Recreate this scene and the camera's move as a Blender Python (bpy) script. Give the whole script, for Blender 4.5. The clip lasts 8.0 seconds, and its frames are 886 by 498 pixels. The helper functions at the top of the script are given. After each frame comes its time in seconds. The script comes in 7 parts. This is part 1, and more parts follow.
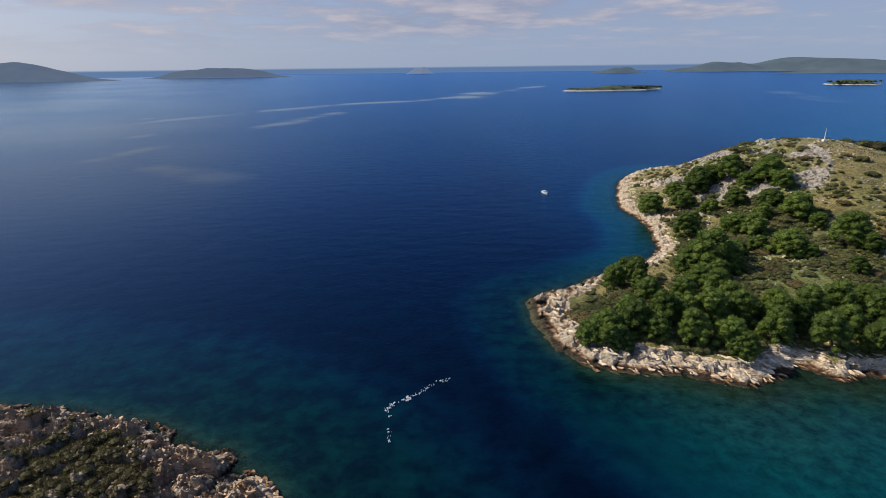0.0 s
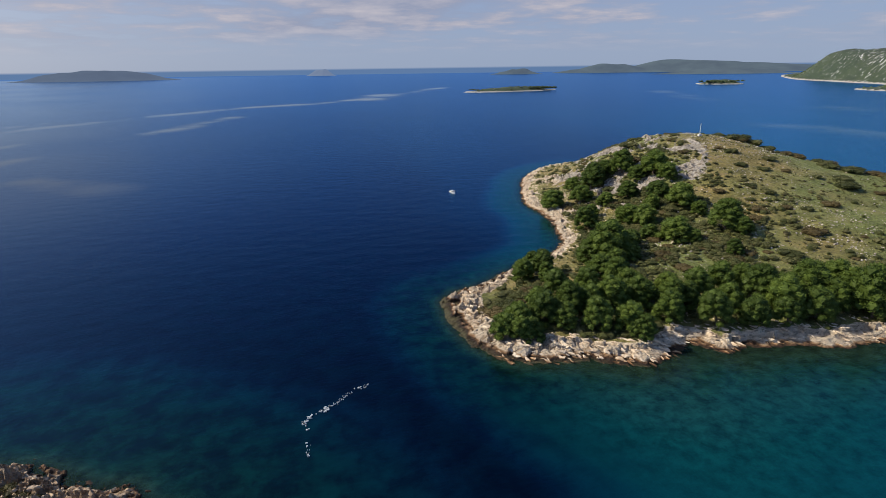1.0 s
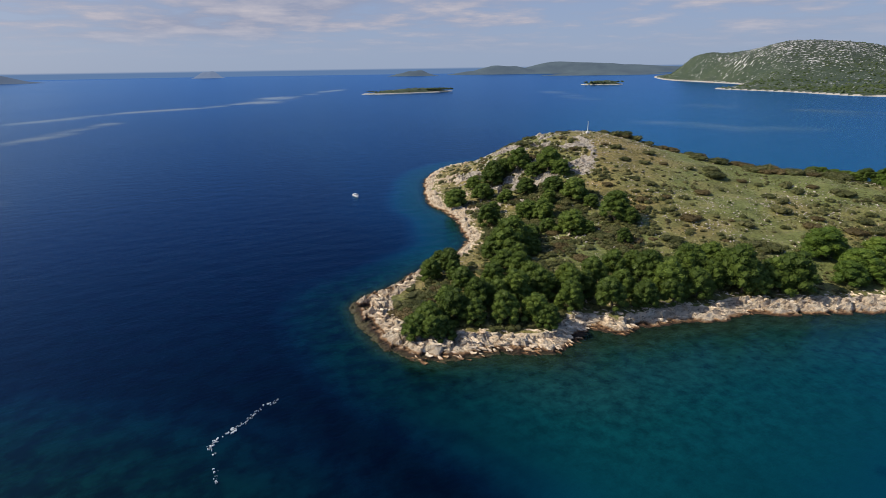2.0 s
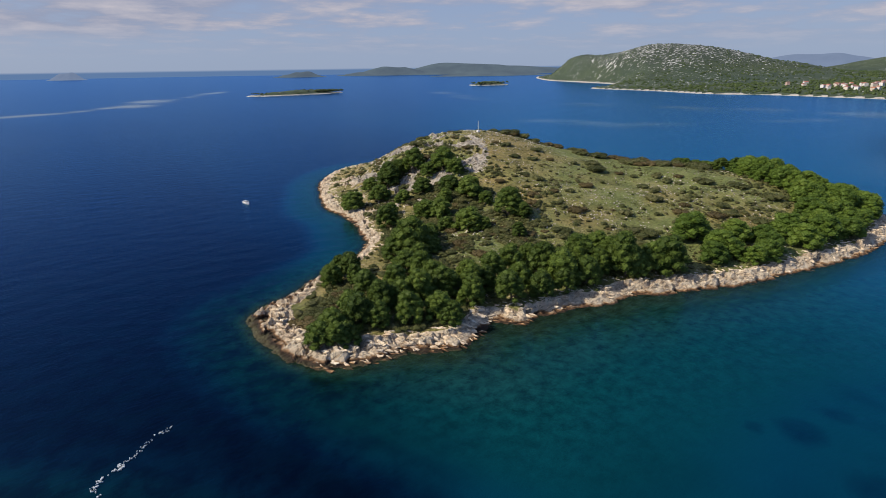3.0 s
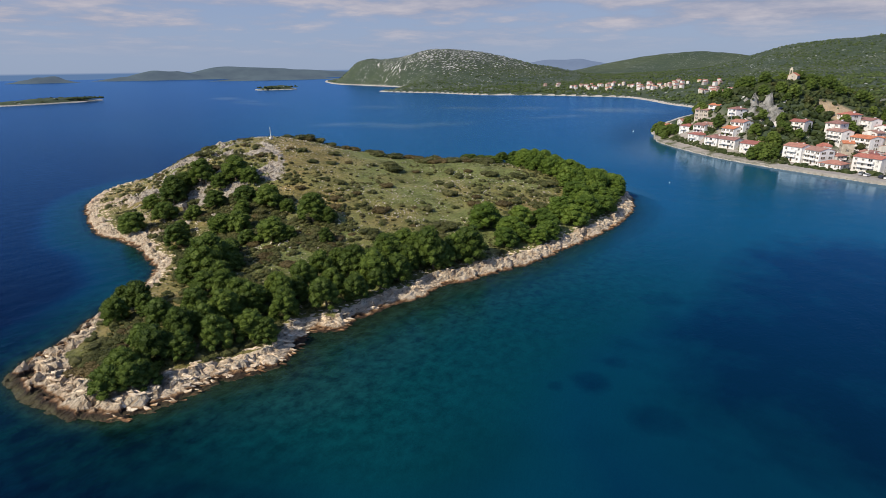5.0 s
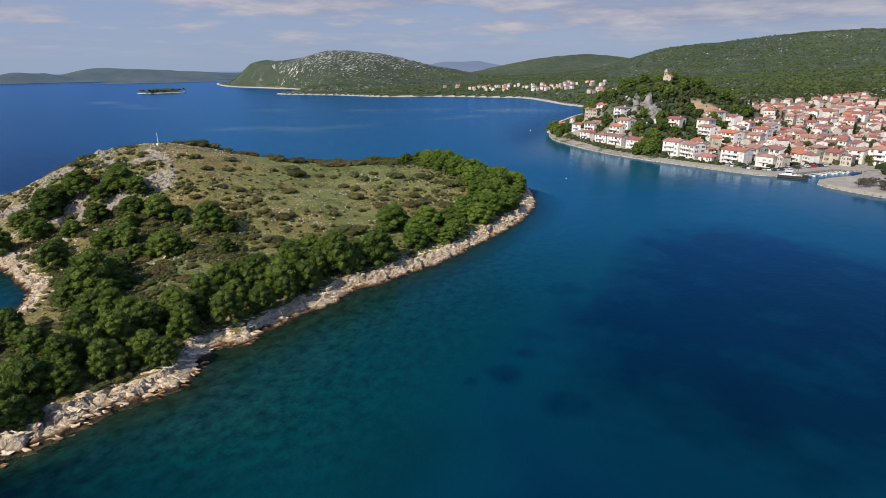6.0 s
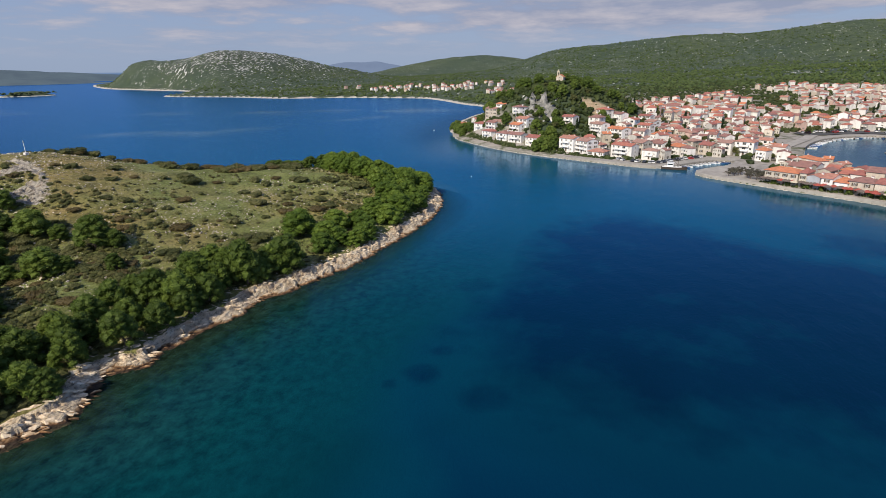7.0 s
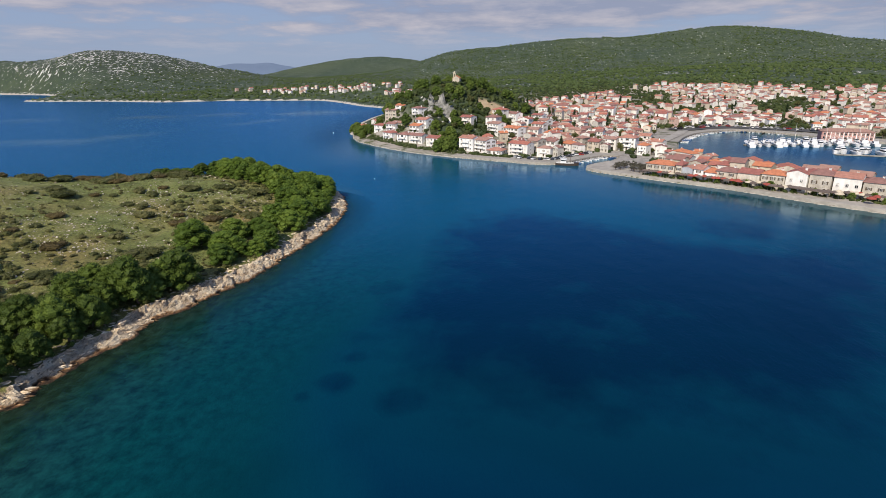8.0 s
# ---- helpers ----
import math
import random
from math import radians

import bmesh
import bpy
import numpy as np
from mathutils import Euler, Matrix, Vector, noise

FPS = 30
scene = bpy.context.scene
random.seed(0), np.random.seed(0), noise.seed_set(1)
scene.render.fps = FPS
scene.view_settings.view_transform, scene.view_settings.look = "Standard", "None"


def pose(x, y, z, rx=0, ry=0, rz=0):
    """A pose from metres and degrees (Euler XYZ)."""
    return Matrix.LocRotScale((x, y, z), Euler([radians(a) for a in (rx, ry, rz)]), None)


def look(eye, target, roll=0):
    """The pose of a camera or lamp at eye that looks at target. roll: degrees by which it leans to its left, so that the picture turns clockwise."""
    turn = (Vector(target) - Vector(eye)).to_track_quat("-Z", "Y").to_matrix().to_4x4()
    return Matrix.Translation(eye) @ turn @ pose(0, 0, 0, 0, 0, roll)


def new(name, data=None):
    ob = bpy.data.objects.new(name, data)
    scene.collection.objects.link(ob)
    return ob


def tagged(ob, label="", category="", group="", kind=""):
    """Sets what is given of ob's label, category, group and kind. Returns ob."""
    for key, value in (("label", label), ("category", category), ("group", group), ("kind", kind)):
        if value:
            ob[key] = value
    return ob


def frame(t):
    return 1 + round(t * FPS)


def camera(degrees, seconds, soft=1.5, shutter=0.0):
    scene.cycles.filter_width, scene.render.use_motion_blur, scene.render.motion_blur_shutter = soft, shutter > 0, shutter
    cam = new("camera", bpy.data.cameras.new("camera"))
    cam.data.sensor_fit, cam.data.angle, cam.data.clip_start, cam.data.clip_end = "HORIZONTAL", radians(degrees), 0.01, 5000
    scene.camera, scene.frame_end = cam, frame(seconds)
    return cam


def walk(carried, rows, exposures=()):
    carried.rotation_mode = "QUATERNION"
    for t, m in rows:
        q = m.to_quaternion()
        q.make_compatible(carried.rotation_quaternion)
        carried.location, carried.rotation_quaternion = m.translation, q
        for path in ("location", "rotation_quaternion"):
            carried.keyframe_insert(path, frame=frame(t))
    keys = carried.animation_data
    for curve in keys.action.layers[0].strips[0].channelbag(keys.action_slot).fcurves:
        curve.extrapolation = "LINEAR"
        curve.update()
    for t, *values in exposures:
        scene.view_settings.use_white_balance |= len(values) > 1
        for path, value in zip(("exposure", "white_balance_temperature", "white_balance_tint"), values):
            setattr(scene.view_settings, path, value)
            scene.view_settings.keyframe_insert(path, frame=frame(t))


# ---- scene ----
cam = camera(78.7, 8.0, soft=0.6)
PATH = [
    (0, (-0.52, -1.099, 50.09), (-0.531, 0.796, 49.451), -0.7),
    (0.5, (-0.425, -0.933, 50.076), (-0.27, 0.956, 49.439), -0.7),
    (1, (-0.342, -0.773, 50.052), (-0.03, 1.097, 49.415), -0.8),
    (1.5, (-0.262, -0.61, 50.02), (0.213, 1.226, 49.384), -0.8),
    (3, (-0.009, -0.092, 49.867), (0.965, 1.534, 49.23), -0.8),
    (3.5, (0.036, 0.042, 49.839), (1.164, 1.566, 49.202), -0.7),
    (4, (0.048, 0.127, 49.816), (1.315, 1.537, 49.179), -0.8),
    (4.5, (0.07, 0.19, 49.799), (1.457, 1.483, 49.163), -0.8),
    (6, (0.26, 0.291, 49.717), (1.937, 1.178, 49.084), -0.8),
    (6.5, (0.382, 0.363, 49.699), (2.129, 1.102, 49.065), -0.7),
    (7, (0.536, 0.468, 49.686), (2.34, 1.051, 49.051), -0.8),
    (7.5, (0.717, 0.598, 49.676), (2.567, 1.014, 49.041), -0.7),
    (8, (0.907, 0.736, 49.671), (2.787, 0.985, 49.036), -0.8),
]
walk(cam, [(t, look(eye, target, roll)) for t, eye, target, roll in PATH])


# ---- world and sun ----
SUN_FROM = Vector((-0.95, 0.31, 0.0)).normalized()
SUN_HEIGHT = radians(40)
world = bpy.data.worlds.new("world")
scene.world = world
world.use_nodes = True
wn, wl = world.node_tree.nodes, world.node_tree.links
wn.clear()


def wnode(kind, **values):
    n = wn.new(kind)
    for key, value in values.items():
        n.inputs[key].default_value = value
    return n


w_sky = wn.new("ShaderNodeTexSky")
w_sky.sky_type = "NISHITA"
w_sky.sun_disc = False
w_sky.sun_elevation = SUN_HEIGHT
w_sky.sun_rotation = math.atan2(SUN_FROM.x, SUN_FROM.y)
w_sky.altitude, w_sky.air_density, w_sky.dust_density, w_sky.ozone_density = 0, 1.0, 1.4, 3.0
w_coord = wn.new("ShaderNodeTexCoord")
w_split = wn.new("ShaderNodeSeparateXYZ")
wl.new(w_coord.outputs["Generated"], w_split.inputs[0])


def wmath(op, a, b=None, c=None):
    n = wn.new("ShaderNodeMath")
    n.operation = op
    for i, v in enumerate((a, b, c)):
        if v is None:
            continue
        if isinstance(v, (int, float)):
            n.inputs[i].default_value = v
        else:
            wl.new(v, n.inputs[i])
    return n.outputs[0]


def wramp(fac, stops):
    n = wn.new("ShaderNodeValToRGB")
    while len(n.color_ramp.elements) < len(stops):
        n.color_ramp.elements.new(0.5)
    for e, (p, col) in zip(n.color_ramp.elements, stops):
        e.position, e.color = p, (*col, 1)
    wl.new(fac, n.inputs[0])
    return n.outputs[0]


def wmix(fac, a, b, mode="MIX"):
    n = wn.new("ShaderNodeMix")
    n.data_type, n.blend_type = "RGBA", mode
    for i, v in ((0, fac), (6, a), (7, b)):
        if isinstance(v, (int, float)):
            n.inputs[i].default_value = v
        elif isinstance(v, tuple):
            n.inputs[i].default_value = (*v, 1)
        else:
            wl.new(v, n.inputs[i])
    return n.outputs[2]


# a veil of grey-blue haze low over the horizon, thinning upward
up_amount = wmath("MAXIMUM", w_split.outputs[2], 0.0)
veil = wramp(up_amount, [(0.0, (0.88, 0.88, 0.88)), (0.3, (0.85, 0.85, 0.85)), (1.0, (0.6, 0.6, 0.6))])
haze_tone = wramp(up_amount, [(0.0, (3.3, 4.1, 5.7)), (0.12, (2.8, 3.65, 5.7)), (0.18, (1.1, 2.6, 6.3)), (0.30, (0.4, 1.65, 5.2)), (0.6, (0.3, 1.25, 4.2))])
# warmer and lighter towards the sun's side
side = wmath("MULTIPLY_ADD", w_split.outputs[0], -0.5, 0.5)
warm = wmix(wmath("MULTIPLY", wmath("POWER", side, 4.0), wmath("MAXIMUM", wmath("MULTIPLY_ADD", up_amount, -4.5, 0.9), 0.0)), haze_tone, (4.6, 4.5, 4.9))
skied = wmix(veil, w_sky.outputs[0], warm)
# the glow round the sun
w_dot = wn.new("ShaderNodeVectorMath")
w_dot.operation = "DOT_PRODUCT"
wl.new(w_coord.outputs["Generated"], w_dot.inputs[0])
w_dot.inputs[1].default_value = (*(SUN_FROM * math.cos(SUN_HEIGHT))[:2], math.sin(SUN_HEIGHT))
glow = wmath("POWER", wmath("MAXIMUM", w_dot.outputs["Value"], 0.0), 4.2)
skied = wmix(glow, skied, wmix(1.0, skied, (6.0, 5.6, 5.0), "ADD"))
# flat bands of cloud
flat = wn.new("ShaderNodeCombineXYZ")
lift = wmath("ADD", up_amount, 0.10)
wl.new(wmath("DIVIDE", w_split.outputs[0], lift), flat.inputs[0])
wl.new(wmath("DIVIDE", w_split.outputs[1], lift), flat.inputs[1])
puff = wnode("ShaderNodeTexNoise", Scale=1.5, Detail=8.0, Roughness=0.60)
wl.new(flat.outputs[0], puff.inputs["Vector"])
broad = wnode("ShaderNodeTexNoise", Scale=0.3, Detail=3.0, Roughness=0.5)
wl.new(flat.outputs[0], broad.inputs["Vector"])
cover = wramp(wmath("MULTIPLY_ADD", broad.outputs["Fac"], 0.7, wmath("MULTIPLY", puff.outputs["Fac"], 0.55)),
              [(0.525, (0, 0, 0)), (0.655, (0.85, 0.85, 0.85))])
band = wramp(up_amount, [(0.02, (0, 0, 0)), (0.07, (1, 1, 1)), (0.17, (1, 1, 1)), (0.24, (0.1, 0.1, 0.1))])
cover = wmix(1.0, cover, band, "MULTIPLY")
cloud_tone = wramp(puff.outputs["Fac"], [(0.42, (3.0, 3.3, 4.5)), (0.70, (5.6, 5.2, 5.6))])
skied = wmix(cover, skied, cloud_tone)
# below the horizon the far sea goes on
low = wramp(wmath("MULTIPLY_ADD", w_split.outputs[2], -60.0, 0.5), [(0.45, (0, 0, 0)), (0.62, (1, 1, 1))])
skied = wmix(low, skied, (1.15, 2.0, 3.7))
w_back = wn.new("ShaderNodeBackground")
w_back.inputs["Strength"].default_value = 0.1
wl.new(skied, w_back.inputs["Color"])
w_out = wn.new("ShaderNodeOutputWorld")
wl.new(w_back.outputs[0], w_out.inputs[0])

sun = new("sun", bpy.data.lights.new("sun", "SUN"))
sun.data.energy, sun.data.angle, sun.data.color = 4.7, radians(0.7), (1.0, 0.90, 0.76)
sun_to = -(SUN_FROM * math.cos(SUN_HEIGHT) + Vector((0, 0, math.sin(SUN_HEIGHT))))
sun.matrix_world = look((0, 0, 400), Vector((0, 0, 400)) + sun_to * 10)


# ---- materials ----
class Shader:
    """A node material in the making."""

    def __init__(self, name):
        self.mat = bpy.data.materials.new(name)
        self.mat.use_nodes = True
        self.nodes, self.links = self.mat.node_tree.nodes, self.mat.node_tree.links
        self.bsdf = self.nodes["Principled BSDF"]
        self.where = self.nodes.new("ShaderNodeNewGeometry")

    def put(self, value, socket):
        if isinstance(value, (int, float)):
            socket.default_value = value
        elif isinstance(value, tuple):
            socket.default_value = (*value, 1) if len(value) == 3 and len(socket.default_value) == 4 else value
        else:
            self.links.new(value, socket)

    def place(self, sx=1.0, sy=1.0, sz=1.0, turn=0.0, local=False):
        n = self.nodes.new("ShaderNodeMapping")
        n.inputs["Scale"].default_value = (sx, sy, sz)
        n.inputs["Rotation"].default_value = (0, 0, turn)
        if local:
            tc = self.nodes.new("ShaderNodeTexCoord")
            self.links.new(tc.outputs["Object"], n.inputs["Vector"])
        else:
            self.links.new(self.where.outputs["Position"], n.inputs["Vector"])
        return n.outputs[0]

    def noise(self, size, detail=4.0, rough=0.55, vector=None, out="Fac", warp=0.0):
        n = self.nodes.new("ShaderNodeTexNoise")
        n.inputs["Scale"].default_value = 1.0 / size
        n.inputs["Detail"].default_value = detail
        n.inputs["Roughness"].default_value = rough
        n.inputs["Distortion"].default_value = warp
        self.links.new(vector or self.where.outputs["Position"], n.inputs["Vector"])
        return n.outputs[out]

    def cells(self, size, vector=None, feature="DISTANCE_TO_EDGE", out="Distance"):
        n = self.nodes.new("ShaderNodeTexVoronoi")
        n.feature = feature
        n.inputs["Scale"].default_value = 1.0 / size
        self.links.new(vector or self.where.outputs["Position"], n.inputs["Vector"])
        return n.outputs[out]

    def calc(self, op, a, b=0.0, c=0.0):
        n = self.nodes.new("ShaderNodeMath")
        n.operation = op
        for i, v in enumerate((a, b, c)):
            self.put(v, n.inputs[i])
        return n.outputs[0]

    def ramp(self, fac, stops, smooth_steps=False):
        n = self.nodes.new("ShaderNodeValToRGB")
        if smooth_steps:
            n.color_ramp.interpolation = "EASE"
        while len(n.color_ramp.elements) < len(stops):
            n.color_ramp.elements.new(0.5)
        for e, (p, col) in zip(n.color_ramp.elements, stops):
            col = (col, col, col) if isinstance(col, (int, float)) else col
            e.position, e.color = p, (*col, 1)
        self.put(fac, n.inputs[0])
        return n.outputs[0]

    def mix(self, fac, a, b, mode="MIX"):
        n = self.nodes.new("ShaderNodeMix")
        n.data_type, n.blend_type = "RGBA", mode
        for i, v in ((0, fac), (6, a), (7, b)):
            self.put(v, n.inputs[i])
        return n.outputs[2]

    def attribute(self, name, out="Fac"):
        n = self.nodes.new("ShaderNodeAttribute")
        n.attribute_name = name
        return n.outputs[out]

    def chance(self, per_island=False):
        if per_island:
            return self.where.outputs["Random Per Island"]
        return self.nodes.new("ShaderNodeObjectInfo").outputs["Random"]

    def bump(self, height, strength=0.5, distance=0.1):
        n = self.nodes.new("ShaderNodeBump")
        n.inputs["Distance"].default_value = distance
        self.put(strength, n.inputs["Strength"])
        self.links.new(height, n.inputs["Height"])
        self.links.new(n.outputs[0], self.bsdf.inputs["Normal"])
        return self

    def set(self, **values):
        for key, value in values.items():
            self.put(value, self.bsdf.inputs[key.replace("_", " ")])
        return self


def sea_material():
    m = Shader("sea_water")
    depth = m.attribute("depth")
    body = m.ramp(depth, [(0.0, (0.020, 0.036, 0.022)), (0.10, (0.006, 0.036, 0.029)), (0.30, (0.0015, 0.036, 0.036)),
                          (0.52, (0.0008, 0.037, 0.047)), (0.70, (0.0006, 0.035, 0.062)), (0.85, (0.0004, 0.018, 0.047)), (1.0, (0.0001, 0.0086, 0.0225))])
    # meadows of sea grass, and pale sand between rocks in the shallows
    patches = m.ramp(m.noise(46, 4, 0.5, warp=0.3), [(0.48, 1.0), (0.60, 0.72)])
    mid = m.ramp(depth, [(0.0, 0.0), (0.2, 0.9), (0.72, 1.0), (0.9, 0.0)])
    body = m.mix(m.calc("MULTIPLY", mid, 0.6), body, m.mix(1.0, body, patches, "MULTIPLY"))
    stones = m.ramp(m.noise(2.4, 6, 0.72), [(0.36, 0.35), (0.62, 1.8)])
    near = m.ramp(depth, [(0.0, 0.9), (0.25, 0.6), (0.6, 0.0)])
    body = m.mix(near, body, m.mix(1.0, body, stones, "MULTIPLY"))
    weeds = m.ramp(m.noise(4.5, 5, 0.6), [(0.38, (0.09, 0.14, 0.17)), (0.62, (0.28, 0.42, 0.38))])
    body = m.mix(m.attribute("weed"), body, m.mix(1.0, body, weeds, "MULTIPLY"))
    # bay water brightened in its body colour, in place of reflected sky
    body = m.mix(m.attribute("bay"), body, (0.004, 0.082, 0.155))
    frond = m.calc("ADD", m.attribute("seagrass"), m.calc("MULTIPLY_ADD", m.noise(13, 6, 0.62), 1.5, -0.75))
    body = m.mix(m.ramp(frond, [(0.15, 0.0), (0.80, 1.0)]), body, m.mix(1.0, body, (0.40, 0.43, 0.58), "MULTIPLY"))
    # slicks: long calm streaks on a ruffled sea; the attribute also carries sunward sheen
    calm_sheen = m.attribute("calm")
    swell = m.noise(9.0, 3, 0.5, m.place(1.0, 1.7, 1, radians(-35)))
    chop = m.noise(1.1, 4, 0.62, m.place(1.0, 1.9, 1, radians(-30)))
    height = m.calc("ADD", m.calc("MULTIPLY", swell, 0.9), m.calc("MULTIPLY", chop, 0.34))
    m.bump(height, m.calc("MULTIPLY_ADD", calm_sheen, -0.18, 0.21), 1.0)
    m.set(Base_Color=body, Roughness=0.5, IOR=1.333)
    m.bsdf.inputs["Specular IOR Level"].default_value = 0.0
    ripples = m.bsdf.inputs["Normal"].links[0].from_socket
    gloss = m.nodes.new("ShaderNodeBsdfGlossy")
    gloss.distribution = "MULTI_GGX"
    # gloss tint is painted: blue as from upper sky, paler sheen where calm
    m.links.new(m.mix(m.calc("MULTIPLY", calm_sheen, 0.95), (0.23, 0.48, 0.82), (0.80, 0.92, 1.0)), gloss.inputs["Color"])
    m.put(m.calc("MULTIPLY_ADD", calm_sheen, -0.10, 0.19), gloss.inputs["Roughness"])
    m.links.new(ripples, gloss.inputs["Normal"])
    sheen = m.nodes.new("ShaderNodeFresnel")
    sheen.inputs["IOR"].default_value = 1.333
    m.links.new(ripples, sheen.inputs["Normal"])
    surface = m.nodes.new("ShaderNodeMixShader")
    m.links.new(sheen.outputs[0], surface.inputs[0])
    m.links.new(m.bsdf.outputs[0], surface.inputs[1])
    m.links.new(gloss.outputs[0], surface.inputs[2])
    clear = m.nodes.new("ShaderNodeBsdfTransparent")
    clear.inputs[0].default_value = (0.42, 0.66, 0.60, 1)
    blend = m.nodes.new("ShaderNodeMixShader")
    m.links.new(m.ramp(depth, [(0.0, 0.34), (0.06, 0.68), (0.17, 1.0)]), blend.inputs[0])
    m.links.new(clear.outputs[0], blend.inputs[1])
    m.links.new(surface.outputs[0], blend.inputs[2])
    m.links.new(blend.outputs[0], m.nodes["Material Output"].inputs[0])
    return m.mat


def limestone(m, darken=0.0):
    """Sun-bleached cream karst, weathered grey higher up; darker and browner in the splash zone."""
    tone = m.ramp(m.noise(2.6, 6, 0.65), [(0.28, (0.50, 0.365, 0.225)), (0.42, (0.71, 0.555, 0.375)), (0.58, (0.82, 0.69, 0.50)), (0.76, (0.89, 0.80, 0.64))])
    z = m.nodes.new("ShaderNodeSeparateXYZ")
    m.links.new(m.where.outputs["Position"], z.inputs[0])
    lichen = m.ramp(m.calc("MULTIPLY_ADD", m.noise(3.0, 4), 3.0, m.calc("MULTIPLY", z.outputs[2], 0.22)), [(0.62, 0.0), (0.80, 0.85)])
    lichen = m.calc("MULTIPLY", lichen, m.ramp(m.calc("MULTIPLY", z.outputs[2], 0.1), [(0.36, 0.0), (0.56, 1.0)]))
    tone = m.mix(lichen, tone, m.ramp(m.noise(1.4, 5, 0.7), [(0.34, (0.28, 0.25, 0.205)), (0.6, (0.64, 0.585, 0.49))]))
    pits = m.ramp(m.noise(0.8, 6, 0.72, m.place(0.5, 1.3, 1.0, radians(53))), [(0.36, 0.32), (0.46, 1.0)])
    tone = m.mix(1.0, tone, pits, "MULTIPLY")
    seams = m.ramp(m.noise(1.3, 4, 0.6, m.place(0.22, 1.25, 0.8, radians(53))), [(0.38, (0.42, 0.33, 0.25)), (0.47, (1, 1, 1))])
    tone = m.mix(0.6, tone, m.mix(1.0, tone, seams, "MULTIPLY"))
    # patchy darker grey-brown multiply, used on the spit
    if darken:
        tone = m.mix(darken, tone, m.mix(1.0, tone, m.ramp(m.noise(6, 4), [(0.35, (0.36, 0.33, 0.32)), (0.65, (0.72, 0.60, 0.48))]), "MULTIPLY"))
    level = m.calc("SUBTRACT", m.calc("ADD", z.outputs[2], m.noise(2.0, 4)), m.calc("MULTIPLY", m.attribute("spray"), 0.9))
    splash = m.ramp(m.calc("MULTIPLY", level, 0.333), [(0.0, (0.15, 0.16, 0.10)), (0.10, (0.08, 0.07, 0.04)), (0.17, (0.07, 0.05, 0.032)), (0.225, (0.24, 0.15, 0.09)), (0.28, (0.62, 0.47, 0.33)), (0.35, (1, 1, 1))])
    return m.mix(1.0, tone, splash, "MULTIPLY")


def land_material(name="karst_and_dry_grass", darken=0.0):
    """Karst and dry meadow; the mesh says where bare rock lies."""
    m = Shader(name)
    turf = m.ramp(m.noise(7, 6, 0.62), [(0.28, (0.094, 0.096, 0.029)), (0.43, (0.200, 0.198, 0.058)), (0.57, (0.278, 0.262, 0.088)), (0.74, (0.36, 0.305, 0.148))])
    green = m.ramp(m.noise(33, 3), [(0.40, (0.82, 0.98, 0.75)), (0.62, (1.18, 0.98, 0.92))])
    turf = m.mix(1.0, turf, green, "MULTIPLY")
    tufts = m.ramp(m.noise(0.7, 4, 0.7), [(0.35, 0.45), (0.6, 1.15)])
    turf = m.mix(0.8, turf, m.mix(1.0, turf, tufts, "MULTIPLY"))
    pebble = m.ramp(m.noise(1.1, 5, 0.78), [(0.585, 0.0), (0.64, 0.9)])
    turf = m.mix(m.calc("MULTIPLY", pebble, m.ramp(m.noise(24, 3), [(0.42, 0.1), (0.6, 1.0)])), turf, (0.47, 0.42, 0.33))
    rock = m.calc("ADD", m.attribute("rock"), m.calc("MULTIPLY_ADD", m.noise(1.4, 4), 0.7, -0.35))
    colour = m.mix(m.ramp(rock, [(0.42, 0.0), (0.58, 1.0)]), turf, limestone(m, darken))
    relief = m.calc("ADD", m.noise(0.9, 6, 0.7), m.calc("MULTIPLY", m.noise(0.25, 4, 0.7), 0.5))
    beds = m.noise(0.7, 5, 0.65, m.place(0.32, 1.5, 1.0, radians(53)))
    m.bump(m.calc("ADD", relief, m.calc("MULTIPLY", m.calc("MULTIPLY", beds, 1.8), m.attribute("rock"))), 1.0, 0.9)
    return m.set(Base_Color=colour, Roughness=0.93).mat


def stone_material(name="limestone", darken=0.0):
    m = Shader(name)
    m.bump(m.noise(0.5, 5, 0.7), 0.6, 0.25)
    return m.set(Base_Color=limestone(m, darken), Roughness=0.9).mat


def foliage_material(name, dark, mid_tone, light, island=0.5):
    m = Shader(name)
    each = m.chance()
    leaf = m.chance(True)
    v = m.calc("ADD", m.calc("MULTIPLY", each, 0.35), m.calc("ADD", m.calc("MULTIPLY", leaf, island), m.calc("MULTIPLY", m.noise(1.6, 3), 0.35)))
    colour = m.ramp(v, [(0.2, dark), (0.6, mid_tone), (1.0, light)])
    m.set(Base_Color=colour, Roughness=0.62)
    m.bsdf.inputs["Specular IOR Level"].default_value = 0.25
    glow_through = m.nodes.new("ShaderNodeBsdfTranslucent")
    m.links.new(colour, glow_through.inputs[0])
    blend = m.nodes.new("ShaderNodeMixShader")
    blend.inputs[0].default_value = 0.34
    m.links.new(m.bsdf.outputs[0], blend.inputs[1])
    m.links.new(glow_through.outputs[0], blend.inputs[2])
    m.links.new(blend.outputs[0], m.nodes["Material Output"].inputs[0])
    return m.mat


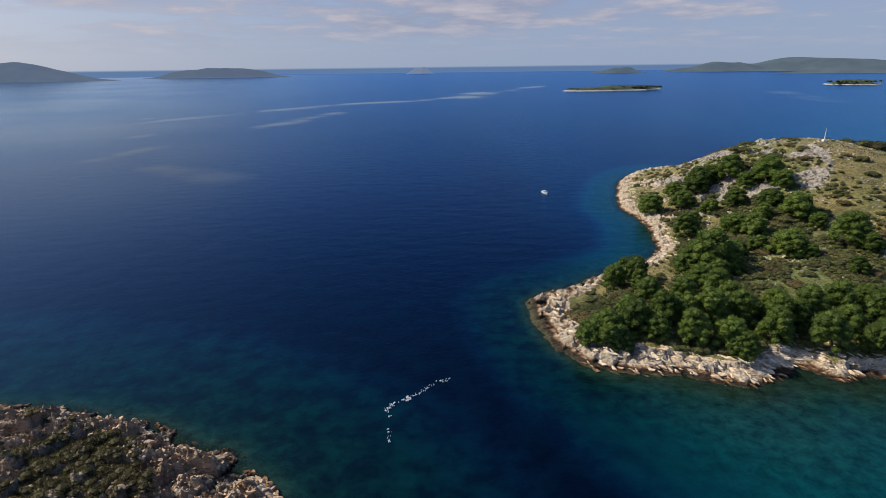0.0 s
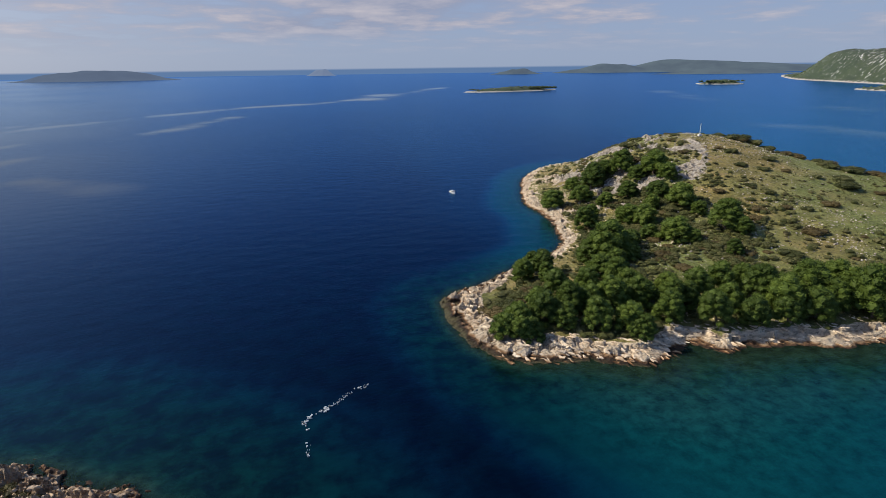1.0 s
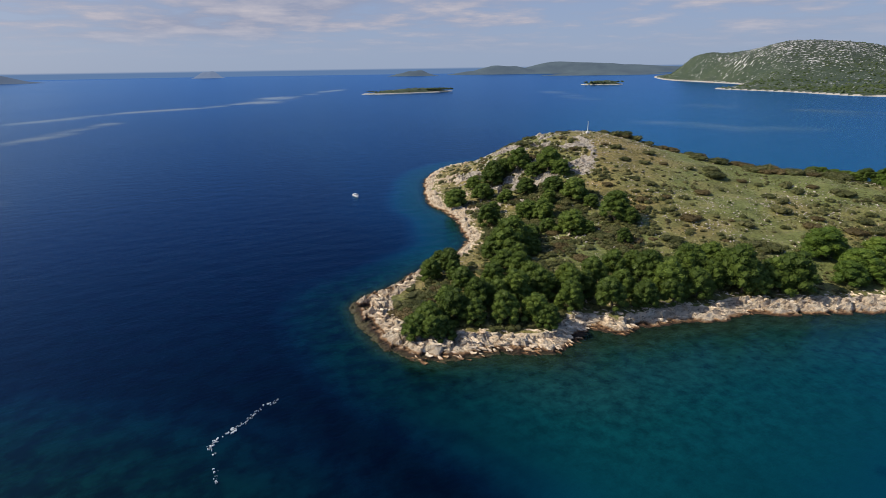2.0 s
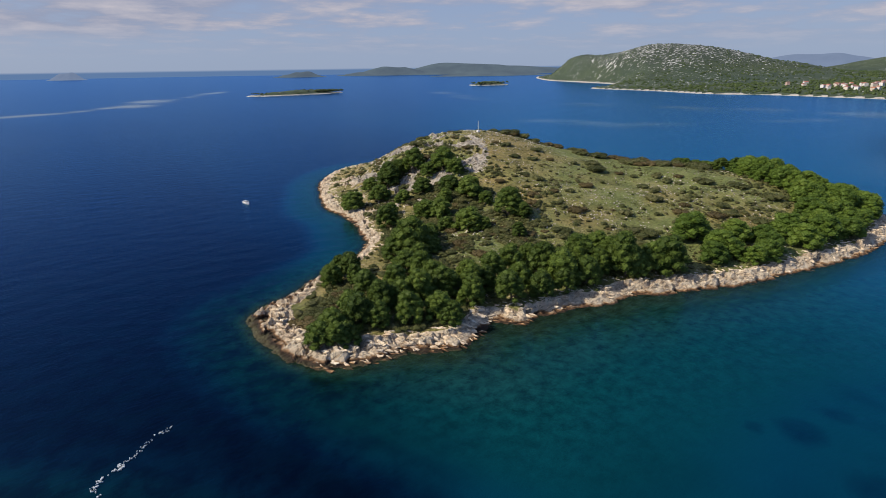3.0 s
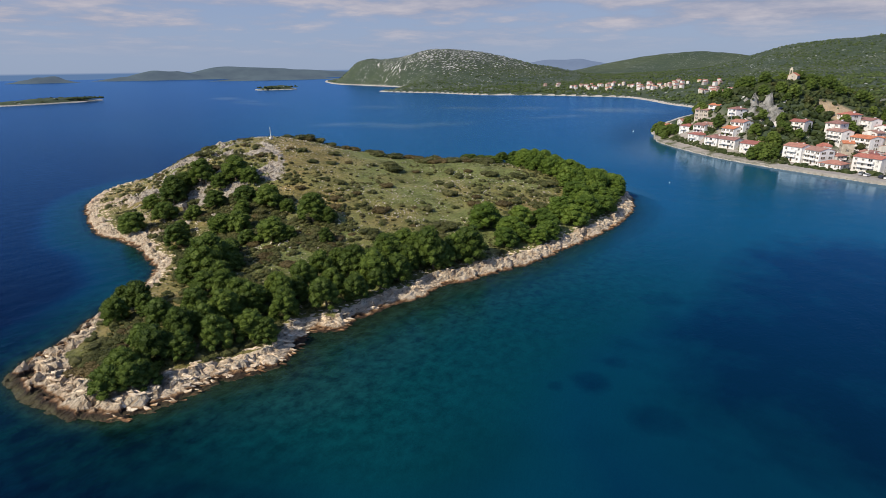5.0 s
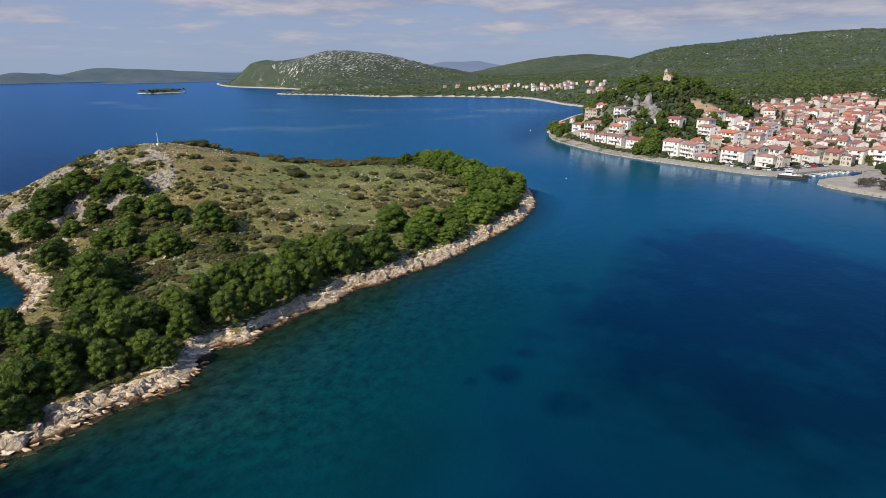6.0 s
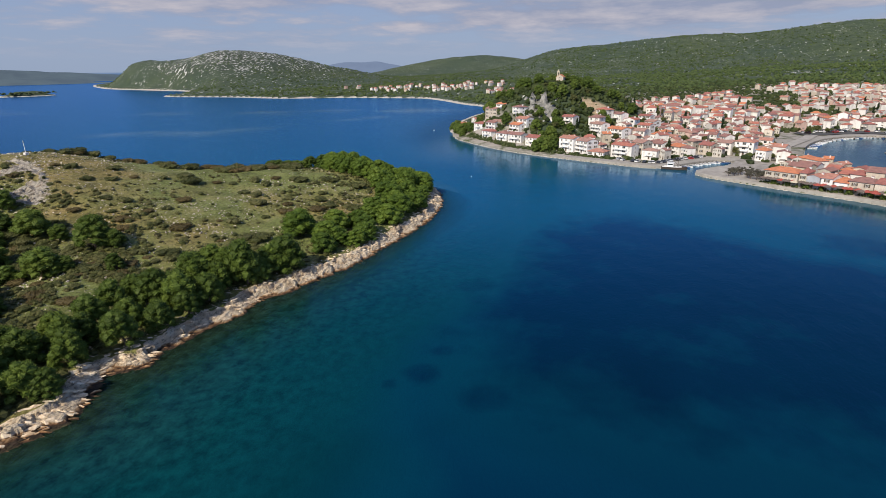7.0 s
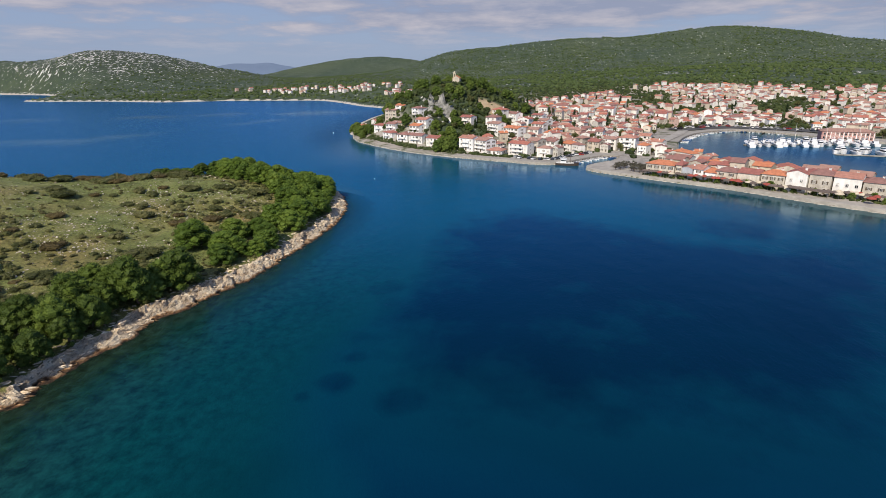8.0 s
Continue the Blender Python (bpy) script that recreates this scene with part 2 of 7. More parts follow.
def plain(name, colour, rough=0.6, metal=0.0, size=0.6, spread=0.18, bump=0.0, coat=0.0):
    m = Shader(name)
    lo, hi = tuple(c * (1 - spread) for c in colour), tuple(min(1, c * (1 + spread)) for c in colour)
    tone = m.ramp(m.noise(size, 4), [(0.3, lo), (0.7, hi)])
    wear = m.ramp(m.noise(size * 6, 3), [(0.35, 0.82), (0.6, 1.0)])
    m.set(Base_Color=m.mix(0.7, tone, m.mix(1.0, tone, wear, "MULTIPLY")), Roughness=rough, Metallic=metal, Coat_Weight=coat)
    if bump:
        m.bump(m.noise(size * 0.4, 4), bump, 0.05)
    return m.mat


def wall_material(name, tones, joined=False):
    """Plaster whose tint differs from house to house, with rain streaks."""
    m = Shader(name)
    n = m.nodes.new("ShaderNodeValToRGB")
    n.color_ramp.interpolation = "CONSTANT"
    while len(n.color_ramp.elements) < len(tones):
        n.color_ramp.elements.new(0.5)
    for e, (p, col) in zip(n.color_ramp.elements, tones):
        e.position, e.color = p, (*col, 1)
    m.links.new(m.chance(joined), n.inputs[0])
    streak = m.ramp(m.noise(1.0, 4, 0.6, m.place(0.8, 0.8, 0.18)), [(0.3, 0.78), (0.6, 1.0)])
    patch = m.ramp(m.noise(3.0, 4), [(0.3, 0.85), (0.65, 1.0)])
    colour = m.mix(1.0, m.mix(1.0, n.outputs[0], streak, "MULTIPLY"), patch, "MULTIPLY")
    m.bump(m.noise(0.3, 4), 0.25, 0.03)
    return m.set(Base_Color=colour, Roughness=0.85).mat


def masonry_material():
    """Coursed stone of the old waterfront houses."""
    m = Shader("coursed_stone")
    n = m.nodes.new("ShaderNodeTexBrick")
    n.inputs["Scale"].default_value = 1.0
    n.inputs["Brick Width"].default_value, n.inputs["Row Height"].default_value = 0.6, 0.32
    n.inputs["Mortar Size"].default_value = 0.02
    n.inputs["Color1"].default_value = (0.63, 0.595, 0.53, 1)
    n.inputs["Color2"].default_value = (0.52, 0.485, 0.425, 1)
    n.inputs["Mortar"].default_value = (0.40, 0.36, 0.30, 1)
    m.links.new(m.place(1, 1, 1, 0, True), n.inputs["Vector"])
    stain = m.ramp(m.noise(2.5, 5), [(0.3, 0.7), (0.65, 1.08)])
    each = m.ramp(m.chance(), [(0.0, (0.85, 0.83, 0.8)), (0.5, (1.05, 1.0, 0.92)), (1.0, (1.0, 1.02, 1.05))])
    colour = m.mix(1.0, m.mix(1.0, n.outputs["Color"], stain, "MULTIPLY"), each, "MULTIPLY")
    m.bump(m.noise(0.4, 5), 0.5, 0.06)
    return m.set(Base_Color=colour, Roughness=0.88).mat


def tile_material(name="clay_roof_tiles", joined=False):
    m = Shader(name)
    n = m.nodes.new("ShaderNodeValToRGB")
    n.color_ramp.interpolation = "CONSTANT"
    tones = [(0.0, (0.42, 0.155, 0.110)), (0.2, (0.33, 0.125, 0.100)), (0.4, (0.43, 0.205, 0.150)), (0.58, (0.37, 0.215, 0.170)),
             (0.74, (0.29, 0.150, 0.125)), (0.90, (0.54, 0.20, 0.10))]
    while len(n.color_ramp.elements) < len(tones):
        n.color_ramp.elements.new(0.5)
    for e, (p, col) in zip(n.color_ramp.elements, tones):
        e.position, e.color = p, (*col, 1)
    m.links.new(m.chance(joined), n.inputs[0])
    wave = m.nodes.new("ShaderNodeTexWave")
    wave.inputs["Scale"].default_value = 1.6
    wave.inputs["Distortion"].default_value = 0.6
    m.links.new(m.place(1, 1, 1, 0, True), wave.inputs["Vector"])
    patch = m.ramp(m.noise(1.2, 5, 0.65), [(0.3, 0.68), (0.65, 1.12)])
    colour = m.mix(1.0, n.outputs[0], patch, "MULTIPLY")
    m.bump(wave.outputs["Fac"], 0.4, 0.08)
    return m.set(Base_Color=colour, Roughness=0.85).mat


def hillside_material():
    """Scrub-covered karst: dense green with pale outcrops."""
    m = Shader("scrub_hillside")
    scrub = m.ramp(m.noise(21, 9, 0.74), [(0.32, (0.019, 0.032, 0.015)), (0.5, (0.044, 0.066, 0.030)), (0.68, (0.080, 0.102, 0.047))])
    broad_tone = m.ramp(m.noise(300, 4), [(0.35, (0.75, 0.85, 0.85)), (0.65, (1.15, 1.1, 0.95))])
    scrub = m.mix(1.0, scrub, broad_tone, "MULTIPLY")
    scrub = m.mix(m.calc("MULTIPLY", m.attribute("bare"), 0.8), scrub, m.mix(0.85, scrub, (0.022, 0.034, 0.021)))
    patchy = m.calc("MULTIPLY_ADD", m.noise(70, 3), 0.22, -0.11)
    bare = m.calc("ADD", m.calc("ADD", m.noise(10, 4, 0.65, m.place(1, 1.7, 1, 0.6)), patchy), m.calc("MULTIPLY", m.attribute("bare"), 0.088))
    colour = m.mix(m.ramp(bare, [(0.652, 0.0), (0.672, 1.0)]), scrub, m.ramp(m.noise(5, 5, 0.7), [(0.36, (0.40, 0.39, 0.36)), (0.58, (0.74, 0.72, 0.68))]))
    cliff = m.ramp(m.noise(2.5, 6, 0.75, m.place(1, 1, 0.35)), [(0.36, (0.06, 0.065, 0.05)), (0.52, (0.24, 0.235, 0.215)), (0.68, (0.36, 0.35, 0.32))])
    colour = m.mix(m.ramp(m.calc("MULTIPLY", m.attribute("bare"), 0.33), [(0.40, 0.0), (0.45, 1.0)]), colour, cliff)
    colour = m.mix(m.attribute("earth"), colour, m.ramp(m.noise(3, 5), [(0.35, (0.36, 0.26, 0.15)), (0.65, (0.50, 0.39, 0.25))]))
    shore = m.ramp(m.calc("ADD", m.attribute("shore"), m.calc("MULTIPLY_ADD", m.noise(5, 4), 0.4, -0.2)), [(0.45, 0.0), (0.55, 1.0)])
    colour = m.mix(shore, colour, m.ramp(m.noise(4, 5, 0.7), [(0.34, (0.24, 0.21, 0.17)), (0.54, (0.50, 0.46, 0.40))]))
    paved = m.mix(m.ramp(m.noise(12, 5, 0.6), [(0.47, 0.0), (0.6, 1.0)]), (0.33, 0.30, 0.26), (0.085, 0.095, 0.04))
    colour = m.mix(m.attribute("town"), colour, paved)
    colour = m.mix(m.attribute("paved"), colour, m.ramp(m.noise(2.2, 5), [(0.35, (0.25, 0.23, 0.20)), (0.65, (0.38, 0.35, 0.31))]))
    m.bump(m.noise(14, 6, 0.7), 0.7, 5.0)
    return m.set(Base_Color=colour, Roughness=0.95).mat


def haze_backdrop(name, land, haze_glow, share):
    """Very distant land; its haze is put in as an even bluish emission."""
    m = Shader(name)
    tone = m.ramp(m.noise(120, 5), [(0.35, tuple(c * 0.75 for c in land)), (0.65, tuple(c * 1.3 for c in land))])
    m.set(Base_Color=tone, Roughness=1.0, Emission_Color=haze_glow, Emission_Strength=share)
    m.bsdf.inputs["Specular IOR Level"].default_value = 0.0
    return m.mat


SEA = sea_material()
LAND = land_material()
LIMESTONE = stone_material()
SPIT_LAND = land_material("spit_karst", 0.7)
SPIT_STONE = stone_material("spit_limestone", 0.7)
HILLSIDE = hillside_material()
PINE = foliage_material("pine_needles", (0.050, 0.082, 0.014), (0.120, 0.174, 0.029), (0.200, 0.254, 0.046), 0.3)
FAR_PINE = foliage_material("mainland_pine_needles", (0.050, 0.086, 0.016), (0.120, 0.172, 0.032), (0.195, 0.250, 0.050), 0.3)
# brighter green copy of the pine needles, for the eastern trees
BRIGHT_PINE = foliage_material("bright_pine_needles", (0.052, 0.094, 0.015), (0.132, 0.202, 0.030), (0.225, 0.290, 0.050), 0.3)
SCRUB = foliage_material("maquis_leaves", (0.050, 0.060, 0.019), (0.108, 0.118, 0.040), (0.170, 0.165, 0.066))
DRY_SCRUB = foliage_material("dry_scrub_leaves", (0.075, 0.060, 0.025), (0.138, 0.108, 0.044), (0.195, 0.152, 0.064))
CYPRESS = foliage_material("cypress_leaves", (0.010, 0.022, 0.008), (0.022, 0.040, 0.013), (0.04, 0.06, 0.02))
WOODS = foliage_material("far_woods", (0.055, 0.086, 0.026), (0.098, 0.138, 0.042), (0.150, 0.185, 0.062), 0.5)
BARK = plain("pine_bark", (0.13, 0.095, 0.07), 0.9, size=0.3, bump=0.5)
HOUSE_TONES = [(0.0, (0.80, 0.77, 0.72)), (0.34, (0.68, 0.61, 0.52)), (0.48, (0.82, 0.80, 0.76)), (0.68, (0.60, 0.52, 0.42)), (0.78, (0.66, 0.58, 0.47)), (0.88, (0.62, 0.44, 0.37)), (0.94, (0.52, 0.50, 0.46))]
PLASTER = wall_material("house_plaster", HOUSE_TONES)
FAR_PLASTER = wall_material("upper_town_plaster", [(at, tuple(0.9 * c for c in tone)) for at, tone in HOUSE_TONES], True)
WHITE_PLASTER = wall_material("white_plaster", [(0.0, (0.87, 0.86, 0.83)), (0.6, (0.82, 0.79, 0.74))])
CREAM_PLASTER = wall_material("cream_plaster", [(0.0, (0.62, 0.55, 0.42)), (0.5, (0.58, 0.51, 0.42))])
PINK_PLASTER = plain("pink_plaster", (0.50, 0.27, 0.235), 0.85, size=1.5, spread=0.1)
MASONRY = masonry_material()
TILES = tile_material()
FAR_TILES = tile_material("upper_town_tiles", True)
DARK_GLASS = plain("window_glass", (0.03, 0.035, 0.04), 0.12, size=2)
FRAME = plain("window_frame_paint", (0.62, 0.60, 0.56), 0.5)
SHUTTER = plain("shutter_paint", (0.10, 0.075, 0.05), 0.6, size=0.4)
CONCRETE = plain("quay_concrete", (0.32, 0.295, 0.255), 0.88, size=1.4, bump=0.3)
PAVING = plain("pale_stone_paving", (0.36, 0.33, 0.285), 0.85, size=2.5, bump=0.2)
ASPHALT = plain("asphalt", (0.075, 0.073, 0.07), 0.9, size=3, bump=0.2)
WHITE_GELCOAT = plain("white_gelcoat", (0.78, 0.78, 0.77), 0.3, size=1.0, spread=0.05, coat=0.3)
DARK_WOOD = plain("tarred_boat_wood", (0.06, 0.042, 0.03), 0.6, size=0.5)
METAL = plain("galvanised_metal", (0.40, 0.41, 0.42), 0.45, 0.8)

# [terrain] ---------------------------------------------------------------
# Heights and shore distances of the land, in metres.


def lattice(ix, iy, seed):
    h = (ix * 374761393 + iy * 668265263 + seed * 1442695041) & 0x7FFFFFFF
    h = ((h ^ (h >> 13)) * 1274126177) & 0x7FFFFFFF
    return ((h ^ (h >> 16)) & 0xFFFF) / 65535.0


def value_noise(x, y, size, seed=0):
    """Smooth noise from 0 to 1 with lumps of that size."""
    x, y = np.asarray(x, float) / size, np.asarray(y, float) / size
    ix, iy = np.floor(x).astype(np.int64), np.floor(y).astype(np.int64)
    fx, fy = x - ix, y - iy
    fx, fy = fx * fx * (3 - 2 * fx), fy * fy * (3 - 2 * fy)
    a = lattice(ix, iy, seed) * (1 - fx) + lattice(ix + 1, iy, seed) * fx
    b = lattice(ix, iy + 1, seed) * (1 - fx) + lattice(ix + 1, iy + 1, seed) * fx
    return a * (1 - fy) + b * fy


def fractal(x, y, size, octaves=4, seed=0):
    total, weight, amp = 0.0, 0.0, 1.0
    for k in range(octaves):
        c, s = math.cos(1.3 * k), math.sin(1.3 * k)
        total = total + amp * value_noise(c * x - s * y, s * x + c * y, size / 2 ** k, seed + k)
        weight += amp
        amp *= 0.5
    return total / weight


def ridged(x, y, size, octaves=3, seed=0):
    total, weight, amp = 0.0, 0.0, 1.0
    for k in range(octaves):
        c, s = math.cos(0.9 * k + 0.4), math.sin(0.9 * k + 0.4)
        total = total + amp * (1 - np.abs(2 * value_noise(c * x - s * y, s * x + c * y, size / 2 ** k, seed + k) - 1))
        weight += amp
        amp *= 0.5
    return total / weight


def blocks(x, y, size, seed, stretch=0.45):
    """Angular blocks along the strike of the beds: a stepped, tilted height from 0 to 1 and the nearness of a joint."""
    u, v = (0.6 * x - 0.8 * y) * stretch / size, (0.8 * x + 0.6 * y) / size
    iu, iv = np.floor(u).astype(np.int64), np.floor(v).astype(np.int64)
    first, second = np.full(np.shape(u), 9.0), np.full(np.shape(u), 9.0)
    level = np.zeros(np.shape(u))
    for du in (-1, 0, 1):
        for dv in (-1, 0, 1):
            cu, cv = iu + du, iv + dv
            ou, ov = u - cu - lattice(cu, cv, seed), v - cv - lattice(cu, cv, seed + 1)
            q = np.hypot(ou, ov)
            tilt = lattice(cu, cv, seed + 2) + (lattice(cu, cv, seed + 3) + 0.25) * ou * 1.6 + (lattice(cu, cv, seed + 4) - 0.5) * ov * 0.7
            closer = q < first
            second = np.where(closer, first, np.minimum(second, q))
            level = np.where(closer, tilt, level)
            first = np.minimum(first, q)
    return level, 1 - smooth(second - first, 0.0, 0.22)


def smooth(v, a, b):
    v = np.clip((v - a) / (b - a), 0, 1)
    return v * v * (3 - 2 * v)


def closed_curve(points, step, rough=0.0, seed=0):
    """A smooth closed line through the points, with small bays and spurs."""
    p = np.array(points, float)
    n = len(p)
    out = []
    for i in range(n):
        a, b, c, d = p[i - 1], p[i], p[(i + 1) % n], p[(i + 2) % n]
        m = min(14, max(2, int(np.linalg.norm(c - b) / step)))
        t = np.linspace(0, 1, m, endpoint=False)[:, None]
        out.append(0.5 * (2 * b + (c - a) * t + (2 * a - 5 * b + 4 * c - d) * t ** 2 + (3 * b - a - 3 * c + d) * t ** 3))
    q = np.concatenate(out)
    if rough:
        q = q + rough * (np.stack([fractal(q[:, 0], q[:, 1], 9, 3, seed), fractal(q[:, 0], q[:, 1], 9, 3, seed + 50)], 1) - 0.5)
    return q


def shore_distance(x, y, loop):
    """Metres to the shore: positive on land, negative at sea."""
    shape = np.shape(x)
    x, y = np.ravel(x).astype(float), np.ravel(y).astype(float)
    best = np.full(x.shape, 1e18)
    inside = np.zeros(x.shape, bool)
    for (ax, ay), (bx, by) in zip(loop, np.roll(loop, -1, axis=0)):
        ex, ey = bx - ax, by - ay
        t = np.clip(((x - ax) * ex + (y - ay) * ey) / (ex * ex + ey * ey + 1e-9), 0, 1)
        best = np.minimum(best, (x - ax - t * ex) ** 2 + (y - ay - t * ey) ** 2)
        if ay != by:
            inside ^= ((ay > y) != (by > y)) & (x < ex * (y - ay) / (by - ay) + ax)
    return (np.sqrt(best) * np.where(inside, 1, -1)).reshape(shape)


ISLAND_SHORE = closed_curve([
    (17, 109), (21, 114), (26.5, 116), (32, 119), (38, 125), (47, 130), (53, 135), (58, 141), (61.5, 150), (65, 165), (65.5, 179),
    (64.5, 194), (71, 220), (79, 241), (95, 262), (120, 272), (150, 265), (182, 245), (207, 215), (226, 175), (235, 130), (231, 94),
    (217, 73.5), (195, 64), (175, 60.5), (161, 60.5), (146, 62), (130, 64), (120, 66), (112, 68.5), (105, 70.5), (99, 73), (95.5, 75.5),
    (89, 74.5), (83, 75.5), (78, 77), (73, 77.5), (69, 78), (65.5, 76.5), (63, 78), (60.5, 81.5), (57.5, 80), (53, 77.5), (49, 75.8)] + [
    (44, 77.5), (39.7, 78.7), (35, 79.5), (30, 80.5), (26, 82), (22, 85.5), (19.5, 91), (18.5, 97), (17.5, 103.5)], 1.6, 1.7, 3)
FORE_SHORE = closed_curve([
    (-100, 78), (-85, 74), (-71, 71), (-62, 70), (-52, 68), (-46, 67), (-41, 65), (-36, 62), (-31, 60), (-29, 56),
    (-25, 54), (-22, 50), (-22, 44), (-28, 36), (-40, 30), (-70, 24), (-110, 20), (-150, 30), (-140, 65)], 2.0, 2.4, 11)
MAIN_SHORE = closed_curve([
    (2600, 2700), (1900, 2200), (1442, 1647), (1290, 1320), (1200, 1090), (1030, 960), (949, 917), (933, 737),
    (899, 600), (930, 502), (925, 403), (915, 330), (853, 273), (771, 217), (713, 166), (650, 150), (570, 150),
    (502, 146), (450, 138), (422, 127), (388, 114), (365, 96), (344, 76), (330, 59), (316, 36), (306, 16), (300, 3),
    (293, -12), (295, -25), (307, -36), (320, -50), (317, -58), (300, -50), (279, -36), (256, -61), (234, -90),
    (212, -112), (195, -132), (176, -160), (168, -190), (190, -208), (225, -186), (255, -158), (290, -122),
    (330, -100), (379, -107), (430, -133), (453, -169), (428, -199), (400, -214), (380, -234), (330, -290)] + [
    (280, -360), (260, -480), (300, -900), (600, -1500), (2400, -2500), (3800, -1700), (4200, 0), (4000, 1600),
    (3300, 2500)], 6.0)


def island_parts(x, y):
    """Height, shore distance and bareness of the rock on the island."""
    d = shore_distance(x, y, ISLAND_SHORE)
    land = np.maximum(d, 0)
    h = 1.45 * smooth(d, -1.2, 3.4) + 0.105 * np.minimum(land, 55)
    h = h + 16.3 * np.exp(-((x - 134) / np.where(x > 134, 31, 34)) ** 2 / 2 - ((y - 195) / 36) ** 2 / 2) * smooth(d, 4, 40)
    h = h + 0.7 * np.exp(-((x - 100) / 26) ** 2 / 2 - ((y - 228) / 28) ** 2 / 2) * smooth(d, 2, 25)
    h = h + 4.8 * np.exp(-((x - 204) / 26) ** 2 / 2 - ((y - 122) / 40) ** 2 / 2) * smooth(d, 2, 30)
    h = h + (fractal(x, y, 26, 4, 5) - 0.5) * 2.2 * smooth(d, 4, 20)
    edge = 4.3 + 4 * (fractal(x, y, 14, 3, 21) - 0.5) + 5 * np.exp(-((x - 24) ** 2 + (y - 98) ** 2) / 420)
    crag = 1.15 * np.maximum(smooth(np.hypot((x - 101) / 17, (y - 208) / 14), 1.25, 0.55) * (fractal(x, y, 6, 3, 31) > 0.49),
                             smooth(np.hypot((x - 96) / 34, (y - 196) / 44), 1.2, 0.7) * (fractal(x, y, 7, 3, 33) > 0.575))
    rock = np.clip(np.maximum(1 - smooth(d, edge - 2, edge + 1.2), crag), 0, 1)
    wx, wy = x + 1.3 * (fractal(x, y, 4, 2, 9) - 0.5), y + 1.3 * (fractal(x, y, 4, 2, 10) - 0.5)
    slab, joint = blocks(wx, wy, 1.9, 14, 0.38)
    chip, crack = blocks(wx, wy, 0.95, 44, 0.5)
    relief = 0.85 * (slab - 0.5) + 0.5 * (chip - 0.5) - 0.45 * joint - 0.25 * crack
    shelf = smooth(d, -4.5, 1.5) * (0.42 + 0.58 * smooth(d, 0, 3.5))
    h = h + rock * shelf * relief
    h = np.where(d < 0, np.maximum(h + 0.30 * d + 0.08, -9), h)
    return h, d, rock


def fore_parts(x, y):
    """The same for the rocky spit below the camera's start."""
    d = shore_distance(x, y, FORE_SHORE)
    h = 1.8 * smooth(d, -0.5, 4) + 0.09 * np.minimum(np.maximum(d, 0), 40)
    rock = np.clip(1.15 - smooth(d, 3, 8) * 0.5 * smooth(fractal(x, y, 7, 3, 71), 0.54, 0.64), 0, 1)
    wx, wy = x + 1.6 * (fractal(x, y, 4, 2, 84) - 0.5), y + 1.6 * (fractal(x, y, 4, 2, 85) - 0.5)
    slab, joint = blocks(wx, wy, 3.4, 86, 0.7)
    chip, crack = blocks(wx, wy, 1.2, 87, 0.8)
    h = h + rock * smooth(d, -4, 1.5) * (1.3 * (slab - 0.45) + 0.8 * (chip - 0.45) + 0.4 * (blocks(wx, wy, 0.55, 89, 0.8)[0] - 0.45) - 0.5 * joint - 0.35 * crack) * (0.5 + 0.5 * smooth(d, 0, 4))
    h = np.where(d < 0, np.maximum(h + 0.22 * d + 0.1, -9), h)
    return h, d, rock


# centre x, y, height, reach along, reach across, turn in degrees
HILLS = [(429, 45, 31, 52, 34, -38), (400, 82, 7, 40, 25, -45), (1050, 300, 10, 260, 160, -60), (1150, -420, 18, 400, 260, -60)]
# crests of the long ridges: x, y and height of their knolls
KARST_HILL = [(1493, 1547, 48), (1536, 1504, 24), (1580, 1458, 12), (1435, 1245, 36), (1474, 1198, 42), (1514, 1149, 28), (1552, 1095, 28),
              (1591, 1039, 35), (1629, 979, 23), (1665, 915, 10), (1700, 848, 19)]
INLAND_RIDGE = [(2731, 1243, 5), (2786, 1112, 24), (2837, 975, 34), (2882, 833, 36), (2920, 687, 37), (2951, 538, 34)]
BACK_RIDGE = [(2310, 304, 41), (2325, 158, 41), (2330, 13, 44), (2326, -131, 52), (2314, -270, 56), (2295, -405, 46), (2268, -534, 49), (2236, -656, 61),
              (2199, -770, 59), (2158, -877, 46), (2115, -977, 38), (2070, -1069, 31), (2024, -1154, 25), (1978, -1232, 20), (1931, -1304, 18)]
for knolls, deep, wide in ((KARST_HILL, 230, 82), (INLAND_RIDGE, 300, 138), (BACK_RIDGE, 330, 127)):
    HILLS += [(kx, ky, top, deep, wide, math.degrees(math.atan2(ky, kx))) for kx, ky, top in knolls]


